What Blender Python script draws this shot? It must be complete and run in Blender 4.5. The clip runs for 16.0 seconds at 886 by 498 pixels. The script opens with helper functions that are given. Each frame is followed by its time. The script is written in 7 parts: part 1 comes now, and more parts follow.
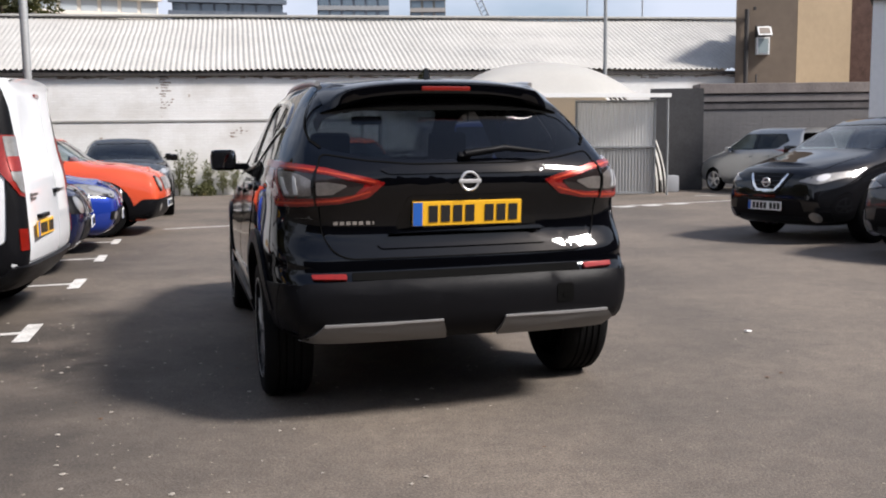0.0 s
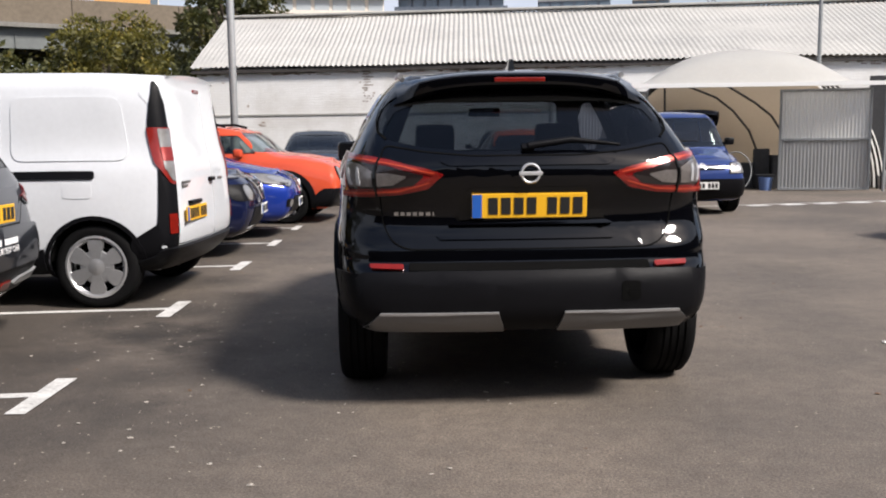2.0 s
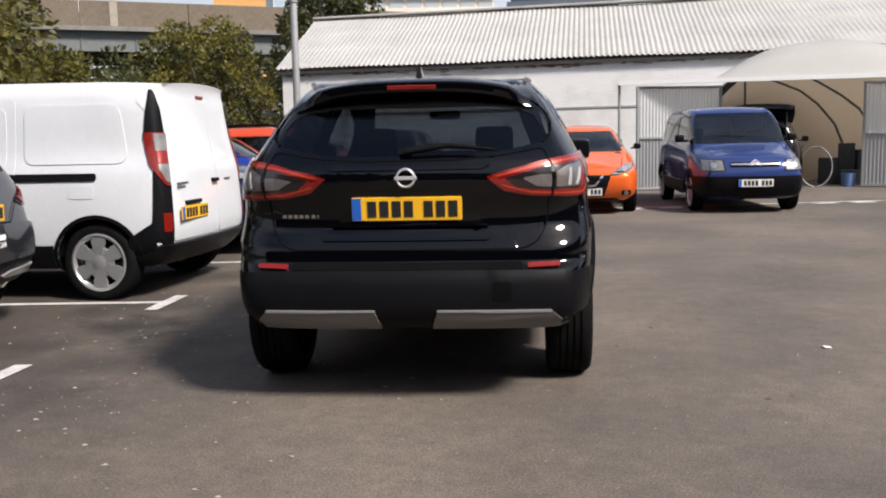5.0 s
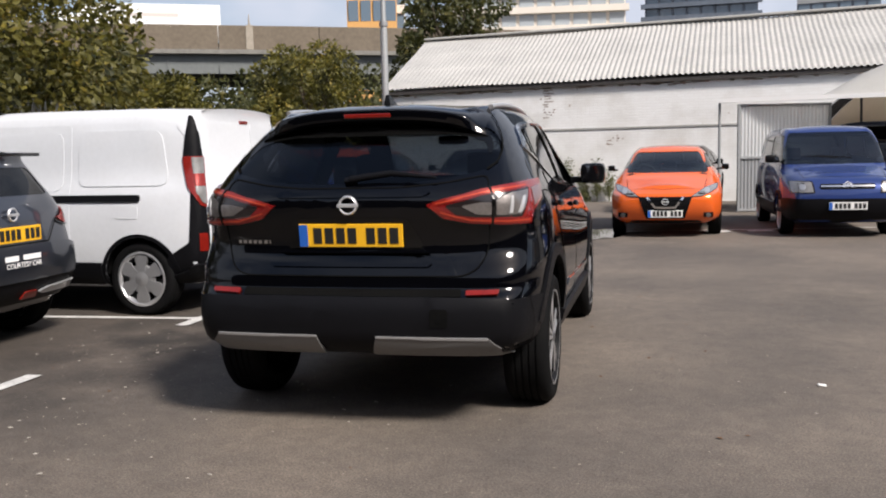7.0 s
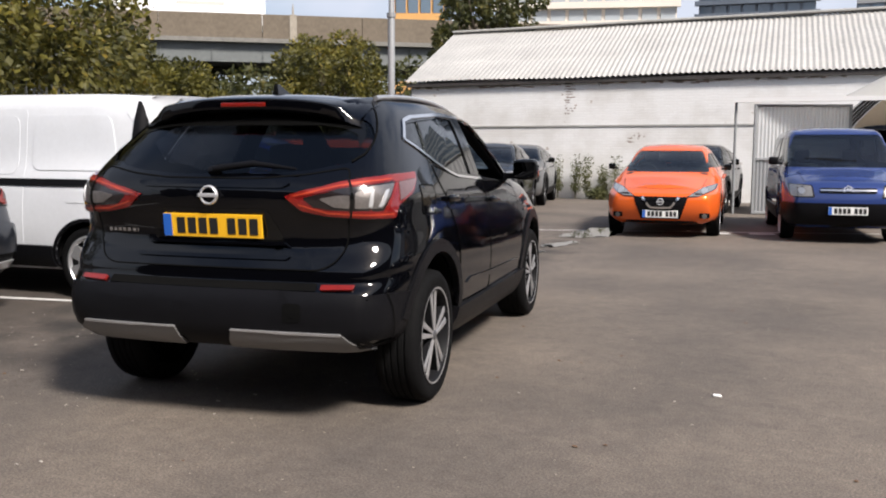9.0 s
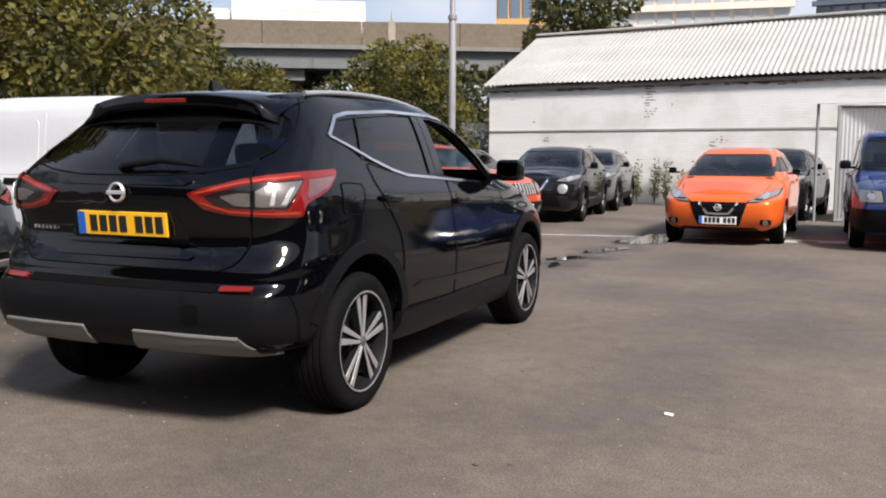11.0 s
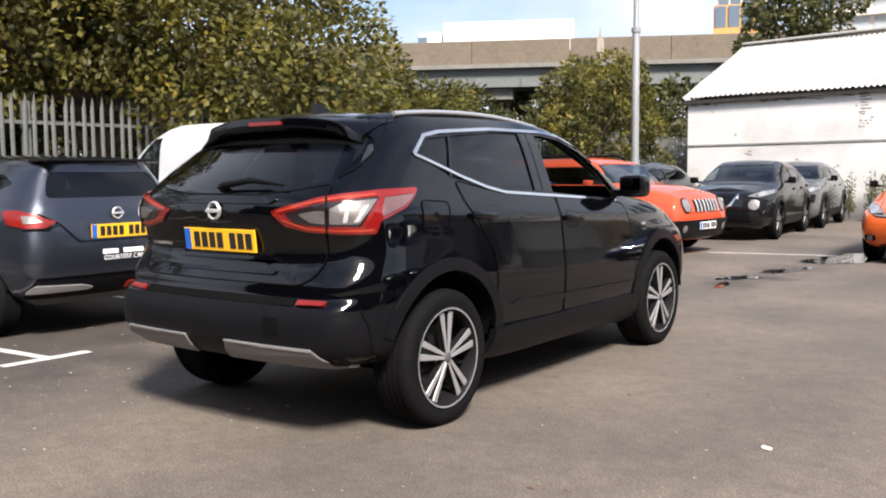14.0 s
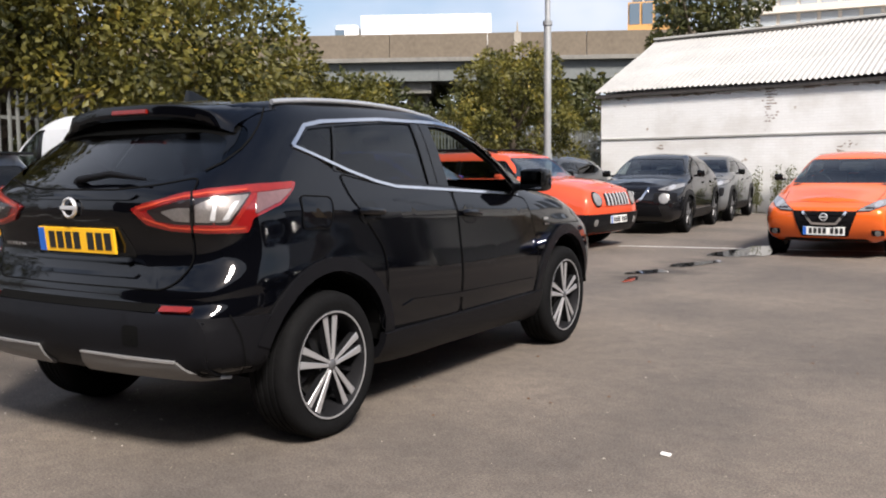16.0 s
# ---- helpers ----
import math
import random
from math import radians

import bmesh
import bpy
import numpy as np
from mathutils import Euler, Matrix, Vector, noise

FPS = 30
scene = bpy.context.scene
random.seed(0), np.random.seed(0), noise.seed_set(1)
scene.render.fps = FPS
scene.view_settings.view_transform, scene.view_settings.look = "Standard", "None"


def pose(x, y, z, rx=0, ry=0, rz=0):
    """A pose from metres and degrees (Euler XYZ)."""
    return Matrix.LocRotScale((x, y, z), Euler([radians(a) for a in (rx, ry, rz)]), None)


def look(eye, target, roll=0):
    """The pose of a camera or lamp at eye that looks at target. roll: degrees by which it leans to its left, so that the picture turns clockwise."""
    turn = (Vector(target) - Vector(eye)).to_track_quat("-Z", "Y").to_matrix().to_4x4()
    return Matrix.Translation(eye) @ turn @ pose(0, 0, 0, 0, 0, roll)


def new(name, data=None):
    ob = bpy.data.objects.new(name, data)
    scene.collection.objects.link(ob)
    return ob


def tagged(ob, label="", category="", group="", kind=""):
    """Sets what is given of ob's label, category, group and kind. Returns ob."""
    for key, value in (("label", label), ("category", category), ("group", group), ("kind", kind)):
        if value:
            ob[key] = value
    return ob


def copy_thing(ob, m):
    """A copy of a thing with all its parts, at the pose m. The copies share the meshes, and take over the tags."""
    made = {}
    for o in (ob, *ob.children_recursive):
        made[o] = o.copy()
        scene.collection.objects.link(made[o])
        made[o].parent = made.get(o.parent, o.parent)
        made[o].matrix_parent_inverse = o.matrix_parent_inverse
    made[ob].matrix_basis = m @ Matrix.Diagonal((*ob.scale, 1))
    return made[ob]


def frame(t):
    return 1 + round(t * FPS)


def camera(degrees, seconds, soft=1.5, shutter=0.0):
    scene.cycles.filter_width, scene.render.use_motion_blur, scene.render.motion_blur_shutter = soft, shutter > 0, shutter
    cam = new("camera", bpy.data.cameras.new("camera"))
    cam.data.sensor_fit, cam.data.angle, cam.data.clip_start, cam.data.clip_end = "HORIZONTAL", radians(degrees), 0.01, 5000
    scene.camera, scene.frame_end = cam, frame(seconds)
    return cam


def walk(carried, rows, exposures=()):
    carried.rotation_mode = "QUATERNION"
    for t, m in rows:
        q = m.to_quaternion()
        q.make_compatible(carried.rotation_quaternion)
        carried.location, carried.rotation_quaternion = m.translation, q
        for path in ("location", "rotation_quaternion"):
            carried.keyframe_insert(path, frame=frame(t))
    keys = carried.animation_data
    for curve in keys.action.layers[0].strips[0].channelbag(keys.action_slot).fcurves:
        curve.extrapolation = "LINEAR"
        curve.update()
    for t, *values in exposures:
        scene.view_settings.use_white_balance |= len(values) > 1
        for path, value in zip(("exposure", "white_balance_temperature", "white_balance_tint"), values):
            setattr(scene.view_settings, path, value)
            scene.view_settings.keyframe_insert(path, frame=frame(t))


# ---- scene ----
cam = camera(52.0, 16.0, 2.0)
METRES, EYE, TILT, LEAN, TURN = 5.704, 1.255, 0.0, 0.0, 0.0
ROWS = [
    (0.0, 0.0, 0.0, 0.0, -0.08, -6.49, 0.72),
    (0.5, 0.0258, 0.0091, -0.0003, 3.34, -7.94, 0.07),
    (1.0, 0.0601, 0.0082, 0.0011, 8.16, -7.36, 0.01),
    (1.5, 0.0955, 0.0066, 0.0016, 12.35, -7.67, 0.12),
    (2.0, 0.1226, 0.016, -0.0016, 13.59, -6.83, 0.67),
    (2.5, 0.1542, 0.0292, 0.0004, 15.12, -7.9, 0.61),
    (3.0, 0.1909, 0.0352, 0.0041, 15.6, -6.79, 0.16),
    (3.5, 0.2303, 0.0277, 0.0058, 16.36, -7.18, -0.44),
    (4.0, 0.2582, 0.0266, 0.0027, 17.35, -8.04, 0.68),
    (6.5, 0.4197, 0.0891, 0.0094, 27.53, -5.42, 0.46),
    (7.0, 0.4591, 0.1037, 0.0102, 29.19, -5.77, 1.22),
    (7.5, 0.4915, 0.1236, 0.0081, 24.16, -5.9, 0.67),
    (8.0, 0.5115, 0.1548, 0.0053, 26.88, -5.71, 0.81),
    (8.5, 0.5399, 0.178, 0.008, 28.38, -6.25, 0.75),
    (9.0, 0.5811, 0.1965, 0.0086, 32.3, -6.16, -0.24),
    (11.5, 0.6985, 0.353, 0.0013, 40.38, -5.63, -0.09),
    (12.0, 0.7149, 0.3798, 0.0039, 42.66, -5.23, 0.02),
    (12.5, 0.7406, 0.3985, 0.0048, 45.3, -4.62, 0.22),
    (13.0, 0.7603, 0.4089, 0.0037, 47.2, -3.87, -0.64),
    (13.5, 0.7607, 0.408, 0.0012, 48.52, -4.36, 0.14),
    (14.0, 0.7608, 0.403, 0.0019, 52.44, -4.74, 0.49),
    (14.5, 0.7647, 0.4041, 0.0023, 52.39, -4.66, -0.04),
    (15.0, 0.7679, 0.4111, 0.0024, 48.07, -4.45, -0.4),
    (15.5, 0.7662, 0.4244, 0.0018, 45.51, -4.73, -0.13),
    (16.0, 0.7383, 0.4598, 0.0005, 47.47, -5.14, 0.55),
]
walk(cam, [(t, pose(0, 0, EYE, TILT, LEAN, TURN) @ pose(METRES * x, METRES * y, METRES * z, 90 + pitch, roll, yaw)) for t, x, y, z, yaw, pitch, roll in ROWS], [(t, e, k, 12) for t, e, k in ((0.0, 0.67, 6220), (0.5, 0.63, 6300), (1.5, 0.61, 6330), (4.0, 0.61, 6340), (6.3, 0.48, 6350), (7.0, 0.48, 6350), (7.5, 0.54, 6350), (9.0, 0.62, 6340), (11.5, 0.67, 6350), (12.5, 0.74, 6340), (13.4, 0.88, 6350), (14.0, 1.10, 6370), (14.5, 1.02, 6370), (15.0, 0.88, 6370), (16.0, 0.83, 6370))])


# ---- world, sun, exposure ----
SUN_DIR = Vector((0.92, -0.34, 0.97)).normalized()
world = bpy.data.worlds.new("sky")
scene.world = world
world.use_nodes = True
wn, wl = world.node_tree.nodes, world.node_tree.links
wn.clear()
sky = wn.new("ShaderNodeTexSky")
sky.sky_type, sky.sun_disc = "NISHITA", False
sky.sun_elevation = math.asin(SUN_DIR.z)
sky.sun_rotation = math.atan2(SUN_DIR.x, SUN_DIR.y)
sky.air_density, sky.dust_density = 1.0, 2.6
w_tc = wn.new("ShaderNodeTexCoord")
w_map = wn.new("ShaderNodeMapping")
w_map.inputs["Scale"].default_value = (1.3, 1.3, 2.6)
w_noise = wn.new("ShaderNodeTexNoise")
w_noise.inputs["Scale"].default_value, w_noise.inputs["Detail"].default_value = 1.7, 5
w_ramp = wn.new("ShaderNodeValToRGB")
w_ramp.color_ramp.elements[0].position, w_ramp.color_ramp.elements[1].position = 0.34, 0.52
w_mix = wn.new("ShaderNodeMix")
w_mix.data_type = "RGBA"
w_mix.inputs["B"].default_value = (5.3, 5.65, 6.4, 1)
w_bg, w_out = wn.new("ShaderNodeBackground"), wn.new("ShaderNodeOutputWorld")
w_bg.inputs["Strength"].default_value = 0.092
wl.new(w_tc.outputs["Generated"], w_map.inputs["Vector"])
wl.new(w_map.outputs["Vector"], w_noise.inputs["Vector"])
wl.new(w_noise.outputs["Fac"], w_ramp.inputs["Fac"])
w_sep, w_thin, w_cover = wn.new("ShaderNodeSeparateXYZ"), wn.new("ShaderNodeMapRange"), wn.new("ShaderNodeMath")
w_thin.inputs["From Min"].default_value, w_thin.inputs["From Max"].default_value = 0.50, 0.86
w_thin.inputs["To Min"].default_value, w_thin.inputs["To Max"].default_value = 1.0, 0.06
w_cover.operation = "MULTIPLY"
wl.new(w_tc.outputs["Generated"], w_sep.inputs["Vector"])
wl.new(w_sep.outputs["Z"], w_thin.inputs["Value"])
wl.new(w_ramp.outputs["Color"], w_cover.inputs[0])
wl.new(w_thin.outputs["Result"], w_cover.inputs[1])
wl.new(w_cover.outputs["Value"], w_mix.inputs["Factor"])
wl.new(sky.outputs["Color"], w_mix.inputs["A"])
wl.new(w_mix.outputs["Result"], w_bg.inputs["Color"])
wl.new(w_bg.outputs["Background"], w_out.inputs["Surface"])
sun = new("sun", bpy.data.lights.new("sun", "SUN"))
sun.data.energy, sun.data.angle, sun.data.color = 4.7, radians(11), (1.0, 0.93, 0.84)
sun.matrix_world = look(SUN_DIR * 60, (0, 0, 0))


# ---- materials ----
def mat(name, color, rough=0.6, metal=0.0, coat=0.0, vary=0.0, scale=8.0, bump=0.0, bscale=60.0, spec=0.5):
    """A principled material with two scales of colour variation and fine relief."""
    m = bpy.data.materials.new(name)
    m.use_nodes = True
    n, l = m.node_tree.nodes, m.node_tree.links
    b = n["Principled BSDF"]
    b.inputs["Base Color"].default_value = (*color, 1)
    b.inputs["Roughness"].default_value, b.inputs["Metallic"].default_value = rough, metal
    b.inputs["Coat Weight"].default_value, b.inputs["Coat Roughness"].default_value = coat, 0.04
    b.inputs["Specular IOR Level"].default_value = spec
    if vary or bump:
        tc = n.new("ShaderNodeTexCoord")
    if vary:
        big, small = n.new("ShaderNodeTexNoise"), n.new("ShaderNodeTexNoise")
        big.inputs["Scale"].default_value, big.inputs["Detail"].default_value = scale, 6
        small.inputs["Scale"].default_value, small.inputs["Detail"].default_value = scale * 9, 4
        add = n.new("ShaderNodeMath")
        add.operation = "ADD"
        rng = n.new("ShaderNodeMapRange")
        rng.inputs["From Min"].default_value, rng.inputs["From Max"].default_value = 0.6, 1.4
        rng.inputs["To Min"].default_value, rng.inputs["To Max"].default_value = 1 - vary, 1 + vary
        mul = n.new("ShaderNodeVectorMath")
        mul.operation = "SCALE"
        mul.inputs[0].default_value = color
        for t in (big, small):
            l.new(tc.outputs["Object"], t.inputs["Vector"])
        l.new(big.outputs["Fac"], add.inputs[0])
        l.new(small.outputs["Fac"], add.inputs[1])
        l.new(add.outputs[0], rng.inputs["Value"])
        l.new(rng.outputs["Result"], mul.inputs["Scale"])
        l.new(mul.outputs["Vector"], b.inputs["Base Color"])
    if bump:
        fine, bp = n.new("ShaderNodeTexNoise"), n.new("ShaderNodeBump")
        fine.inputs["Scale"].default_value, fine.inputs["Detail"].default_value = bscale, 5
        bp.inputs["Strength"].default_value, bp.inputs["Distance"].default_value = bump, 0.01
        l.new(tc.outputs["Object"], fine.inputs["Vector"])
        l.new(fine.outputs["Fac"], bp.inputs["Height"])
        l.new(bp.outputs["Normal"], b.inputs["Normal"])
    return m


def glass_mat(name, tint, rough=0.0, floor=0.042):
    """Thin pane: tinted see-through with a mirror-like gloss that grows towards grazing angles."""
    m = bpy.data.materials.new(name)
    m.use_nodes = True
    n, l = m.node_tree.nodes, m.node_tree.links
    n.remove(n["Principled BSDF"])
    tr, gl, lw, mx = n.new("ShaderNodeBsdfTransparent"), n.new("ShaderNodeBsdfGlossy"), n.new("ShaderNodeLayerWeight"), n.new("ShaderNodeMixShader")
    pw, sc = n.new("ShaderNodeMath"), n.new("ShaderNodeMath")
    tr.inputs["Color"].default_value = (*tint, 1)
    gl.inputs["Roughness"].default_value, gl.inputs["Color"].default_value = 0.02 + rough, (1, 1, 1, 1)
    lw.inputs["Blend"].default_value = 0.5
    pw.operation, sc.operation = "POWER", "MULTIPLY_ADD"
    pw.inputs[1].default_value = 5.0
    sc.inputs[1].default_value, sc.inputs[2].default_value = 0.95 - floor, floor
    l.new(lw.outputs["Facing"], pw.inputs[0])
    l.new(pw.outputs[0], sc.inputs[0])
    l.new(sc.outputs[0], mx.inputs["Fac"])
    l.new(tr.outputs["BSDF"], mx.inputs[1])
    l.new(gl.outputs["BSDF"], mx.inputs[2])
    l.new(mx.outputs["Shader"], n["Material Output"].inputs["Surface"])
    return m


# dark spots on the asphalt, oil and damp among them: x, y, radius, how much of the tone is left
DARK_SPOTS = ((-1.95, 5.3, 1.35, 0.62), (-2.2, 12.6, 0.75, 0.55), (-2.4, 14.0, 0.8, 0.55), (-1.9, 11.4, 0.6, 0.6), (-2.0, 4.3, 0.55, 0.6), (-1.5, 5.6, 0.5, 0.65), (-1.75, 10.9, 0.55, 0.5), (-1.85, 11.9, 0.7, 0.45), (-2.15, 13.1, 0.6, 0.55), (-2.3, 14.3, 0.95, 0.5), (-2.2, 15.3, 0.6, 0.6), (-2.5, 5.4, 0.8, 0.5), (-3.0, 6.0, 0.5, 0.55), (-1.75, 3.7, 0.75, 0.72), (-2.6, 6.4, 0.6, 0.6), (-2.45, 5.25, 0.50, 0.40), (-1.85, 5.0, 0.34, 0.55), (-2.75, 4.55, 0.36, 0.55), (-3.1, 5.7, 0.40, 0.6), (-3.25, 7.55, 0.5, 0.6), (-3.8, 9.7, 0.45, 0.6), (1.9, 9.2, 0.6, 0.8), (3.4, 6.8, 0.8, 0.85))


def asphalt_mat():
    m = mat("asphalt", (0.1, 0.095, 0.09), 0.85)
    n, l = m.node_tree.nodes, m.node_tree.links
    b = n["Principled BSDF"]
    tc = n.new("ShaderNodeTexCoord")

    def noise_at(scale, detail):
        t = n.new("ShaderNodeTexNoise")
        t.inputs["Scale"].default_value, t.inputs["Detail"].default_value = scale, detail
        l.new(tc.outputs["Object"], t.inputs["Vector"])
        return t

    def ramp(src, p0, c0, p1, c1):
        r = n.new("ShaderNodeValToRGB")
        r.color_ramp.elements[0].position, r.color_ramp.elements[0].color = p0, (*c0, 1)
        r.color_ramp.elements[1].position, r.color_ramp.elements[1].color = p1, (*c1, 1)
        l.new(src, r.inputs["Fac"])
        return r.outputs["Color"]

    def times(a, c, fac=1.0):
        x = n.new("ShaderNodeMix")
        x.data_type, x.blend_type = "RGBA", "MULTIPLY"
        x.inputs["Factor"].default_value = fac
        l.new(a, x.inputs["A"])
        l.new(c, x.inputs["B"])
        return x.outputs["Result"]

    grain = ramp(noise_at(95, 6).outputs["Fac"], 0.32, (0.142, 0.119, 0.100), 0.70, (0.342, 0.290, 0.243))
    patch = ramp(noise_at(0.45, 7).outputs["Fac"], 0.36, (0.66, 0.66, 0.67), 0.62, (1.08, 1.06, 1.03))
    mid = ramp(noise_at(5.5, 6).outputs["Fac"], 0.34, (0.88, 0.88, 0.885), 0.64, (1.06, 1.055, 1.045))
    blot = ramp(noise_at(16, 7).outputs["Fac"], 0.36, (0.90, 0.885, 0.88), 0.60, (1.04, 1.04, 1.04))
    vor = n.new("ShaderNodeTexVoronoi")
    vor.inputs["Scale"].default_value = 160
    l.new(tc.outputs["Object"], vor.inputs["Vector"])
    stones = ramp(vor.outputs["Distance"], 0.05, (1.3, 1.27, 1.22), 0.5, (0.75, 0.75, 0.75))
    col = times(times(times(times(grain, patch), mid), blot), stones, 0.6)
    wob = noise_at(3.5, 5).outputs["Fac"]
    for cx, cy, rad, dark in DARK_SPOTS:
        dist, sub, rmp = n.new("ShaderNodeVectorMath"), n.new("ShaderNodeMath"), None
        dist.operation, sub.operation = "DISTANCE", "MULTIPLY_ADD"
        dist.inputs[1].default_value = (cx, cy, 0)
        l.new(tc.outputs["Object"], dist.inputs[0])
        sub.inputs[1].default_value = 1.3 * rad
        l.new(wob, sub.inputs[0])
        l.new(dist.outputs["Value"], sub.inputs[2])
        col = times(col, ramp(sub.outputs[0], rad * 0.75, (dark, dark, dark), rad * 1.75, (1, 1, 1)))
    # the asphalt tone is darker over the parking bays than over the lane
    across, edge = n.new("ShaderNodeVectorMath"), n.new("ShaderNodeMath")
    across.operation, edge.operation = "DOT_PRODUCT", "MULTIPLY_ADD"
    across.inputs[1].default_value = (0.945, 0.327, 0)
    l.new(tc.outputs["Object"], across.inputs[0])
    edge.inputs[1].default_value = 1.6
    l.new(noise_at(0.9, 6).outputs["Fac"], edge.inputs[0])
    l.new(across.outputs["Value"], edge.inputs[2])
    span = n.new("ShaderNodeMapRange")
    span.inputs["From Min"].default_value, span.inputs["From Max"].default_value = -0.6, 1.4
    l.new(edge.outputs[0], span.inputs["Value"])
    col = times(col, ramp(span.outputs["Result"], 0.0, (0.44, 0.428, 0.42), 1.0, (1, 1, 1)))
    l.new(col, b.inputs["Base Color"])
    bp = n.new("ShaderNodeBump")
    bp.inputs["Strength"].default_value, bp.inputs["Distance"].default_value = 0.3, 0.005
    l.new(vor.outputs["Distance"], bp.inputs["Height"])
    bp.invert = True
    l.new(bp.outputs["Normal"], b.inputs["Normal"])
    return m


def painted_brick_mat():
    """White-painted brickwork with courses, grime and flaked spots."""
    m = mat("painted_brick", (0.75, 0.74, 0.72), 0.75)
    n, l = m.node_tree.nodes, m.node_tree.links
    b = n["Principled BSDF"]
    tc, sep, comb = n.new("ShaderNodeTexCoord"), n.new("ShaderNodeSeparateXYZ"), n.new("ShaderNodeCombineXYZ")
    l.new(tc.outputs["Object"], sep.inputs["Vector"])
    l.new(sep.outputs["X"], comb.inputs["X"])
    l.new(sep.outputs["Z"], comb.inputs["Y"])
    br = n.new("ShaderNodeTexBrick")
    br.inputs["Scale"].default_value = 1.0
    br.inputs["Brick Width"].default_value, br.inputs["Row Height"].default_value = 0.225, 0.075
    br.inputs["Mortar Size"].default_value = 0.008
    br.inputs["Color1"].default_value, br.inputs["Color2"].default_value = (1, 1, 1, 1), (0.965, 0.96, 0.955, 1)
    br.inputs["Mortar"].default_value = (0.93, 0.925, 0.92, 1)
    l.new(comb.outputs["Vector"], br.inputs["Vector"])
    grime, flake = n.new("ShaderNodeTexNoise"), n.new("ShaderNodeTexNoise")
    grime.inputs["Scale"].default_value, grime.inputs["Detail"].default_value = 0.9, 9
    flake.inputs["Scale"].default_value, flake.inputs["Detail"].default_value = 3.2, 9
    l.new(tc.outputs["Object"], grime.inputs["Vector"])
    l.new(comb.outputs["Vector"], flake.inputs["Vector"])
    gr, fl = n.new("ShaderNodeValToRGB"), n.new("ShaderNodeValToRGB")
    gr.color_ramp.elements[0].position, gr.color_ramp.elements[0].color = 0.28, (0.62, 0.60, 0.57, 1)
    gr.color_ramp.elements[1].position, gr.color_ramp.elements[1].color = 0.52, (0.78, 0.775, 0.765, 1)
    fl.color_ramp.elements[0].position, fl.color_ramp.elements[0].color = 0.69, (0, 0, 0, 1)
    fl.color_ramp.elements[1].position, fl.color_ramp.elements[1].color = 0.73, (1, 1, 1, 1)
    l.new(grime.outputs["Fac"], gr.inputs["Fac"])
    l.new(flake.outputs["Fac"], fl.inputs["Fac"])
    mul, mix = n.new("ShaderNodeMix"), n.new("ShaderNodeMix")
    mul.data_type, mul.blend_type, mix.data_type = "RGBA", "MULTIPLY", "RGBA"
    mul.inputs["Factor"].default_value = 1.0
    l.new(gr.outputs["Color"], mul.inputs["A"])
    l.new(br.outputs["Color"], mul.inputs["B"])
    l.new(fl.outputs["Color"], mix.inputs["Factor"])
    l.new(mul.outputs["Result"], mix.inputs["A"])
    mix.inputs["B"].default_value = (0.42, 0.36, 0.31, 1)
    l.new(mix.outputs["Result"], b.inputs["Base Color"])
    bp = n.new("ShaderNodeBump")
    bp.inputs["Strength"].default_value, bp.inputs["Distance"].default_value = 0.5, 0.012
    l.new(br.outputs["Fac"], bp.inputs["Height"])
    bp.invert = True
    l.new(bp.outputs["Normal"], b.inputs["Normal"])
    return m


def leaf_mat(name, dark, light):
    """Leaf surface; each leaf takes its own tone, a few gone yellow."""
    m = mat(name, dark, 0.55)
    n, l = m.node_tree.nodes, m.node_tree.links
    geo, rmp = n.new("ShaderNodeNewGeometry"), n.new("ShaderNodeValToRGB")
    rmp.color_ramp.elements[0].color, rmp.color_ramp.elements[1].color = (*dark, 1), (*light, 1)
    rmp.color_ramp.elements[1].position = 0.86
    e = rmp.color_ramp.elements.new(0.97)
    e.color = (light[0] * 1.45, light[1] * 1.2, light[2] * 0.9, 1)
    tc, clump, mixf = n.new("ShaderNodeTexCoord"), n.new("ShaderNodeTexNoise"), n.new("ShaderNodeMath")
    clump.inputs["Scale"].default_value, clump.inputs["Detail"].default_value = 1.4, 3
    l.new(tc.outputs["Object"], clump.inputs["Vector"])
    spread, mixf.operation = n.new("ShaderNodeMapRange"), "MULTIPLY_ADD"
    spread.inputs["From Min"].default_value, spread.inputs["From Max"].default_value = 0.40, 0.62
    spread.inputs["To Min"].default_value, spread.inputs["To Max"].default_value = -0.05, 0.60
    l.new(clump.outputs["Fac"], spread.inputs["Value"])
    l.new(geo.outputs["Random Per Island"], mixf.inputs[0])
    mixf.inputs[1].default_value = 0.45
    l.new(spread.outputs["Result"], mixf.inputs[2])
    l.new(mixf.outputs[0], rmp.inputs["Fac"])
    b = n["Principled BSDF"]
    l.new(rmp.outputs["Color"], b.inputs["Base Color"])
    tl, mx = n.new("ShaderNodeBsdfTranslucent"), n.new("ShaderNodeMixShader")
    l.new(rmp.outputs["Color"], tl.inputs["Color"])
    mx.inputs["Fac"].default_value = 0.45
    l.new(b.outputs["BSDF"], mx.inputs[1])
    l.new(tl.outputs["BSDF"], mx.inputs[2])
    l.new(mx.outputs["Shader"], n["Material Output"].inputs["Surface"])
    return m


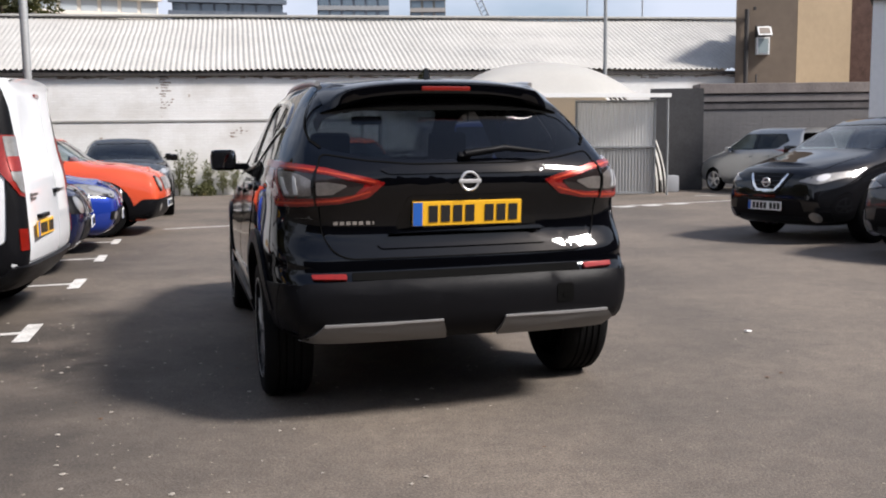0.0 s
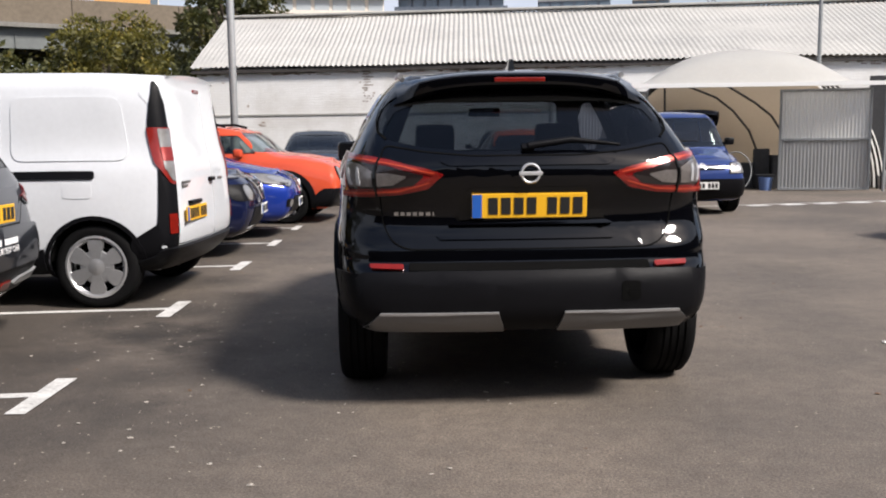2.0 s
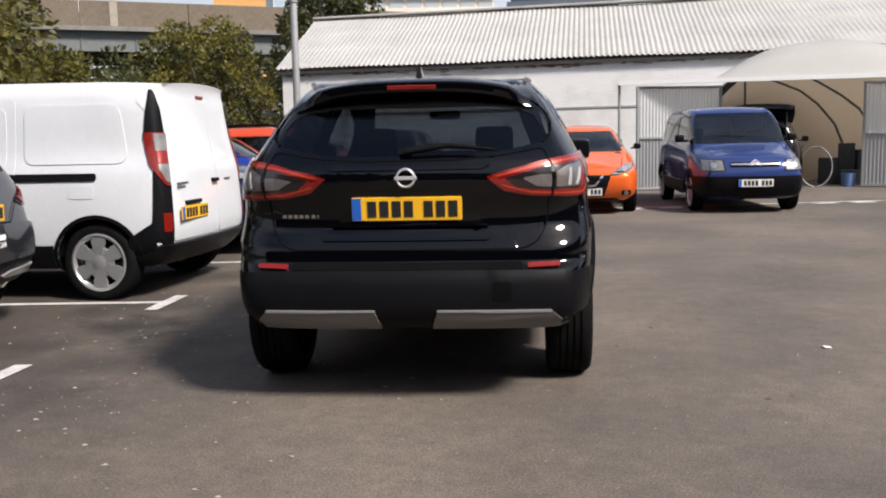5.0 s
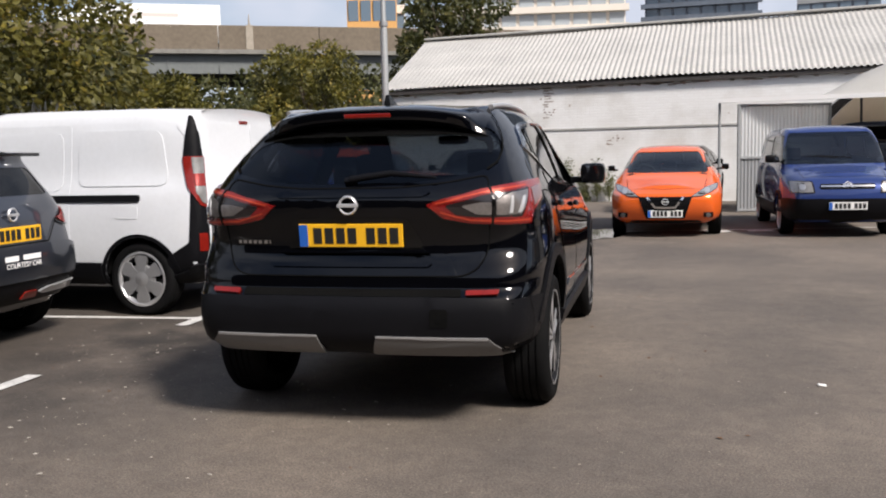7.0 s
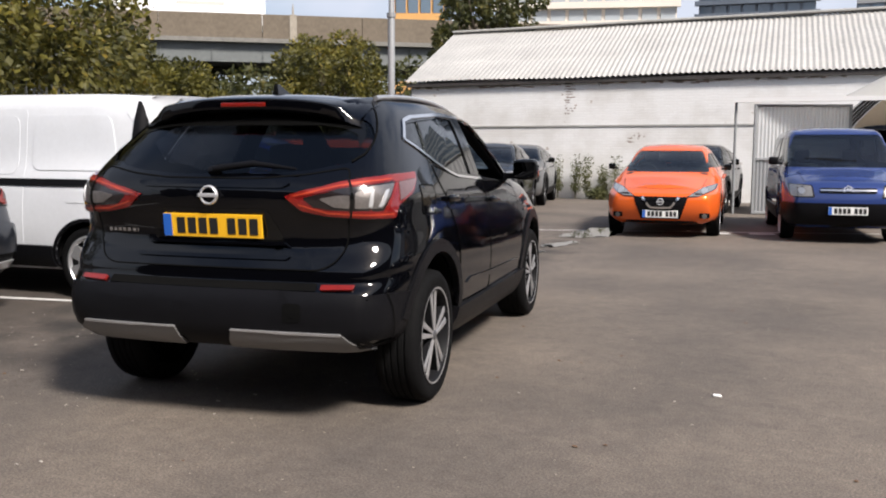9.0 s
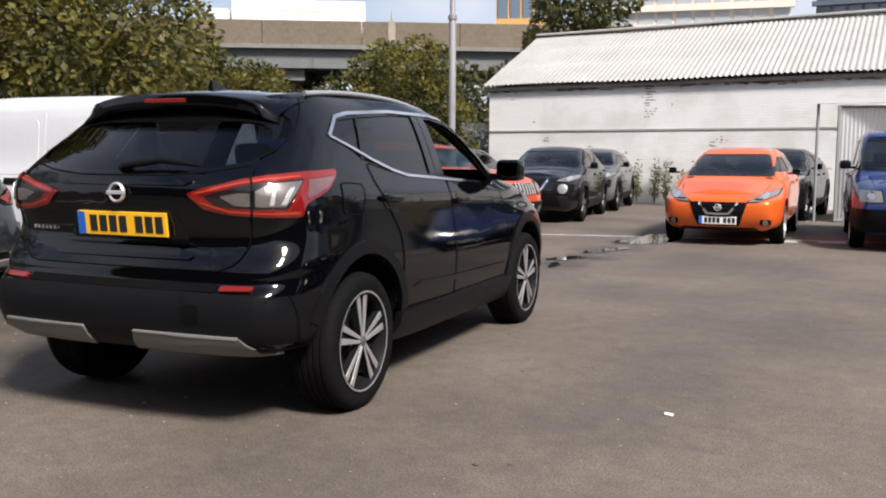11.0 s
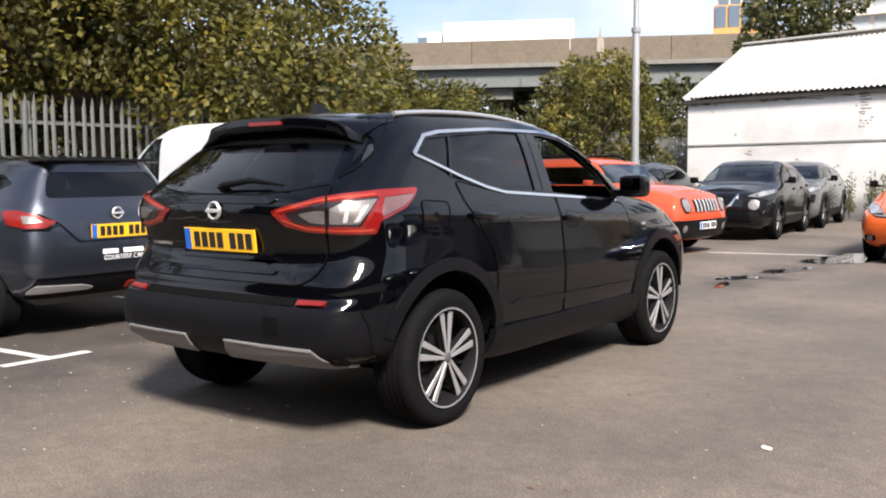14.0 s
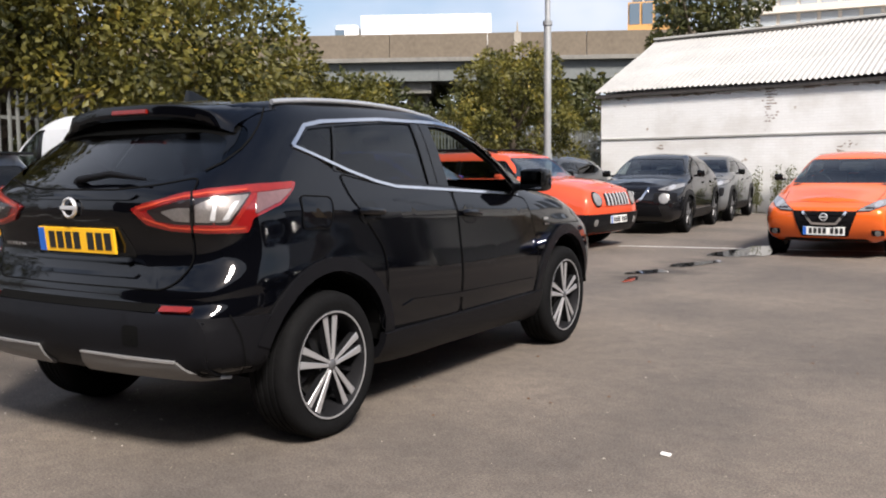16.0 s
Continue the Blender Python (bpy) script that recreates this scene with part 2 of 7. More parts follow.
def sheet_mat(name, color):
    """Plastic sheeting that lets light through."""
    m = mat(name, color, 0.6, vary=0.08, scale=1.5)
    n, l = m.node_tree.nodes, m.node_tree.links
    tl, mx = n.new("ShaderNodeBsdfTranslucent"), n.new("ShaderNodeMixShader")
    tl.inputs["Color"].default_value = (*color, 1)
    mx.inputs["Fac"].default_value = 0.55
    l.new(n["Principled BSDF"].outputs["BSDF"], mx.inputs[1])
    l.new(tl.outputs["BSDF"], mx.inputs[2])
    l.new(mx.outputs["Shader"], n["Material Output"].inputs["Surface"])
    return m


ASPHALT = asphalt_mat()
BRICK_WHITE = painted_brick_mat()
ROOF_SHEET = mat("fibre_cement", (0.37, 0.36, 0.34), 0.8, vary=0.16, scale=0.9, bump=0.3, bscale=25)
DARK_EDGE = mat("weathered_gutter", (0.045, 0.04, 0.038), 0.8, vary=0.4, scale=3)
LINE_WHITE = mat("road_paint", (0.50, 0.49, 0.47), 0.8, vary=0.42, scale=7, bump=0.4, bscale=90)
CONCRETE = mat("concrete", (0.140, 0.113, 0.083), 0.9, vary=0.25, scale=0.35, bump=0.3, bscale=8)
CONCRETE_GREY = mat("grey_concrete", (0.175, 0.168, 0.15), 0.9, vary=0.25, scale=0.5, bump=0.3, bscale=8)
GIRDER = mat("painted_girder", (0.125, 0.135, 0.132), 0.6, vary=0.15, scale=0.4)
GALV = mat("galvanised_steel", (0.25, 0.26, 0.265), 0.6, 0.25, vary=0.15, scale=3)
PALE_STEEL = mat("weathered_palisade", (0.125, 0.13, 0.122), 0.6, 0.3, vary=0.25, scale=4)
BARK = mat("bark", (0.09, 0.07, 0.05), 0.9, vary=0.4, scale=6, bump=0.6, bscale=18)
LEAF = leaf_mat("leaf", (0.015, 0.021, 0.006), (0.185, 0.165, 0.030))
LEAF_DARK = leaf_mat("dark_leaf", (0.026, 0.034, 0.010), (0.095, 0.095, 0.026))
WEED = leaf_mat("weed_leaf", (0.07, 0.08, 0.03), (0.20, 0.20, 0.09))
TENT = sheet_mat("tent_sheet", (0.70, 0.69, 0.66))
CORR_CLEAR = sheet_mat("corrugated_sheet", (0.72, 0.73, 0.73))
CORR_LOW = sheet_mat("corrugated_sheet_dull", (0.42, 0.43, 0.44))
BLOCK_GREY = mat("grey_blockwork", (0.135, 0.131, 0.134), 0.9, vary=0.15, scale=1.3, bump=0.5, bscale=14)
DARK_MATT = mat("dark_matt", (0.035, 0.035, 0.038), 0.8, vary=0.3, scale=2)
# house render in two tones, shade and sunlight painted into the colours
RENDER_SHADE_BROWN = mat("shade_brown_render", (0.175, 0.135, 0.10), 0.9, vary=0.12, scale=0.6, bump=0.3, bscale=30)
RENDER_LIT_TAN = mat("lit_tan_render", (0.285, 0.215, 0.135), 0.9, vary=0.1, scale=0.6, bump=0.3, bscale=30)
BRICK_RED = mat("old_brick", (0.17, 0.10, 0.075), 0.9, vary=0.4, scale=5, bump=0.5, bscale=20)
WHITE_PAINT = mat("white_paint", (0.8, 0.8, 0.79), 0.6, vary=0.05, scale=1)
FRAME_WHITE = mat("white_frame", (0.75, 0.75, 0.74), 0.4)
TOWER_DARK = mat("dark_cladding", (0.10, 0.12, 0.15), 0.4, vary=0.2, scale=0.1)
TOWER_GLASS = mat("tower_glass", (0.10, 0.14, 0.18), 0.1, 0.0, spec=0.9)
CREAM = mat("cream_render", (0.62, 0.57, 0.50), 0.8, vary=0.06, scale=0.1)
ORANGE_RENDER = mat("orange_render", (0.55, 0.30, 0.10), 0.8, vary=0.08, scale=0.2)
PUDDLE = mat("water", (0.012, 0.012, 0.012), 0.03)
CHIP = mat("pale_litter", (0.27, 0.235, 0.195), 0.8, vary=0.5, scale=9)
LEAF_LITTER = mat("dry_leaf", (0.13, 0.075, 0.042), 0.8, vary=0.4, scale=9)
PAPER = mat("paper", (0.8, 0.79, 0.76), 0.8)


# ---- mesh helpers ----
def finish(ob, smooth=0.0):
    if smooth:
        ob.data.shade_smooth()
        ob.data.set_sharp_from_angle(angle=radians(smooth))
    return ob


def part(name, bm, material, parent=None, label="", smooth=0.0):
    """Links a bmesh as one mesh object, under parent where given."""
    me = bpy.data.meshes.new(name)
    bm.normal_update()
    bm.to_mesh(me)
    bm.free()
    me.materials.append(material)
    ob = new(name, me)
    if parent is not None:
        ob.parent = parent
    if label:
        tagged(ob, label)
    return finish(ob, smooth)


def thing(name, m, label, category, group="", kind=""):
    ob = new(name)
    ob.empty_display_size = 0.2
    ob.matrix_world = m
    return tagged(ob, label, category, group, kind)


def box_into(bm, x0, x1, y0, y1, z0, z1, bevel=0.0, m=None):
    r = bmesh.ops.create_cube(bm, size=1.0)
    vs = r["verts"]
    for v in vs:
        v.co = Vector((x0 + (v.co.x + 0.5) * (x1 - x0), y0 + (v.co.y + 0.5) * (y1 - y0), z0 + (v.co.z + 0.5) * (z1 - z0)))
    if m is not None:
        for v in vs:
            v.co = m @ v.co
    if bevel:
        es = list({e for v in vs for e in v.link_edges})
        bmesh.ops.bevel(bm, geom=es, offset=bevel, segments=2, profile=0.6, affect="EDGES")
    return bm


def box(x0, x1, y0, y1, z0, z1, bevel=0.0, m=None):
    return box_into(bmesh.new(), x0, x1, y0, y1, z0, z1, bevel, m)


def tube_into(bm, pts, radii, seg=8, cap=True):
    """A tapered tube along points."""
    rings = []
    for i, p in enumerate(pts):
        p = Vector(p)
        a, b = Vector(pts[max(i - 1, 0)]), Vector(pts[min(i + 1, len(pts) - 1)])
        q = (b - a).to_track_quat("Z", "Y")
        r = radii[i] if isinstance(radii, (list, tuple)) else radii
        rings.append([bm.verts.new(p + q @ Vector((r * math.cos(2 * math.pi * k / seg), r * math.sin(2 * math.pi * k / seg), 0))) for k in range(seg)])
    for r0, r1 in zip(rings, rings[1:]):
        for k in range(seg):
            bm.faces.new((r0[k], r0[(k + 1) % seg], r1[(k + 1) % seg], r1[k]))
    if cap:
        bm.faces.new(rings[0][::-1])
        bm.faces.new(rings[-1])
    return bm


def tube(pts, radii, seg=8):
    return tube_into(bmesh.new(), pts, radii, seg)


def lathe(profile, seg=32, axis="x", closed=False):
    """Turns a profile of (along, radius) round an axis."""
    bm = bmesh.new()
    rings = []
    for a, r in profile:
        ring = []
        for k in range(seg):
            c, s = r * math.cos(2 * math.pi * k / seg), r * math.sin(2 * math.pi * k / seg)
            ring.append(bm.verts.new((a, c, s) if axis == "x" else (c, s, a)))
        rings.append(ring)
    pairs = list(zip(rings, rings[1:])) + ([(rings[-1], rings[0])] if closed else [])
    for r0, r1 in pairs:
        for k in range(seg):
            bm.faces.new((r0[k], r0[(k + 1) % seg], r1[(k + 1) % seg], r1[k]))
    bmesh.ops.recalc_face_normals(bm, faces=bm.faces)
    return bm


def prism(poly, z0, z1):
    """An upright block over a ground outline."""
    bm = bmesh.new()
    lo, hi = [bm.verts.new((x, y, z0)) for x, y in poly], [bm.verts.new((x, y, z1)) for x, y in poly]
    n = len(poly)
    for i in range(n):
        bm.faces.new((lo[i], lo[(i + 1) % n], hi[(i + 1) % n], hi[i]))
    bm.faces.new(lo[::-1])
    bm.faces.new(hi)
    bmesh.ops.recalc_face_normals(bm, faces=bm.faces)
    return bm


def sheet(pts_grid):
    """A surface from rows of points."""
    bm = bmesh.new()
    rows = [[bm.verts.new(p) for p in row] for row in pts_grid]
    for a, b in zip(rows, rows[1:]):
        for i in range(len(a) - 1):
            bm.faces.new((a[i], a[i + 1], b[i + 1], b[i]))
    return bm


def strip_on_ground(x0, y0, x1, y1, width, z=0.004):
    d = Vector((x1 - x0, y1 - y0, 0))
    n = Vector((-d.y, d.x, 0)).normalized() * width / 2
    bm = bmesh.new()
    steps = max(int(d.length / 0.35), 1)
    rng = random.Random(int(abs(x0 * 100 + y0 * 37)))
    rows = []
    for i in range(steps + 1):
        c = Vector((x0, y0, z)) + d * i / steps
        j = rng.uniform(0.86, 1.06)
        rows.append((bm.verts.new(c + n * j), bm.verts.new(c - n * rng.uniform(0.86, 1.06))))
    for (a, b), (c, e) in zip(rows, rows[1:]):
        bm.faces.new((a, b, e, c))
    bmesh.ops.recalc_face_normals(bm, faces=bm.faces)
    return bm


# ---- ground and markings ----
g = bmesh.new()
bmesh.ops.create_grid(g, x_segments=40, y_segments=40, size=600)
tagged(part("ground", g, ASPHALT), "worn grey asphalt car park surface", "ground", kind="structure")

ROW_DIR = Vector((-0.259, 0.966, 0))
BAY_DIR = Vector((0.945, 0.327, 0))
BAY_ENDS = [(-1.72, 1.75), (-2.30, 3.93), (-2.88, 6.20), (-3.46, 8.50), (-3.98, 10.50), (-4.48, 12.40)]
for ex, ey in BAY_ENDS:
    e = Vector((ex, ey, 0))
    b0 = e - BAY_DIR * 4.6
    line = thing("bay_marking", pose(0, 0, 0), "worn white painted bay line with a short cross end", "road marking", "bay markings", "structure")
    part("long_line", strip_on_ground(b0.x, b0.y, e.x - 0.04 * BAY_DIR.x, e.y - 0.04 * BAY_DIR.y, 0.085), LINE_WHITE, line)
    p0, p1 = e - ROW_DIR * 0.34, e + ROW_DIR * 0.30
    part("end_bar", strip_on_ground(p0.x, p0.y, p1.x, p1.y, 0.11, 0.007), LINE_WHITE, line)
tagged(part("yard_line", strip_on_ground(-4.4, 14.25, 9.5, 21.2, 0.10), LINE_WHITE), "long worn white line across the yard", "road marking", kind="structure")
for k in (-5, -4, 0, 1, 2, 3, 4):
    x0 = 2.2 + 0.62 * k
    y0 = 17.25 + 0.32 * k
    tagged(part("bay_lettering", strip_on_ground(x0, y0, x0 + 0.36, y0 + 0.19, 0.24 + 0.08 * (k % 2), 0.008), LINE_WHITE), "faded white painted mark on the asphalt", "road marking", "yard lettering", "structure")
tagged(part("yard_line_short", strip_on_ground(6.0, 21.6, 9.0, 20.4, 0.09), LINE_WHITE), "short worn white bay line", "road marking", kind="structure")




def blob(cx, cy, rx, ry, turn, z, seed, material, name, label):
    rng = random.Random(seed)
    ph = [rng.uniform(0, 6.28) for _ in range(4)]
    bm = bmesh.new()
    vs = []
    for k in range(64):
        a = 2 * math.pi * k / 64
        r = 1 + 0.16 * math.sin(2 * a + ph[0]) + 0.14 * math.sin(3 * a + ph[1]) + 0.10 * math.sin(7 * a + ph[2]) + 0.06 * math.sin(13 * a + ph[3])
        x, y = rx * r * math.cos(a), ry * r * math.sin(a)
        vs.append(bm.verts.new((cx + x * math.cos(turn) - y * math.sin(turn), cy + x * math.sin(turn) + y * math.cos(turn), z)))
    bm.faces.new(vs)
    bmesh.ops.triangulate(bm, faces=bm.faces)
    return tagged(part(name, bm, material), label, "puddle", kind="structure")


# ---- warehouse: long white brick wall and corrugated roof ----
WALL_TURN = 7.0
WALL = pose(-5.4, 24.6, 0, 0, 0, WALL_TURN)   # local x along the wall, y away from the yard
U_LEFT, U_RIGHT = -6.9, 17.4
RIDGE_Y, RIDGE_Z, EAVE_Z = 5.2, 5.40, 3.30


def place(ob, m):
    ob.matrix_world = m
    return ob


warehouse = thing("warehouse", WALL, "long low warehouse of white-painted brick under a pale corrugated roof", "warehouse", kind="structure")
part("front_wall", box(U_LEFT, U_RIGHT, 0.25, 0.55, -0.2, EAVE_Z - 0.02), BRICK_WHITE, warehouse, "white-painted brick wall with flaking grimy patches")
gab = bmesh.new()
gp = [(0.55, -0.2), (2 * RIDGE_Y, -0.2), (2 * RIDGE_Y, EAVE_Z - 0.02), (RIDGE_Y, RIDGE_Z - 0.08), (0.55, EAVE_Z + 0.05)]
ga, gb = [gab.verts.new((U_LEFT, y, z)) for y, z in gp], [gab.verts.new((U_LEFT + 0.3, y, z)) for y, z in gp]
gab.faces.new(ga), gab.faces.new(gb[::-1])
for i in range(5):
    gab.faces.new((ga[i], gb[i], gb[(i + 1) % 5], ga[(i + 1) % 5]))
part("gable_wall", gab, BRICK_WHITE, warehouse)
part("back_wall", box(U_LEFT + 0.3, U_RIGHT, 2 * RIDGE_Y - 0.3, 2 * RIDGE_Y, -0.2, EAVE_Z - 0.02), BRICK_WHITE, warehouse)


def roof_slope(y_from, z_from, y_to, z_to, skew):
    """Corrugated sheeting: waves along the wall, 0.15 m apart, sheets lapped at mid slope."""
    n = int((U_RIGHT - U_LEFT + 1.0) / 0.0214)
    rows = []
    for k, f in enumerate((0.0, 0.33, 0.335, 0.66, 0.665, 1.0)):
        y, z = y_from + (y_to - y_from) * f, z_from + (z_to - z_from) * f
        lap = 0.012 * (k // 2)
        row = []
        for i in range(n + 1):
            x = U_LEFT - 0.15 + skew * f + (U_RIGHT - U_LEFT + 0.3 + abs(skew) * f) * i / n
            row.append((x, y, z - lap + 0.02 * math.sin(2 * math.pi * x / 0.15) + 0.018 * math.sin(x * 0.9 + f * 2)))
        rows.append(row)
    return sheet(rows)


part("front_roof", roof_slope(0.10, EAVE_Z + 0.05, RIDGE_Y, RIDGE_Z, -0.7), ROOF_SHEET, warehouse, "pale weathered corrugated sheet roof slope", smooth=60)
part("back_roof", roof_slope(2 * RIDGE_Y + 0.2, EAVE_Z + 0.05, RIDGE_Y, RIDGE_Z, -0.7), ROOF_SHEET, warehouse, smooth=60)
part("ridge_cap", box(U_LEFT - 0.85, U_RIGHT + 0.2, RIDGE_Y - 0.22, RIDGE_Y + 0.22, RIDGE_Z, RIDGE_Z + 0.07, 0.02), ROOF_SHEET, warehouse)
part("eaves_board", box(U_LEFT - 0.12, U_RIGHT, 0.14, 0.249, EAVE_Z - 0.11, EAVE_Z - 0.01), DARK_EDGE, warehouse, "dark weathered eaves board and gutter")
part("string_course", box(U_LEFT + 0.02, 8.0, 0.225, 0.249, 1.99, 2.03), mat("cable_line", (0.36, 0.35, 0.33), 0.8, vary=0.3, scale=2), warehouse, "thin grey line running along the wall")
rngw = random.Random(5)
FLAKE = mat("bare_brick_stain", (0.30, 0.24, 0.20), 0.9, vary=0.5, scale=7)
stain = bmesh.new()
for k in range(70):
    f = k / 70
    w = rngw.uniform(0.02, 0.13) * (1 - 0.75 * f)
    cx, cz = -2.0 + rngw.gauss(0, 0.05) * (1 + f), 3.20 - 0.075 * int(f * 12) - rngw.uniform(0, 0.02)
    if rngw.random() < 0.95 - 0.55 * f:
        box_into(stain, cx - w, cx + w, 0.245, 0.2495, cz - rngw.uniform(0.006, 0.03), cz + 0.006)
part("rust_stain", stain, FLAKE, warehouse, "brown streak where paint has washed off the bricks")
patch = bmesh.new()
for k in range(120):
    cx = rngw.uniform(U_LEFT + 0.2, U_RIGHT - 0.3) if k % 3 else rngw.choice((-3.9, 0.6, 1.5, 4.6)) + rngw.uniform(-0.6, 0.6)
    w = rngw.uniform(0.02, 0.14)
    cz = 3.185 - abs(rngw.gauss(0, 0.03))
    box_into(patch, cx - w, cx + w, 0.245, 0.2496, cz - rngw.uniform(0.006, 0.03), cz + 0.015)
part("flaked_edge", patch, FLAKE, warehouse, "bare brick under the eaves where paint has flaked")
marks = bmesh.new()
for cx, cz, n in ((-5.1, 1.72, 5), (-0.2, 1.65, 7), (0.05, 1.75, 4), (-3.6, 1.45, 3), (2.1, 1.2, 4)):
    for k in range(n):
        x, z = cx + rngw.gauss(0, 0.10), cz + rngw.gauss(0, 0.05)
        box_into(marks, x - rngw.uniform(0.01, 0.07), x + rngw.uniform(0.01, 0.07), 0.246, 0.2497, z - 0.012, z + rngw.uniform(0.005, 0.03))
part("chipped_spots", marks, FLAKE, warehouse, "small chipped spots in the paint")

# ---- shelter with tunnel roof and corrugated gates ----
shelter = thing("wash_shelter", pose(0, 0, 0), "white tunnel tent shelter with corrugated plastic gates", "shelter")
CX, CY0, CY1 = 2.45, 22.9, 25.3
arc = [(CX + 3.2 * math.cos(math.pi * k / 32), 3.26 * math.sin(math.pi * k / 32)) for k in range(33)]
part("tent_roof", sheet([[(x, y, z) for x, z in arc] for y in (CY0, CY0 + 0.5, CY0 + 1.0, CY1)]), TENT, shelter, "white plastic tunnel sheet", smooth=60)
for k in range(4):
    y = CY0 + 0.05 + k * 0.48
    part("rib", tube([(CX + 0.985 * (x - CX), y, 0.985 * z) for x, z in arc], 0.028, 6), DARK_EDGE, shelter, smooth=60)
for pts in (((0.69, 2.75), (0.70, 1.9), (0.72, 0.0)), ((1.0, 2.62), (1.34, 2.5), (1.96, 2.23), (2.38, 1.89), (2.77, 1.40), (3.05, 0.7), (3.12, 0.0)), ((1.9, 2.62), (2.25, 2.5), (2.89, 2.09), (3.29, 1.76), (3.65, 1.2), (3.85, 0.0))):
    part("rib", tube([(x, 24.3, z) for x, z in pts], 0.032, 6), DARK_EDGE, shelter, "dark bent pole of the tunnel frame", smooth=60)
back = bmesh.new()
back.faces.new([back.verts.new((x, CY1 - 0.06, z)) for x, z in arc])
part("tent_end", back, sheet_mat("cream_sheet", (0.55, 0.46, 0.35)), shelter, "cream sheet at the end of the tunnel")
part("fascia", prism([(-1.8, 20.62), (5.5, 21.95), (5.5, 22.07), (-1.8, 20.74)], 2.34, 2.43), FRAME_WHITE, shelter, "white beam along the front")
front_y = lambda x: 20.72 + (x + 1.8) * 1.33 / 7.3


def dome_row(f):
    row = []
    for x in np.linspace(-1.8, 5.5, 41):
        e = abs((x - CX) / 3.2)
        za = 3.27 * (1 - e ** 2.4) ** 0.5 if e < 1 else 0.0
        up = max(za - 2.43, 0.02)
        row.append((x, front_y(x) + (22.95 - front_y(x)) * f, 2.43 + up * math.sqrt(1 - (1 - f) ** 2)))
    return row


part("tent_front", sheet([dome_row(f) for f in (0, 0.12, 0.28, 0.46, 0.64, 0.82, 1.0)]), TENT, shelter, "smooth white domed tent front", smooth=60)
for px in (-1.8, 5.45):
    part("post", tube([(px, front_y(px) + 0.04, 0), (px, front_y(px) + 0.04, 2.34)], 0.03, 8), GALV, shelter, smooth=60)


def corr_panel(x0, x1, z0, z1, y=0.0, pitch=0.076, amp=0.012):
    n = int((x1 - x0) / pitch * 8)
    return sheet([[(x0 + (x1 - x0) * i / n, y + amp * math.sin(2 * math.pi * i / 8), z) for i in range(n + 1)] for z in (z0, z1)])


def gate(m, w):
    gt = thing("shelter_gate", m, "translucent corrugated plastic gate in a grey steel frame", "gate", "shelter gates")
    part("upper_sheet", corr_panel(0.04, w - 0.04, 1.18, 2.26), CORR_CLEAR, gt, "pale corrugated plastic sheet", smooth=60)
    part("lower_sheet", corr_panel(0.04, w - 0.04, 0.06, 1.15), CORR_LOW, gt, "grey corrugated sheet", smooth=60)
    for x0, x1, z0, z1 in ((0, 0.05, 0.02, 2.3), (w - 0.05, w, 0.02, 2.3), (0.05, w - 0.05, 2.25, 2.3), (0.05, w - 0.05, 0.02, 0.07), (0.05, w - 0.05, 1.14, 1.19)):
        part("rail", box(x0, x1, -0.04, 0.03, z0, z1, 0.006), GALV, gt)
    return gt


gate(pose(3.25, 22.25, 0), 1.95)
gate(pose(-1.42, 20.75, 0, 0, 0, 30), 2.0)
# added sheet, fills the dark gap between the tunnel and the store
tagged(part("dark_infill", box(5.55, 6.95, 24.3, 24.4, 0, 2.68), DARK_MATT), "dark upright sheet added to close the gap beside the shelter", "fence", kind="structure")

# ---- right side: blockwork store, brown house, white building ----
store = thing("block_store", pose(7.22, 25.42, 0, 0, 0, 1), "low grey blockwork store with stepped dark coping boards", "outbuilding", kind="structure")
part("wall", box(0, 4.7, 0, 0.5, -0.2, 2.14), BLOCK_GREY, store, "bare grey concrete block wall")
part("joint_backing", box(0.03, 4.67, 0.03, 0.5, 2.14, 2.80), DARK_MATT, store)
# three stepped boards, each lower one in a darker tone
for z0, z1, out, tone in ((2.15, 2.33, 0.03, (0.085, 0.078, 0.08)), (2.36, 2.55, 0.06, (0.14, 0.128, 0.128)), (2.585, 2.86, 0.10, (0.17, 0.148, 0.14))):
    part("coping_board", box(-out, 4.7 + out, -out, 0.52 + out, z0, z1, 0.015), mat("coping_board", tone, 0.85, vary=0.35, scale=2.2, bump=0.3, bscale=12), store, "grey coping board")
blk = bpy.data.meshes.new("block")
bmk = box(0.003, 0.437, -0.004, 0.02, 0.003, 0.212, 0.002)
bmk.to_mesh(blk)
bmk.free()
blk.materials.append(BLOCK_GREY)
for r in range(10):
    for c in range(11 if r % 2 == 0 else 10):
        o = new("block", blk)
        o.parent = store
        o.location = (c * 0.44 - (0.07 if r % 2 == 0 else -0.15), 0, r * 0.215 - 0.02)
        if r % 2 == 0 and c in (0, 10):
            o.scale = (0.84, 1, 1)
            o.location.x = 0.0 if c == 0 else 4.33

HK = 0.868
house = thing("rendered_house", pose(0, 0, 0), "brown rendered house with a small white window", "house", kind="structure")
hp = lambda pts: [(x * HK, y * HK) for x, y in pts]
part("front_wall", prism(hp([(9.63, 30.2), (11.55, 30.0), (11.55, 33.0), (10.85, 33.2)]), -0.2, 5.5), RENDER_SHADE_BROWN, house, "brown rendered wall with shade painted into its colour")
part("side_wall", prism(hp([(11.56, 30.0), (13.7, 30.9), (13.7, 34.0), (11.56, 34.0)]), -0.2, 5.5), RENDER_LIT_TAN, house, "tan rendered wall with sunlight painted into its colour")
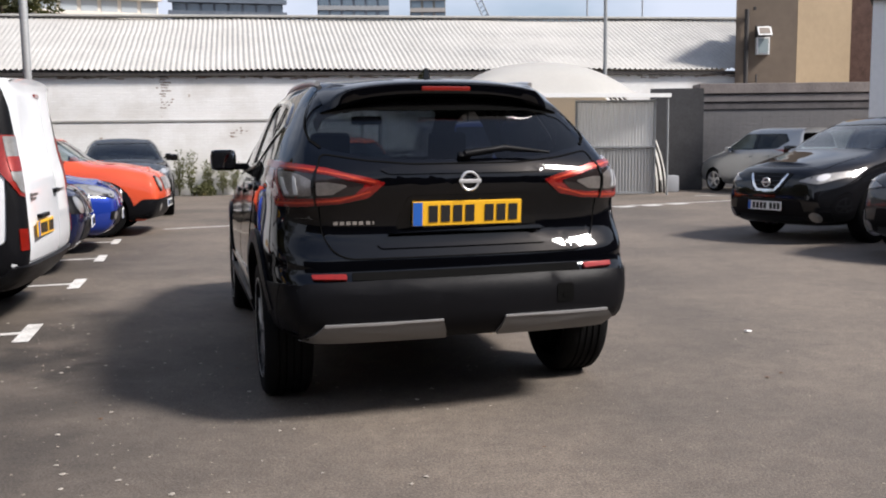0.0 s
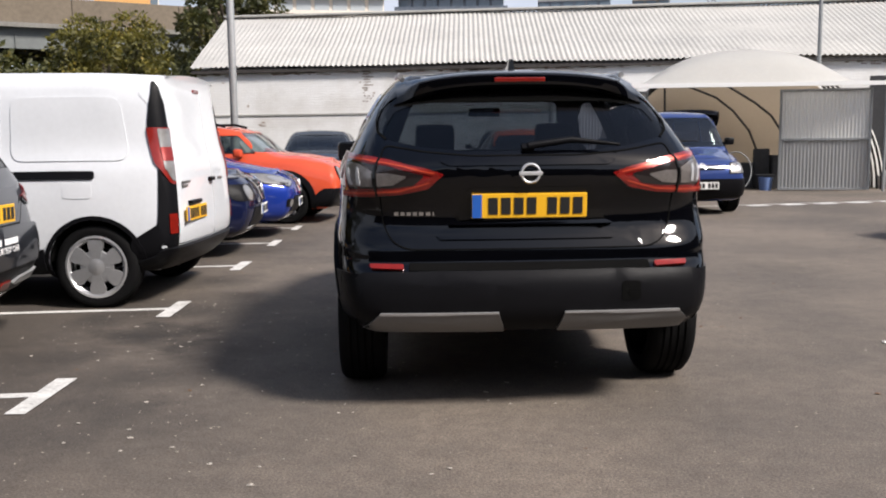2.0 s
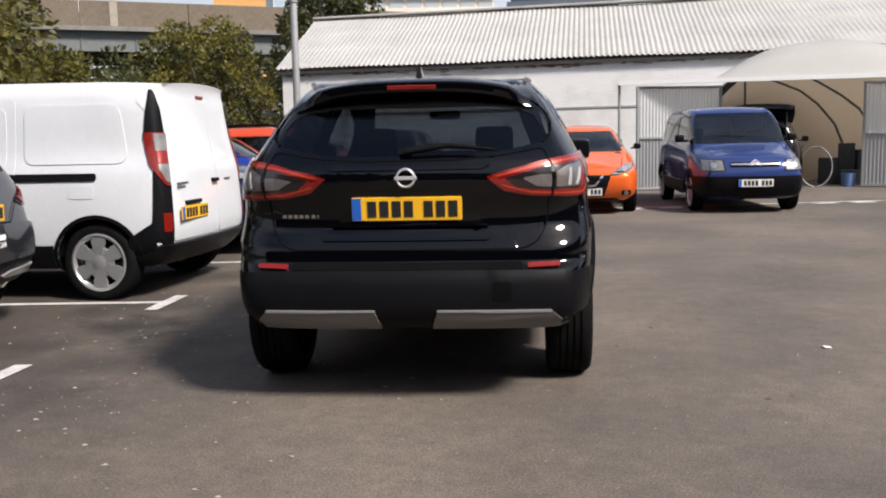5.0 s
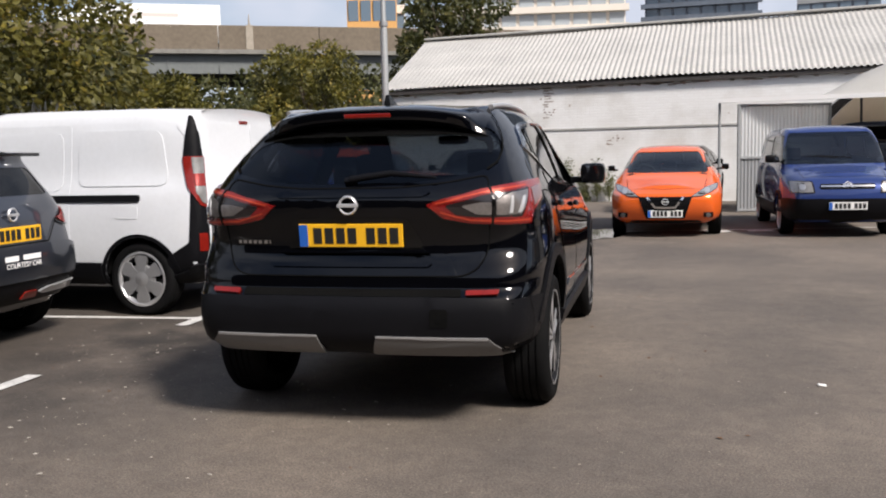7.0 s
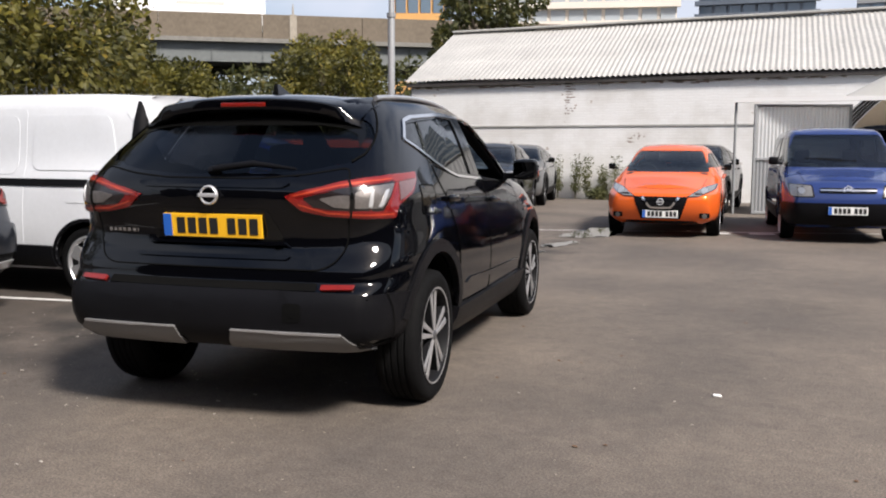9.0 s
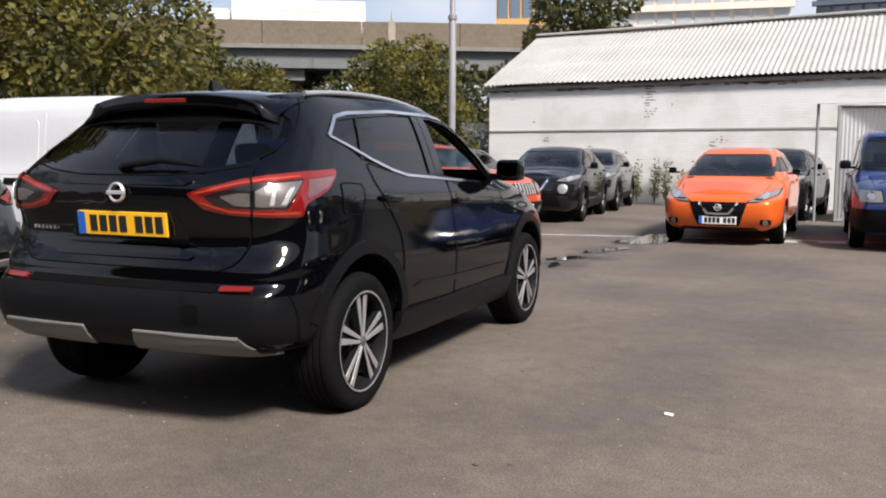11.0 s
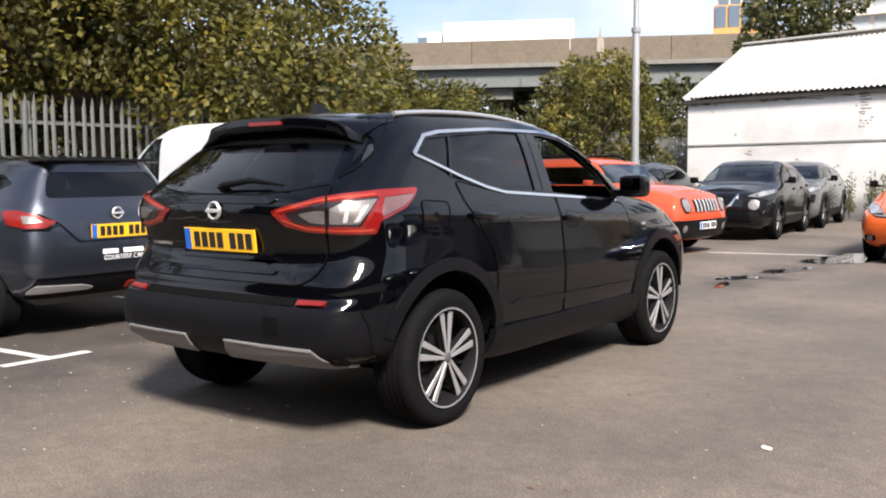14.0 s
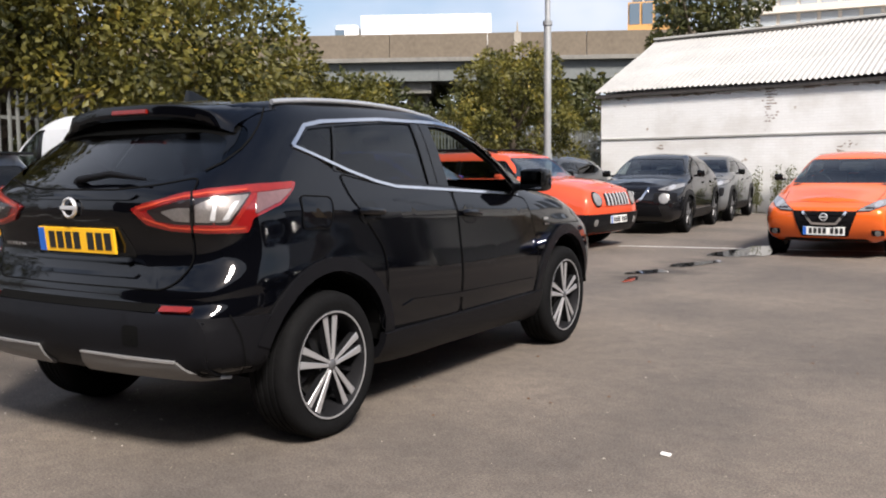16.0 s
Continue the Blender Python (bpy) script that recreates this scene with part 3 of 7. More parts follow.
part("brick_return", prism(hp([(13.71, 30.9), (14.75, 30.6), (14.75, 34.0), (13.71, 34.0)]), -0.2, 5.5), BRICK_RED, house, "strip of old red-brown brick")
part("downpipe", tube([(8.62, 26.08, 2.2), (8.62, 26.08, 4.95)], 0.065, 8), DARK_EDGE, house, "dark downpipe", smooth=60)
part("waste_pipe", tube([(8.92, 26.07, 2.6), (8.92, 26.07, 3.12), (8.94, 26.09, 3.15)], 0.025, 8), DARK_EDGE, house, smooth=60)
part("stain_vent", box(8.80, 8.87, 26.03, 26.12, 4.92, 5.02, 0.015), DARK_EDGE, house)
win = part("window", box(8.89, 9.25, 25.99, 26.12, 3.69, 4.17, 0.01), FRAME_WHITE, house, "small white casement window with its top light open")
part("pane", box(8.93, 9.21, 25.975, 25.99, 3.73, 4.13), mat("pale_pane", (0.28, 0.33, 0.34), 0.08), win)
tl = part("top_light", box(0, 0.38, -0.02, 0.02, -0.29, 0, 0.006), FRAME_WHITE, win, "open top light")
tl.matrix_basis = pose(8.88, 25.985, 4.45, -32, 0, 0)
part("top_pane", box(0.04, 0.34, -0.026, -0.021, -0.25, -0.04), mat("tan_pane", (0.22, 0.19, 0.16), 0.1), tl)
part("window_head", box(8.87, 9.27, 26.0, 26.12, 4.172, 4.48), DARK_EDGE, win)
whiteb = thing("white_building", pose(0, 0, 0), "tall plain white-painted building edge", "building", kind="structure")
part("wall", prism([(10.53, 22.6), (13.0, 21.2), (13.7, 22.4), (11.2, 23.8)], -0.2, 4.63), WHITE_PAINT, whiteb)
part("roof", prism([(10.40, 22.5), (13.0, 21.0), (13.9, 22.4), (11.2, 24.0)], 4.632, 5.3), DARK_EDGE, whiteb, "dark roof edge")

# ---- viaduct ----
VIA = pose(-48.5, 56.0, 0, 0, 0, 44.2)
via = thing("viaduct", VIA, "concrete road viaduct on steel girders and square piers", "viaduct", kind="structure")
part("deck", box(-160, 160, 0.6, 15, 9.9, 10.35), CONCRETE_GREY, via)
pan = part("parapet_panel", box(0.02, 7.98, 0.0, 0.45, 10.2, 12.1, 0.03), CONCRETE, via, "stained tan concrete parapet panel")
pan.location = (-160, 0, 0)
for k in range(-19, 20):
    o = new("parapet_panel", pan.data)
    o.parent = via
    o.location = (k * 8, 0, 0)
part("edge_beam", box(-160, 160, -0.12, 0.6, 9.86, 10.2), CONCRETE_GREY, via)
part("far_parapet", box(-160, 160, 15, 15.4, 9.9, 11.9), CONCRETE, via)
for y in (0.5, 4.0, 7.5, 11.0, 14.2):
    part("girder", box(-160, 160, y, y + 0.35, 8.35, 9.86), GIRDER, via, "grey painted steel girder")
rib = bmesh.new()
for k in range(-40, 40):
    box_into(rib, k * 4, k * 4 + 0.06, 0.38, 0.5, 8.4, 9.84)
part("stiffeners", rib, GIRDER, via)
for k in range(-4, 5):
    x = k * 32 - 6
    for y in (3.2, 11.6):
        part("pier", box(x - 0.9, x + 0.9, y, y + 1.3, -0.2, 7.4, 0.05), CONCRETE_GREY, via, "square concrete pier")
    part("crosshead", box(x - 1.3, x + 1.3, 1.2, 14.5, 7.4, 8.35, 0.05), CONCRETE_GREY, via)
PALE_CONC = mat("pale_concrete", (0.30, 0.265, 0.215), 0.9, vary=0.25, scale=1.2, bump=0.3, bscale=8)
part("post", prism([(2.15, -0.06), (2.72, -0.06), (2.60, 0.5), (2.28, 0.5)], 10.22, 12.14), PALE_CONC, via, "pale stained post in the parapet")
part("spike", tube([(2.43, 0.2, 12.14), (2.43, 0.2, 13.0)], [0.09, 0.03], 6), PALE_CONC, via)

# ---- far buildings ----
EYE0 = Vector((1.5, 1.0, 0))


def bearing(az, dist):
    a = radians(az)
    return EYE0 + Vector((-math.sin(a) * dist, math.cos(a) * dist, 0))


def apartment(name, az0, az1, dist, height, floors, wall_m, pane_m, slab_m, label, bays, base=0.0, balcony=0.0):
    p0, p1 = bearing(az0, dist), bearing(az1, dist)
    d = p1 - p0
    w = d.length
    t = thing(name, pose(p0.x, p0.y, 0, 0, 0, math.degrees(math.atan2(d.y, d.x))), label, "building", kind="structure")
    part("wall", box(0, w, 0.5, 16, 0, height), wall_m, t)
    fh = (height - base) / floors
    for k in range(floors):
        z = base + k * fh
        fl = part("floor_band", box(-balcony, w + balcony, -balcony, 0.52, z, z + fh * 0.34), slab_m, t)
        for b in range(bays):
            x = w * b / bays
            part("window", box(x + 0.12 * w / bays, x + 0.92 * w / bays, 0.3, 0.55, z + fh * 0.36, z + fh * 0.96), pane_m, t)
    return t


apartment("glass_tower", 16.5, 10.0, 230, 66, 22, TOWER_DARK, TOWER_GLASS, TOWER_DARK, "dark glass residential tower with banded balconies", 8, 0, 0.9)
apartment("second_tower", 7.9, 3.5, 240, 66, 20, TOWER_DARK, TOWER_GLASS, mat("grey_panel", (0.27, 0.28, 0.29), 0.5), "grey glass tower block", 6)
apartment("third_tower", 2.2, 0.0, 250, 62, 20, CONCRETE_GREY, TOWER_GLASS, mat("pale_panel", (0.32, 0.30, 0.28), 0.6), "slim grey tower block", 3)
apartment("cream_block", 28.5, 17.5, 150, 45, 13, CREAM, mat("pale_window", (0.33, 0.36, 0.38), 0.2), CREAM, "cream apartment block with long balcony bands", 10, 6.0, 0.5)
apartment("pale_top_block", 34.4, 31.0, 123, 30.0, 7, CREAM, TOWER_GLASS, CREAM, "cream upper floors above the orange flats", 5, 8.0)
apartment("orange_block", 34.6, 31.5, 120, 22.0, 5, ORANGE_RENDER, TOWER_GLASS, ORANGE_RENDER, "orange rendered flats behind the viaduct", 4)
apartment("cream_block", 21.5, 17.5, 140, 17.0, 5, CREAM, mat("pale_window_low", (0.30, 0.33, 0.36), 0.2), FRAME_WHITE, "low pale flats with white bands", 5)

crane = thing("lattice_mast", pose(0, 0, 0), "thin leaning lattice crane jib", "crane")
pa, pb = bearing(-2.7, 200) + Vector((0, 0, 25)), bearing(-1.3, 200) + Vector((0, 0, 36))
bmc = bmesh.new()
for dx in (0, 1.4):
    tube_into(bmc, [pa + Vector((dx, 0, 0)), pb + Vector((dx, 0, 0))], 0.16, 5)
for k in range(12):
    f0, f1 = k / 12, (k + 1) / 12
    tube_into(bmc, [pa.lerp(pb, f0), pa.lerp(pb, f1) + Vector((1.4, 0, 0))], 0.1, 4)
part("jib", bmc, TOWER_DARK, crane)
part("mast", tube([bearing(-2.7, 200), pa], 0.5, 6), TOWER_DARK, crane)

# ---- lamp posts ----
lp = thing("lamp_post", pose(-6.93, 15.47, 0), "tall grey steel lamp post standing among the parked cars", "lamp post")
part("base_section", tube([(0, 0, 0), (0, 0, 1.5)], 0.085, 16), GALV, lp, smooth=60)
part("pole", tube([(0, 0, 1.5), (0, 0, 3.85), (0, 0, 3.9), (0, 0, 8.0)], [0.068, 0.068, 0.05, 0.045], 16), GALV, lp, smooth=60)
part("collar", tube([(0, 0, 3.82), (0, 0, 3.9)], 0.085, 16), GALV, lp, smooth=60)
part("lamp_head", box(-0.1, 0.1, -0.1, 0.6, 8.0, 8.12, 0.03), GALV, lp)
for px, py, h in ((4.55, 25.55, 8.0), (9.5, 60, 12.5), (13.5, 62, 14.0)):
    fp = thing("thin_mast", pose(px, py, 0), "thin grey mast by the warehouse", "mast", "masts")
    part("pole", tube([(0, 0, 0), (0, 0, h)], [0.06, 0.045], 8), GALV, fp, smooth=60)
    if py > 50:
        part("lamp_head", box(-0.5, 0.1, -0.1, 0.1, h, h + 0.12, 0.02), GALV, fp)
# ---- palisade fence ----
FENCE_A, FENCE_B = Vector((-7.4, -2.4, 0)), Vector((-16.0, 29.5, 0))
fd = (FENCE_B - FENCE_A).normalized()
fence = thing("palisade_fence", pose(FENCE_A.x, FENCE_A.y, 0, 0, 0, math.degrees(math.atan2(fd.y, fd.x))), "weathered steel palisade fence with pointed pales behind the cars", "fence", kind="structure")
FL = (FENCE_B - FENCE_A).length
pale = bmesh.new()
sec = [(-0.034, 0.0), (-0.012, -0.022), (0.012, -0.022), (0.034, 0.0)]
lo = [pale.verts.new((x, y, 0.06)) for x, y in sec]
hi = [pale.verts.new((x, y, 2.28 if abs(x) > 0.02 else 2.36)) for x, y in sec]
tip = pale.verts.new((0, -0.012, 2.46))
for i in range(3):
    pale.faces.new((lo[i], lo[i + 1], hi[i + 1], hi[i]))
    pale.faces.new((hi[i], hi[i + 1], tip))
pale_me = bpy.data.meshes.new("pale")
pale.to_mesh(pale_me)
pale.free()
pale_me.materials.append(PALE_STEEL)
for k in range(int(FL / 0.155)):
    o = new("pale", pale_me)
    o.parent = fence
    o.location = (0.1 + k * 0.155, -0.03, 0)
    o.rotation_euler = (0, random.Random(k).uniform(-0.012, 0.012), 0)
for k in range(int(FL / 2.75) + 1):
    part("post", box(k * 2.75 - 0.05, k * 2.75 + 0.05, 0.03, 0.13, 0, 2.35, 0.006), PALE_STEEL, fence)
for z in (0.45, 2.02):
    part("rail", box(0, FL, -0.025, 0.03, z, z + 0.05), PALE_STEEL, fence)


# ---- trees and bushes ----
def leaves_mesh(name, centres, radii, count, size, material, seed, parent=None, squash=0.8, droop=0.3):
    rng = np.random.default_rng(seed)
    centres, radii = np.array(centres, float), np.array(radii, float)
    pick = rng.choice(len(centres), count, p=radii ** 2 / (radii ** 2).sum())
    d = rng.normal(size=(count, 3))
    d /= np.linalg.norm(d, axis=1)[:, None]
    rad = rng.uniform(0.45, 1.08, count) ** 0.6
    pos = centres[pick] + d * (radii[pick] * rad)[:, None] * np.array([1, 1, squash])
    ax = d + rng.normal(scale=0.7, size=(count, 3))
    ax[:, 2] -= droop
    ax /= np.linalg.norm(ax, axis=1)[:, None]
    sd = np.cross(ax, rng.normal(size=(count, 3)))
    sd /= np.linalg.norm(sd, axis=1)[:, None]
    nm = np.cross(ax, sd)
    s = size * rng.uniform(0.6, 1.25, count)[:, None]
    v = np.stack([pos, pos + ax * s * 0.5 + sd * s * 0.28 + nm * s * 0.06, pos + ax * s, pos + ax * s * 0.5 - sd * s * 0.28 + nm * s * 0.06], 1).reshape(-1, 3)
    f = np.arange(count * 4).reshape(-1, 4)
    me = bpy.data.meshes.new(name)
    me.from_pydata(v.tolist(), [], f.tolist())
    me.materials.append(material)
    ob = new(name, me)
    if parent is not None:
        ob.parent = parent
    return ob


def tree(x, y, height, spread, seed, leaf_count, leaf_size, material, label, low=0.3, clumps=34, name="tree", squash=0.75):
    rng = random.Random(seed)
    t = thing(name, pose(x, y, 0), label, "tree" if name == "tree" else "bush")
    bm = bmesh.new()
    top = Vector((rng.uniform(-0.3, 0.3), rng.uniform(-0.3, 0.3), height * 0.72))
    r0 = 0.035 * height
    tube_into(bm, [(0, 0, -0.1), (0.05, 0.02, height * 0.25), top * 0.7, top], [r0, r0 * 0.75, r0 * 0.45, r0 * 0.15], 10)
    cs, rs = [], []
    for k in range(clumps):
        a = k * 2.4 + rng.uniform(-0.4, 0.4)
        f = (k + 0.5) / clumps
        zz = height * (low + (0.93 - low) * f)
        rr = spread * math.sqrt(max(0.05, 1 - ((f - 0.38) / 0.68) ** 2)) * rng.uniform(0.45, 1.0)
        c = Vector((rr * math.cos(a), rr * math.sin(a), zz))
        cs.append(tuple(c))
        rs.append(spread * rng.uniform(0.17, 0.34))
        if k % 2 == 0:
            st = Vector((0, 0, 1)) * max(height * 0.18, zz * 0.6)
            mid = st.lerp(c, 0.55) + Vector((rng.uniform(-0.2, 0.2), rng.uniform(-0.2, 0.2), 0.15))
            tube_into(bm, [st, mid, c], [r0 * 0.4, r0 * 0.22, r0 * 0.07], 6)
    part("trunk", bm, BARK, t, smooth=60)
    tagged(leaves_mesh("crown", cs, rs, leaf_count, leaf_size, material, seed, t, squash), "")
    return t


YELLOWING = "broad tree with yellowing autumn leaves leaning over the fence"
tree(-12.2, 7.4, 9.6, 4.4, 11, 78000, 0.145, LEAF, YELLOWING, 0.25, 74)
tree(-11.3, 0.4, 8.6, 3.8, 13, 13000, 0.175, LEAF_DARK, "broad dark green tree with thin foliage behind the fence", 0.28, 30)
tree(-12.9, 12.7, 3.9, 2.2, 12, 22000, 0.12, LEAF, "rounded yellow-green bush behind the fence", 0.12, 34, "bush")
tree(-13.6, 15.8, 3.2, 1.9, 14, 17000, 0.12, LEAF, "rounded yellow-green bush behind the fence", 0.1, 30, "bush")
tree(-12.9, 20.9, 4.5, 2.0, 15, 26000, 0.12, LEAF, "tall rounded bush with yellow-green leaves beside the warehouse", 0.1, 40, "bush")
tree(-17.5, 13.0, 3.8, 2.8, 18, 6000, 0.22, LEAF_DARK, "dark green bush behind the fence", 0.08, 30, "bush")
tree(-16.5, 7.0, 5.4, 3.2, 19, 6000, 0.22, LEAF_DARK, "dark green bush behind the fence", 0.08, 30, "bush")
tree(-16.0, 1.0, 5.6, 3.4, 20, 5000, 0.22, LEAF_DARK, "dark green bush behind the fence", 0.08, 30, "bush")
tree(-18.5, 19.5, 3.4, 2.6, 16, 6000, 0.2, LEAF_DARK, "dark green bush behind the fence", 0.08, 30, "bush")
tree(-21.5, 27.0, 3.6, 2.8, 21, 6000, 0.2, LEAF_DARK, "dark green bush behind the fence", 0.08, 30, "bush")
tree(-19.4, 41.0, 10.6, 3.1, 17, 10000, 0.30, LEAF_DARK, "dark green tree between the warehouse and the viaduct", 0.3, 44)

# added scrub, a dark backdrop that closes the gap under the viaduct
for k, (az, dist, h) in enumerate(((24, 66, 8), (29, 62, 7), (34, 70, 8), (38, 78, 9), (42, 66, 7), (46, 82, 9), (50, 70, 8), (55, 74, 8), (60, 66, 8), (66, 60, 7), (73, 58, 7))):
    p = bearing(az, dist)
    tree(p.x, p.y, h, 5.0, 100 + k, 3500, 0.55, LEAF_DARK, "dark green scrub added as a dark backdrop under the viaduct", 0.03, 34, "bush", 0.9)

# ---- unseen plain buildings, added behind and beside the camera to darken reflections ----
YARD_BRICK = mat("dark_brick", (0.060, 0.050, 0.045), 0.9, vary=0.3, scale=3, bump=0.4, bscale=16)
closing = thing("unseen_back_block", pose(0, 0, 0), "unseen plain brick block behind the camera, added to darken reflections", "building", kind="structure")
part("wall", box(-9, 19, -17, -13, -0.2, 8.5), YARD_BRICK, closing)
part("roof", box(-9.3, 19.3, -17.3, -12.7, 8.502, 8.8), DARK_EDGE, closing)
closing = thing("unseen_side_block", pose(0, 0, 0), "unseen plain brick block right of the camera, added to darken reflections", "building", kind="structure")
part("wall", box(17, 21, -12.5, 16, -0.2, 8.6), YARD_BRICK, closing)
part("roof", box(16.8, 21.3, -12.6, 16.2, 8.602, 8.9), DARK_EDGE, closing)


# ---- car materials ----
def paint(name, color, metal=0.0, rough=0.35):
    return mat(name, color, rough, metal, 1.0, vary=0.04, scale=3, spec=0.0)


TYRE = mat("tyre_rubber", (0.0062, 0.0062, 0.0065), 0.75, vary=0.3, scale=12, bump=0.3, bscale=70, spec=0.06)
PLASTIC = mat("black_plastic", (0.0055, 0.0055, 0.0066), 0.40, vary=0.15, scale=9, bump=0.15, bscale=240, spec=0.09)
GLOSS_BLACK = mat("gloss_black", (0.004, 0.004, 0.004), 0.08, spec=0.35)
BADGE_SILVER = mat("bright_badge_silver", (0.62, 0.62, 0.63), 0.32, 0.55)
CHROME = mat("chrome", (0.75, 0.75, 0.76), 0.12, 1.0)
MIRROR = mat("mirror_glass", (0.45, 0.46, 0.47), 0.03, 1.0)
SATIN = mat("satin_silver_trim", (0.16, 0.157, 0.153), 0.42, 0.5, vary=0.06, scale=6)
ALLOY = mat("alloy", (0.50, 0.50, 0.51), 0.3, 0.7)
ALLOY_DARK = mat("dark_alloy", (0.010, 0.010, 0.011), 0.5, 0.0, spec=0.08)
SATIN_DARK = mat("grey_alloy", (0.12, 0.12, 0.125), 0.4, 0.5)
HUB_SILVER = mat("hub_cap_silver", (0.44, 0.44, 0.45), 0.34, 0.7, vary=0.12, scale=14)
CABIN = mat("dark_cabin_trim", (0.014, 0.014, 0.015), 0.8, vary=0.2, scale=10)
SEAT = mat("seat_cloth", (0.022, 0.022, 0.024), 0.9, vary=0.2, scale=20)
WELL = mat("wheel_well", (0.0045, 0.0045, 0.0045), 0.95, vary=0.2, scale=6, spec=0.03)
LAMP_RED = mat("red_lamp_lens", (0.22, 0.011, 0.006), 0.28, 0.3, coat=0.7, vary=0.3, scale=22)
LAMP_TAIL = mat("faceted_clear_lens", (0.23, 0.21, 0.20), 0.36, 0.7, coat=0.8, vary=0.35, scale=18)
LAMP_GUIDE = mat("bright_red_light_guide", (0.50, 0.060, 0.025), 0.3, 0.3, coat=0.5)
LAMP_RED_DARK = mat("deep_red_lens", (0.16, 0.006, 0.006), 0.1, coat=1.0)
LAMP_CLEAR = mat("clear_lamp_lens", (0.20, 0.195, 0.19), 0.3, 0.25, coat=1.0, vary=0.35, scale=14)
LAMP_SMOKE = mat("smoked_lens", (0.014, 0.010, 0.010), 0.2, 0.1, coat=0.6)
PLATE_YELLOW = mat("yellow_plate", (0.78, 0.42, 0.012), 0.45)
PLATE_WHITE = mat("white_plate", (0.72, 0.72, 0.70), 0.45)
PLATE_BLUE = mat("blue_band", (0.015, 0.10, 0.42), 0.45)
INK = mat("plate_ink", (0.01, 0.01, 0.01), 0.5)
GLASS = glass_mat("car_glass", (0.55, 0.61, 0.60))
PRIVACY = glass_mat("tinted_glass", (0.06, 0.065, 0.07))
REAR_TINT = glass_mat("rear_tinted_glass", (0.095, 0.105, 0.125), 0.0, 0.036)
SCREEN = glass_mat("windscreen_glass", (0.60, 0.68, 0.68), 0.0, 0.11)
WHITE_INK = mat("white_lettering", (0.8, 0.8, 0.8), 0.5)


# ---- car building ----
def shell(levels, stations, crown=0.03, rear_bulge=0.04, front_bulge=0.06, sub=2, K=3):
    """A rounded closed body from level lines, bottom to top; a level is a list of (y, z, half width) from tail to nose."""
    M, N = len(levels) - 1, len(stations) - 1

    def at(i, j, k):
        lv = levels[j]
        ys = [p[0] for p in lv]
        y = ys[0] + stations[i] * (ys[-1] - ys[0])
        z, w = np.interp(y, ys, [p[1] for p in lv]), np.interp(y, ys, [p[2] for p in lv])
        u = k / K
        bow = 1 - u * u
        if i == 0:
            y = y + rear_bulge[j] * u * u if isinstance(rear_bulge, list) else y - rear_bulge * bow
        if i == N:
            y += front_bulge * bow
        if j == M:
            z += crown * bow
        return (u * w, y, z)

    ids, verts, faces = {}, [], []

    def vid(i, j, k):
        if (i, j, k) not in ids:
            ids[(i, j, k)] = len(verts)
            verts.append(at(i, j, k))
        return ids[(i, j, k)]

    for i in range(N):
        for j in range(M):
            faces.append([vid(i, j, K), vid(i + 1, j, K), vid(i + 1, j + 1, K), vid(i, j + 1, K)])
            faces.append([vid(i, j + 1, -K), vid(i + 1, j + 1, -K), vid(i + 1, j, -K), vid(i, j, -K)])
        for k in range(-K, K):
            faces.append([vid(i, M, k), vid(i, M, k + 1), vid(i + 1, M, k + 1), vid(i + 1, M, k)][::-1])
            faces.append([vid(i, 0, k), vid(i, 0, k + 1), vid(i + 1, 0, k + 1), vid(i + 1, 0, k)])
    for j in range(M):
        for k in range(-K, K):
            faces.append([vid(0, j, k), vid(0, j, k + 1), vid(0, j + 1, k + 1), vid(0, j + 1, k)])
            faces.append([vid(N, j, k), vid(N, j, k + 1), vid(N, j + 1, k + 1), vid(N, j + 1, k)][::-1])
    me = bpy.data.meshes.new("cage")
    me.from_pydata(verts, [], faces)
    ob = new("cage", me)
    md = ob.modifiers.new("round", "SUBSURF")
    md.levels = md.render_levels = sub
    bpy.context.view_layer.update()
    ev = ob.evaluated_get(bpy.context.evaluated_depsgraph_get())
    bm = bmesh.new()
    bm.from_mesh(ev.to_mesh())
    ev.to_mesh_clear()
    bpy.data.objects.remove(ob)
    bpy.data.meshes.remove(me)
    bmesh.ops.recalc_face_normals(bm, faces=bm.faces)
    return bm


def inside(p, poly):
    x, y = p
    r = False
    for (x0, y0), (x1, y1) in zip(poly, poly[1:] + poly[:1]):
        if (y0 > y) != (y1 > y) and x < (x1 - x0) * (y - y0) / (y1 - y0) + x0:
            r = not r
    return r


def rounded(poly, r=0.03, n=3):
    """Rounds the corners of an outline."""
    out = []
    m = len(poly)
    for i in range(m):
        p, a, b = Vector(poly[i]), Vector(poly[i - 1]), Vector(poly[(i + 1) % m])
        da, db = a - p, b - p
        ra, rb = min(r, da.length * 0.45), min(r, db.length * 0.45)
        pa, pb = p + da.normalized() * ra, p + db.normalized() * rb
        for k in range(n + 1):
            f = k / n
            out.append(tuple(pa * (1 - f) ** 2 + p * 2 * f * (1 - f) + pb * f * f))
    return out


def circle(cy, cz, r, n=28):
    return [(cy + r * math.cos(2 * math.pi * k / n), cz + r * math.sin(2 * math.pi * k / n)) for k in range(n)]


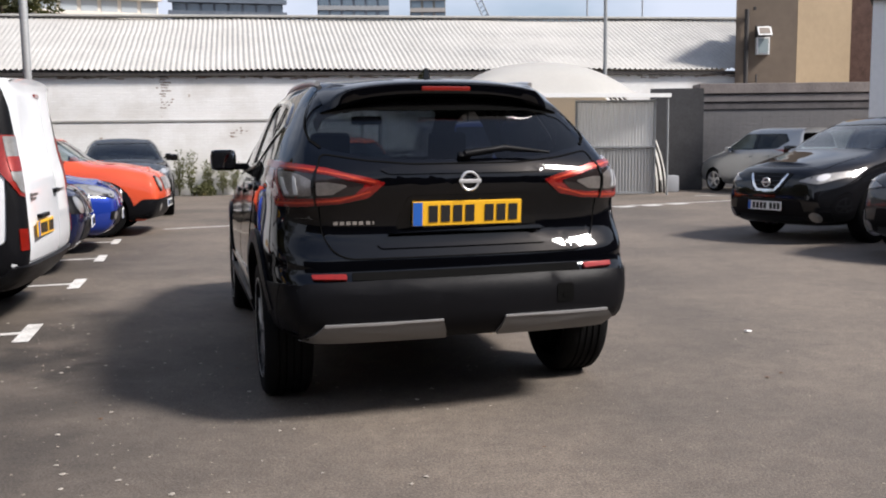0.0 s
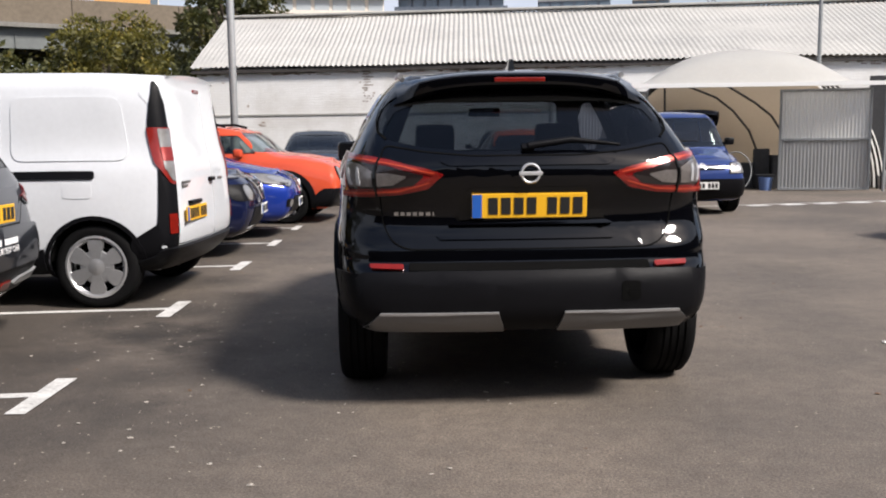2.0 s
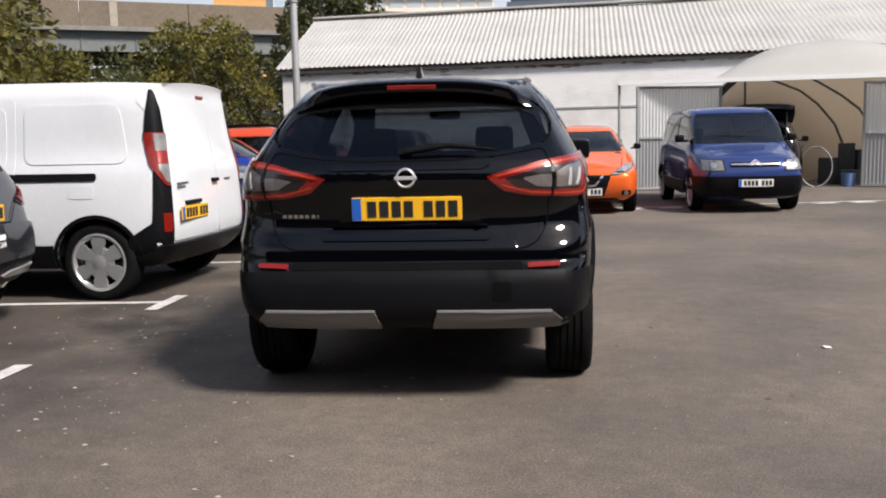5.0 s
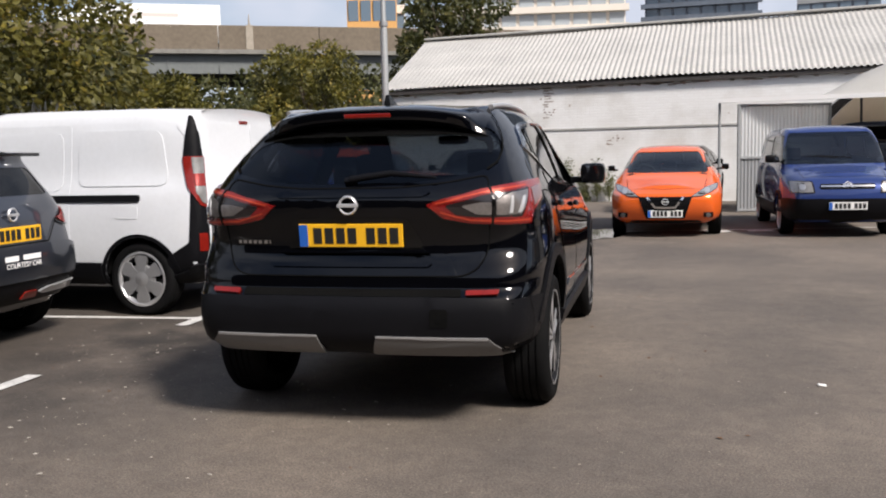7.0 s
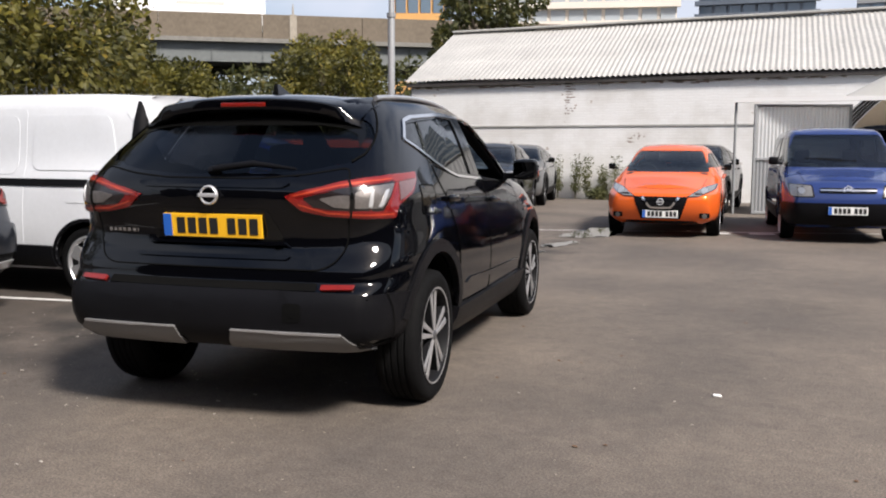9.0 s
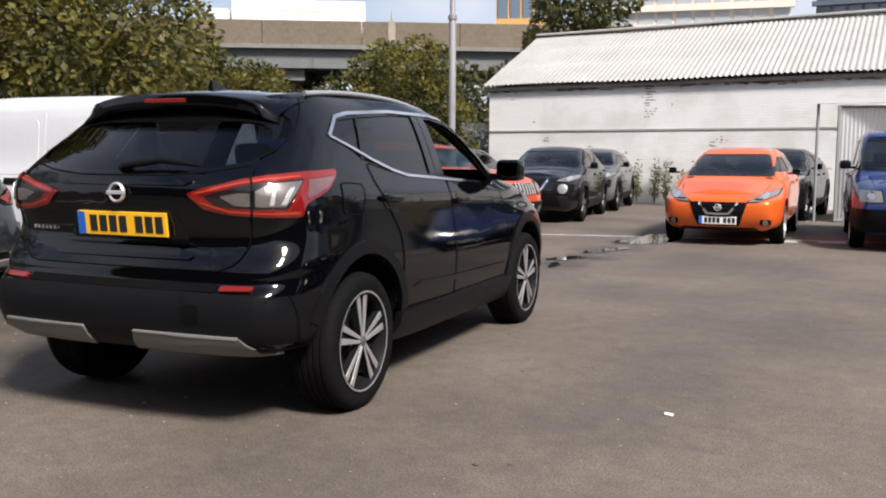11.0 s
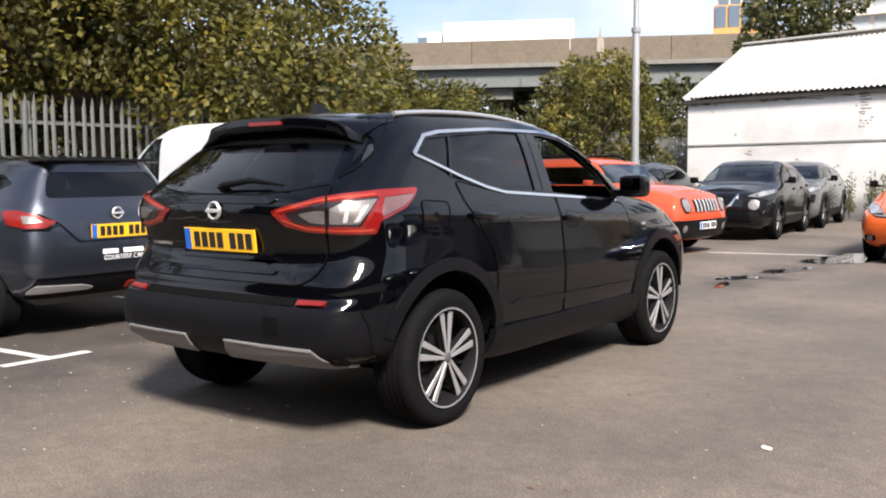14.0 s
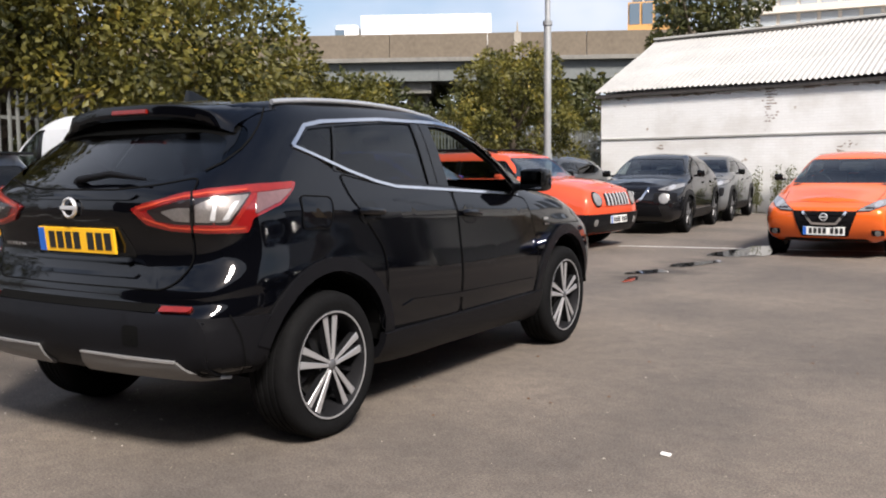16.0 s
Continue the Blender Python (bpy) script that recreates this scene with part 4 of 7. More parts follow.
def cut(bm, poly, view, lo=-9, hi=9):
    """Cuts an outline out of a body. view 'side': (y, z), through both flanks; 'end': (x, z), where y is between lo and hi."""
    a0, a1 = min(p[0] for p in poly) - 0.15, max(p[0] for p in poly) + 0.15
    b0, b1 = min(p[1] for p in poly) - 0.15, max(p[1] for p in poly) + 0.15

    def uv(c):
        return (c.y, c.z) if view == "side" else (c.x, c.z)

    def near(f):
        c = f.calc_center_median()
        u, v = uv(c)
        if not (a0 < u < a1 and b0 < v < b1):
            return False
        return abs(c.x) > 0.3 if view == "side" else lo < c.y < hi

    mids = {}

    def mid_of(f):
        if f not in mids:
            mids[f] = uv(f.calc_center_median())
        return mids[f]

    live = {f for f in bm.faces if near(f)}
    for (u0, v0), (u1, v1) in zip(poly, poly[1:] + poly[:1]):
        if abs(u1 - u0) + abs(v1 - v0) < 1e-5:
            continue
        du, dv = u1 - u0, v1 - v0
        l2 = du * du + dv * dv
        fs = []
        for f in live:
            if f.is_valid:
                cu_, cv_ = mid_of(f)
                k = min(1.0, max(0.0, ((cu_ - u0) * du + (cv_ - v0) * dv) / l2))
                if (cu_ - u0 - k * du) ** 2 + (cv_ - v0 - k * dv) ** 2 < 0.03:
                    fs.append(f)
        geom = list({*fs, *(e for f in fs for e in f.edges), *(v for f in fs for v in f.verts)})
        co = (0, u0, v0) if view == "side" else (u0, 0, v0)
        no = (0, -(v1 - v0), u1 - u0) if view == "side" else (-(v1 - v0), 0, u1 - u0)
        r = bmesh.ops.bisect_plane(bm, geom=geom, plane_co=co, plane_no=no, dist=1e-5)
        live |= {g for g in r["geom"] if isinstance(g, bmesh.types.BMFace)} | {f for g in r["geom_cut"] for f in g.link_faces if near(f)}
        for f in fs:
            mids.pop(f, None)
    dead = [f for f in live if f.is_valid and near(f) and inside(uv(f.calc_center_median()), poly)]
    bmesh.ops.delete(bm, geom=dead, context="FACES")


def panel(tree_, poly, view, side=1, off=0.004, thick=0.012, step=0.06):
    """A raised panel: an outline laid on the body. view 'side' at x of that sign; 'rear', 'front' (x, z); 'top' (x, y);
    'corner_rear', 'corner_front': seen at 45 degrees on that corner, (across, z), where across grows towards the flank."""
    bm = bmesh.new()
    q = math.sqrt(0.5)
    flat = {"corner_rear": lambda p: (side * q * p[0], q * p[0], p[1]), "corner_front": lambda p: (side * q * p[0], -q * p[0], p[1]), "side": lambda p: (0, p[0], p[1]), "rear": lambda p: (p[0], 0, p[1]), "front": lambda p: (p[0], 0, p[1]), "top": lambda p: (p[0], p[1], 0)}[view]
    f = bm.faces.new([bm.verts.new(flat(p)) for p in poly])
    bmesh.ops.triangulate(bm, faces=[f])
    axes = {"corner_rear": (1, 2), "corner_front": (1, 2), "side": (1, 2), "rear": (0, 2), "front": (0, 2), "top": (0, 1)}[view]
    for ax in axes:
        vals = [v.co[ax] for v in bm.verts]
        n = int((max(vals) - min(vals)) / step)
        for k in range(1, n + 1):
            co, no = Vector(), Vector()
            co[ax], no[ax] = min(vals) + (max(vals) - min(vals)) * k / (n + 1), 1
            bmesh.ops.bisect_plane(bm, geom=bm.verts[:] + bm.edges[:] + bm.faces[:], plane_co=co, plane_no=no, dist=1e-4)
    way = {"corner_rear": Vector((-side * q, q, 0)), "corner_front": Vector((-side * q, -q, 0)), "side": Vector((-side, 0, 0)), "rear": Vector((0, 1, 0)), "front": Vector((0, -1, 0)), "top": Vector((0, 0, -1))}[view]
    nor = {}
    for v in bm.verts:
        hit_, n_, _, _ = tree_.ray_cast(v.co - way * 8, way)
        if hit_ is None:
            hit_, n_, _, _ = tree_.find_nearest(v.co + way * (-1.2))
        if n_.dot(way) > 0:
            n_ = -n_
        nor[v] = n_
        v.co = hit_ + n_ * off
    bm.normal_update()
    c = sum((f.normal for f in bm.faces), Vector())
    if c.dot(way) > 0:
        bmesh.ops.reverse_faces(bm, faces=bm.faces[:])
    if thick:
        rim = [e for e in bm.edges if e.is_boundary]
        r = bmesh.ops.extrude_edge_only(bm, edges=rim)
        old = list(nor.items())
        for v in [g for g in r["geom"] if isinstance(g, bmesh.types.BMVert)]:
            src = min(old, key=lambda it: (it[0].co - v.co).length_squared)
            v.co -= src[1] * thick
    return bm


def strip_poly(pts, w):
    """An outline of width w round a polyline."""
    L, R = [], []
    for i, p in enumerate(pts):
        a, b = Vector(pts[max(i - 1, 0)]), Vector(pts[min(i + 1, len(pts) - 1)])
        d = (b - a).normalized()
        n = Vector((-d.y, d.x)) * w / 2
        L.append(tuple(Vector(p) + n)), R.append(tuple(Vector(p) - n))
    return L + R[::-1]


def tyre_bm(r, w):
    h = w / 2
    ri = r * 0.735
    prof = [(-h * 0.92, ri), (-h, ri + (r - ri) * 0.35), (-h * 0.98, ri + (r - ri) * 0.72), (-h * 0.82, r * 0.985), (-h * 0.6, r)]
    for k in (-0.45, -0.15, 0.15, 0.45):
        prof += [(h * k - 0.006, r), (h * k - 0.004, r - 0.008), (h * k + 0.004, r - 0.008), (h * k + 0.006, r)]
    prof += [(h * 0.6, r), (h * 0.82, r * 0.985), (h * 0.98, ri + (r - ri) * 0.72), (h, ri + (r - ri) * 0.35), (h * 0.92, ri)]
    return lathe(prof, 48)


def wheel(parent, x, y, r, w, style, side):
    """A wheel with tyre, rim, spokes and hub. side: +1 for the right flank."""
    rot = new("wheel")
    rot.parent = parent
    rot.matrix_basis = pose(x, y, r, 0, 0, 0 if side > 0 else 180)
    part("tyre", tyre_bm(r, w), TYRE, rot, smooth=50)
    ri, h = r * 0.735, w / 2
    dark = style in ("twin", "dark")
    spoke_m = SATIN_DARK if style == "dark" else ALLOY
    part("rim", lathe([(h * 0.94, ri + 0.004), (h * 0.98, ri - 0.012), (h * 0.86, ri - 0.022), (0.0, ri - 0.03), (-h * 0.9, ri - 0.02)], 40), ALLOY_DARK if dark else ALLOY, rot, smooth=50)
    part("brake_disc", lathe([(0.02, 0.001), (0.02, ri * 0.62), (0.0, ri * 0.62)], 28), mat("brake_disc_steel", (0.035, 0.035, 0.035), 0.5, 0.7) if "brake_disc_steel" not in bpy.data.materials else bpy.data.materials["brake_disc_steel"], rot, smooth=40)
    part("backing", lathe([(-0.02, 0.001), (-0.02, ri - 0.025)], 28), WELL, rot)
    xo = h * 0.86
    if style == "hubcap":
        part("hub_cap", lathe([(xo + 0.018, 0.001), (xo + 0.016, ri * 0.2), (xo + 0.008, ri * 0.27), (xo + 0.002, ri * 0.53), (xo - 0.010, ri * 0.56)], 32), HUB_SILVER, rot, smooth=40)
        part("cap_ring", lathe([(xo - 0.006, ri * 0.86), (xo + 0.003, ri * 0.90), (xo, ri - 0.006)], 40), HUB_SILVER, rot, smooth=40)
        for k in range(6):
            bm = bmesh.new()
            a = 2 * math.pi * (k + 0.5) / 6
            q = [(ri * 0.22, -0.032), (ri * 0.48, -0.044), (ri * 0.68, -0.060), (ri * 0.80, -0.060), (ri * 0.87, -0.048), (ri * 0.87, 0.048), (ri * 0.80, 0.060), (ri * 0.68, 0.060), (ri * 0.48, 0.044), (ri * 0.22, 0.032)]
            f0 = [bm.verts.new((xo + 0.010 - 0.008 * (p[0] / ri), p[0] * math.cos(a) - p[1] * math.sin(a), p[0] * math.sin(a) + p[1] * math.cos(a))) for p in q]
            f1 = [bm.verts.new((v.co.x - 0.02, v.co.y, v.co.z)) for v in f0]
            bm.faces.new(f0)
            for i in range(len(q)):
                bm.faces.new((f0[i], f0[(i + 1) % len(q)], f1[(i + 1) % len(q)], f1[i]))
            bmesh.ops.recalc_face_normals(bm, faces=bm.faces)
            part("petal", bm, HUB_SILVER, rot)
    else:
        n = 5
        for k in range(n):
            for sgn in ((-1, 1) if style == "twin" else (0,)):
                bm = bmesh.new()
                a = 2 * math.pi * k / n + math.pi / 2
                w0, w1 = (0.0060, 0.0195) if style == "twin" else (0.035, 0.028)
                o0, o1 = (0.0065, 0.0385) if style == "twin" else (0, 0)
                q = [(ri * 0.10, o0 * sgn - w0), (ri * 0.97, o1 * sgn - w1), (ri * 0.97, o1 * sgn + w1), (ri * 0.10, o0 * sgn + w0)]
                rows = []
                for dx, inset in (((0.0, 0.003), (-0.003, 0.0), (-0.006, 0.0)) if style == "twin" else ((0.0, 0.004), (-0.008, 0.0), (-0.035, 0.0))):
                    rows.append([bm.verts.new((xo + dx + 0.006 * (1 - p[0] / ri), p[0] * math.cos(a) - (p[1] - inset * (1 if p[1] > o1 * sgn else -1)) * math.sin(a), p[0] * math.sin(a) + (p[1] - inset * (1 if p[1] > o1 * sgn else -1)) * math.cos(a))) for p in q])
                bm.faces.new(rows[0])
                for r0, r1 in zip(rows, rows[1:]):
                    for i in range(4):
                        bm.faces.new((r0[i], r0[(i + 1) % 4], r1[(i + 1) % 4], r1[i]))
                bmesh.ops.recalc_face_normals(bm, faces=bm.faces)
                sp_ob = part("spoke", bm, spoke_m, rot, "machined silver spoke" if style == "twin" else "")
                if style == "twin":
                    bk = bmesh.new()
                    g0 = [bk.verts.new((xo - 0.0065 + 0.006 * (1 - p[0] / ri), p[0] * math.cos(a) - p[1] * math.sin(a), p[0] * math.sin(a) + p[1] * math.cos(a))) for p in q]
                    g1 = [bk.verts.new((v.co.x - 0.035, v.co.y, v.co.z)) for v in g0]
                    bk.faces.new(g0)
                    for i in range(4):
                        bk.faces.new((g0[i], g0[(i + 1) % 4], g1[(i + 1) % 4], g1[i]))
                    bmesh.ops.recalc_face_normals(bk, faces=bk.faces)
                    part("spoke_back", bk, ALLOY_DARK, rot)
            if style == "twin" and k == 0:
                part("rim_edge", lathe([(h * 0.985, ri - 0.001), (h * 0.995, ri - 0.005), (h * 0.96, ri - 0.012)], 48), ALLOY, rot, "bright machined rim edge", smooth=50)
            if style == "twin":
                bm = bmesh.new()
                a = 2 * math.pi * (k + 0.5) / n + math.pi / 2
                q = [(ri * 0.2, -0.012), (ri * 0.95, -0.010), (ri * 0.95, 0.010), (ri * 0.2, 0.012)]
                f0 = [bm.verts.new((xo - 0.05, p[0] * math.cos(a) - p[1] * math.sin(a), p[0] * math.sin(a) + p[1] * math.cos(a))) for p in q]
                bm.faces.new(f0)
                part("inner_spoke", bm, ALLOY_DARK, rot)
        if style == "twin":
            part("hub", lathe([(xo + 0.013, 0.001), (xo + 0.012, 0.020), (xo + 0.006, 0.027), (xo - 0.02, 0.030)], 24), SATIN_DARK, rot, "small round centre cap", smooth=40)
        else:
            part("hub", lathe([(xo + 0.012, 0.001), (xo + 0.010, 0.028), (xo - 0.004, 0.045), (xo - 0.03, 0.06)], 24), ALLOY_DARK if dark else ALLOY, rot, smooth=40)
    return rot


def plate_on(parent, m, rear=True, bars=7, band=True):
    """Number plate at m (local x across, y outward as -y, z up) with plain bars for its characters."""
    pl = part("number_plate", box(-0.26, 0.26, -0.006, 0.006, -0.0555, 0.0555, 0.003), PLATE_YELLOW if rear else PLATE_WHITE, parent, "yellow number plate with dark bars" if rear else "white number plate with dark bars")
    pl.matrix_basis = m
    if band:
        part("blue_band", box(-0.258, -0.215, -0.0085, -0.0065, -0.053, 0.053), PLATE_BLUE, pl)
    for k in range(bars):
        x = -0.185 + k * 0.058 + (0.035 if k > 3 else 0)
        part("character_bar", box(x, x + 0.042, -0.009, -0.0066, -0.038, 0.038), INK, pl)
    return pl


def badge_on(parent, m, r=0.058):
    """Plain round chrome badge with a bar across, no lettering."""
    b = part("badge", lathe([(-0.003, r * 0.76), (-0.008, r * 0.79), (-0.010, r * 0.89), (-0.006, r), (0.004, r * 1.02)], 32, "z"), BADGE_SILVER, parent, "round chrome badge with a bar across", smooth=50)
    b.matrix_basis = m @ Matrix.Rotation(radians(-90), 4, "X")
    part("badge_bar", box(-r * 1.14, r * 1.14, -r * 0.19, r * 0.19, -0.012, -0.004, 0.003), BADGE_SILVER, b)
    return b


def seat(parent, x, y, z, w=0.5, back=0.66, rests=(0.0,), rest_h=0.20):
    s = new("seat")
    s.parent = parent
    s.matrix_basis = pose(x, y, z)
    part("cushion", box(-w / 2, w / 2, -0.25, 0.27, 0, 0.16, 0.05), SEAT, s)
    part("backrest", box(-w / 2, w / 2, -0.36, -0.22, 0.05, back, 0.05, Matrix.Rotation(radians(10), 4, "X")), SEAT, s, smooth=50)
    for rx in rests:
        part("headrest", box(rx - 0.12, rx + 0.12, -0.37, -0.27, back + 0.03, back + 0.03 + rest_h, 0.04, Matrix.Rotation(radians(10), 4, "X")), SEAT, s, smooth=50)


def base_car(name, m, label, category, levels, stations, body_m, side_windows, screens, wheels_y, r, wheel_w, style, track, arch_r=None, group="parked cars", crown=0.03, rear_bulge=0.04, front_bulge=0.07, sub=2, arch_m=None, seats=True, mirror=None, doors=(), mirror_size=1.0, K=3):
    """Body with cut windows and arches, glass, cabin, wheels. side_windows: (outline, glass). screens: (outline, 'rear'/'front', glass, y range)."""
    car = thing(name, m, label, category, group)
    bm = shell(levels, stations, crown, rear_bulge, front_bulge, sub, K)
    whole = bm.copy()
    from mathutils.bvhtree import BVHTree
    tr = BVHTree.FromBMesh(whole)
    whole.free()
    for poly, gm in side_windows:
        cut(bm, poly, "side")
    for poly, view, gm, (lo, hi) in screens:
        cut(bm, poly, "end", lo, hi)
    ar = arch_r or r * 1.14
    for wy in wheels_y:
        cut(bm, circle(wy, r, ar), "side")
    inner = bm.copy()
    part("body", bm, body_m, car, smooth=35)
    inner.normal_update()
    for v in inner.verts:
        v.co -= v.normal * 0.025
    bmesh.ops.reverse_faces(inner, faces=inner.faces[:])
    low = [f for f in inner.faces if f.calc_center_median().z < 0.45]
    bmesh.ops.delete(inner, geom=low, context="FACES")
    part("cabin_lining", inner, CABIN, car, smooth=35)
    for poly, gm in side_windows:
        if gm is None:
            continue
        for s in (1, -1):
            part("side_window", panel(tr, poly, "side", s, -0.006, 0), gm, car, smooth=60)
    for poly, view, gm, _ in screens:
        part("windscreen" if view == "front" else "rear_window", panel(tr, poly, view, 1, -0.005, 0), gm, car, smooth=60)
    for wy in wheels_y:
        for s in (1, -1):
            wheel(car, s * (track - wheel_w / 2), wy, r, wheel_w, style, s)
            bmw = bmesh.new()
            ring = [(wy + ar * math.cos(0.1 + (math.pi - 0.34) * k / 14), r + ar * math.sin(0.1 + (math.pi - 0.34) * k / 14)) for k in range(15)]
            a = [bmw.verts.new((s * (track - 0.34), p[0], p[1])) for p in ring]
            b = [bmw.verts.new((s * (track - 0.03), p[0], p[1])) for p in ring]
            for i in range(14):
                bmw.faces.new((a[i], a[i + 1], b[i + 1], b[i]))
            bmw.faces.new(a)
            part("wheel_arch_liner", bmw, WELL, car)
    y0, y1 = min(wheels_y), max(wheels_y)
    part("floor_pan", box(-track + 0.2, track - 0.2, y0 - 0.12, y1 + 0.5, 0.26, 0.42), WELL, car)
    if seats:
        for s in (1, -1):
            seat(car, 0.37 * s, y0 + 1.35, 0.52)
        seat(car, 0, y0 + 0.45, 0.50, 1.15, 0.58, (-0.40, 0.0, 0.40), 0.10)
        part("dashboard", box(-0.66, 0.66, y0 + 2.0, y0 + 2.35, 0.62, 0.98, 0.08), CABIN, car, smooth=50)
        sw = part("steering_wheel", lathe([(0.0, 0.17), (0.014, 0.185), (0.0, 0.2), (-0.014, 0.185)], 28, "z", True), CABIN, car, smooth=60)
        sw.matrix_basis = pose(0.37, y0 + 1.88, 0.95, 65, 0, 0)
    if mirror:
        my, mz, mx = mirror
        for s in (1, -1):
            mm = part("door_mirror", box(-0.10, 0.13, -0.07, 0.09, -0.075, 0.085, 0.045), arch_m if arch_m is not None else body_m, car, smooth=60)
            mm.matrix_basis = pose(s * mx, my, mz, 0, 0, 0 if s > 0 else 180) @ Matrix.Diagonal((0.84 * mirror_size, mirror_size, mirror_size, 1))
            part("mirror_glass", box(-0.08, 0.11, -0.074, -0.071, -0.055, 0.065) if s > 0 else box(-0.08, 0.11, 0.091, 0.094, -0.055, 0.065), MIRROR, mm)
            part("mirror_arm", box(-0.2, -0.08, -0.02, 0.05, -0.07, -0.02, 0.012), PLASTIC, mm)
    for poly in doors:
        for s in (1, -1):
            part("door", panel(tr, rounded(poly, 0.05), "side", s, 0.004, 0.008), body_m, car, smooth=40)
    return car, tr


def clad(car, tr, wheels_y, r, sill, mat_=None, outer=0.085, rear_end=194, inner=1.13):
    """Black plastic arch lips and sills."""
    mat_ = mat_ or PLASTIC
    for s in (1, -1):
        for wy in wheels_y:
            ri, ro = r * inner, r * inner + outer
            a0, a1 = radians(-14), radians(rear_end if wy == min(wheels_y) else 194)
            arc1 = [(wy + ro * math.cos(a0 + (a1 - a0) * k / 20), r + ro * math.sin(a0 + (a1 - a0) * k / 20)) for k in range(21)]
            arc0 = [(wy + ri * math.cos(a0 + (a1 - a0) * k / 20), r + ri * math.sin(a0 + (a1 - a0) * k / 20)) for k in range(21)]
            part("wheel_arch_trim", panel(tr, arc1 + arc0[::-1], "side", s, 0.014, 0.04), mat_, car, smooth=40)
        if sill:
            y0, y1 = min(wheels_y) + r * 1.2, max(wheels_y) - r * 1.2
            part("sill_trim", panel(tr, [(y0, sill[0]), (y1, sill[0]), (y1, sill[1]), (y0, sill[1])], "side", s, 0.026, 0.04), mat_, car, smooth=40)


def both(poly):
    return [poly, [(-x, z) for x, z in poly][::-1]]


def on_rear(tr, x, z, off=0.01):
    h, n, _, _ = tr.ray_cast(Vector((x, -9, z)), Vector((0, 1, 0)))
    return (h.y if h is not None else -0.6) - off


def on_front(tr, x, z, off=0.01):
    h, n, _, _ = tr.ray_cast(Vector((x, 9, z)), Vector((0, -1, 0)))
    return (h.y if h is not None else 3.0) + off


def repaint(ob, old, new_m):
    """Gives a copied thing another paint."""
    for o in ob.children_recursive:
        if o.data is not None and o.data.materials and o.data.materials[0] == old:
            o.data = o.data.copy()
            o.data.materials[0] = new_m


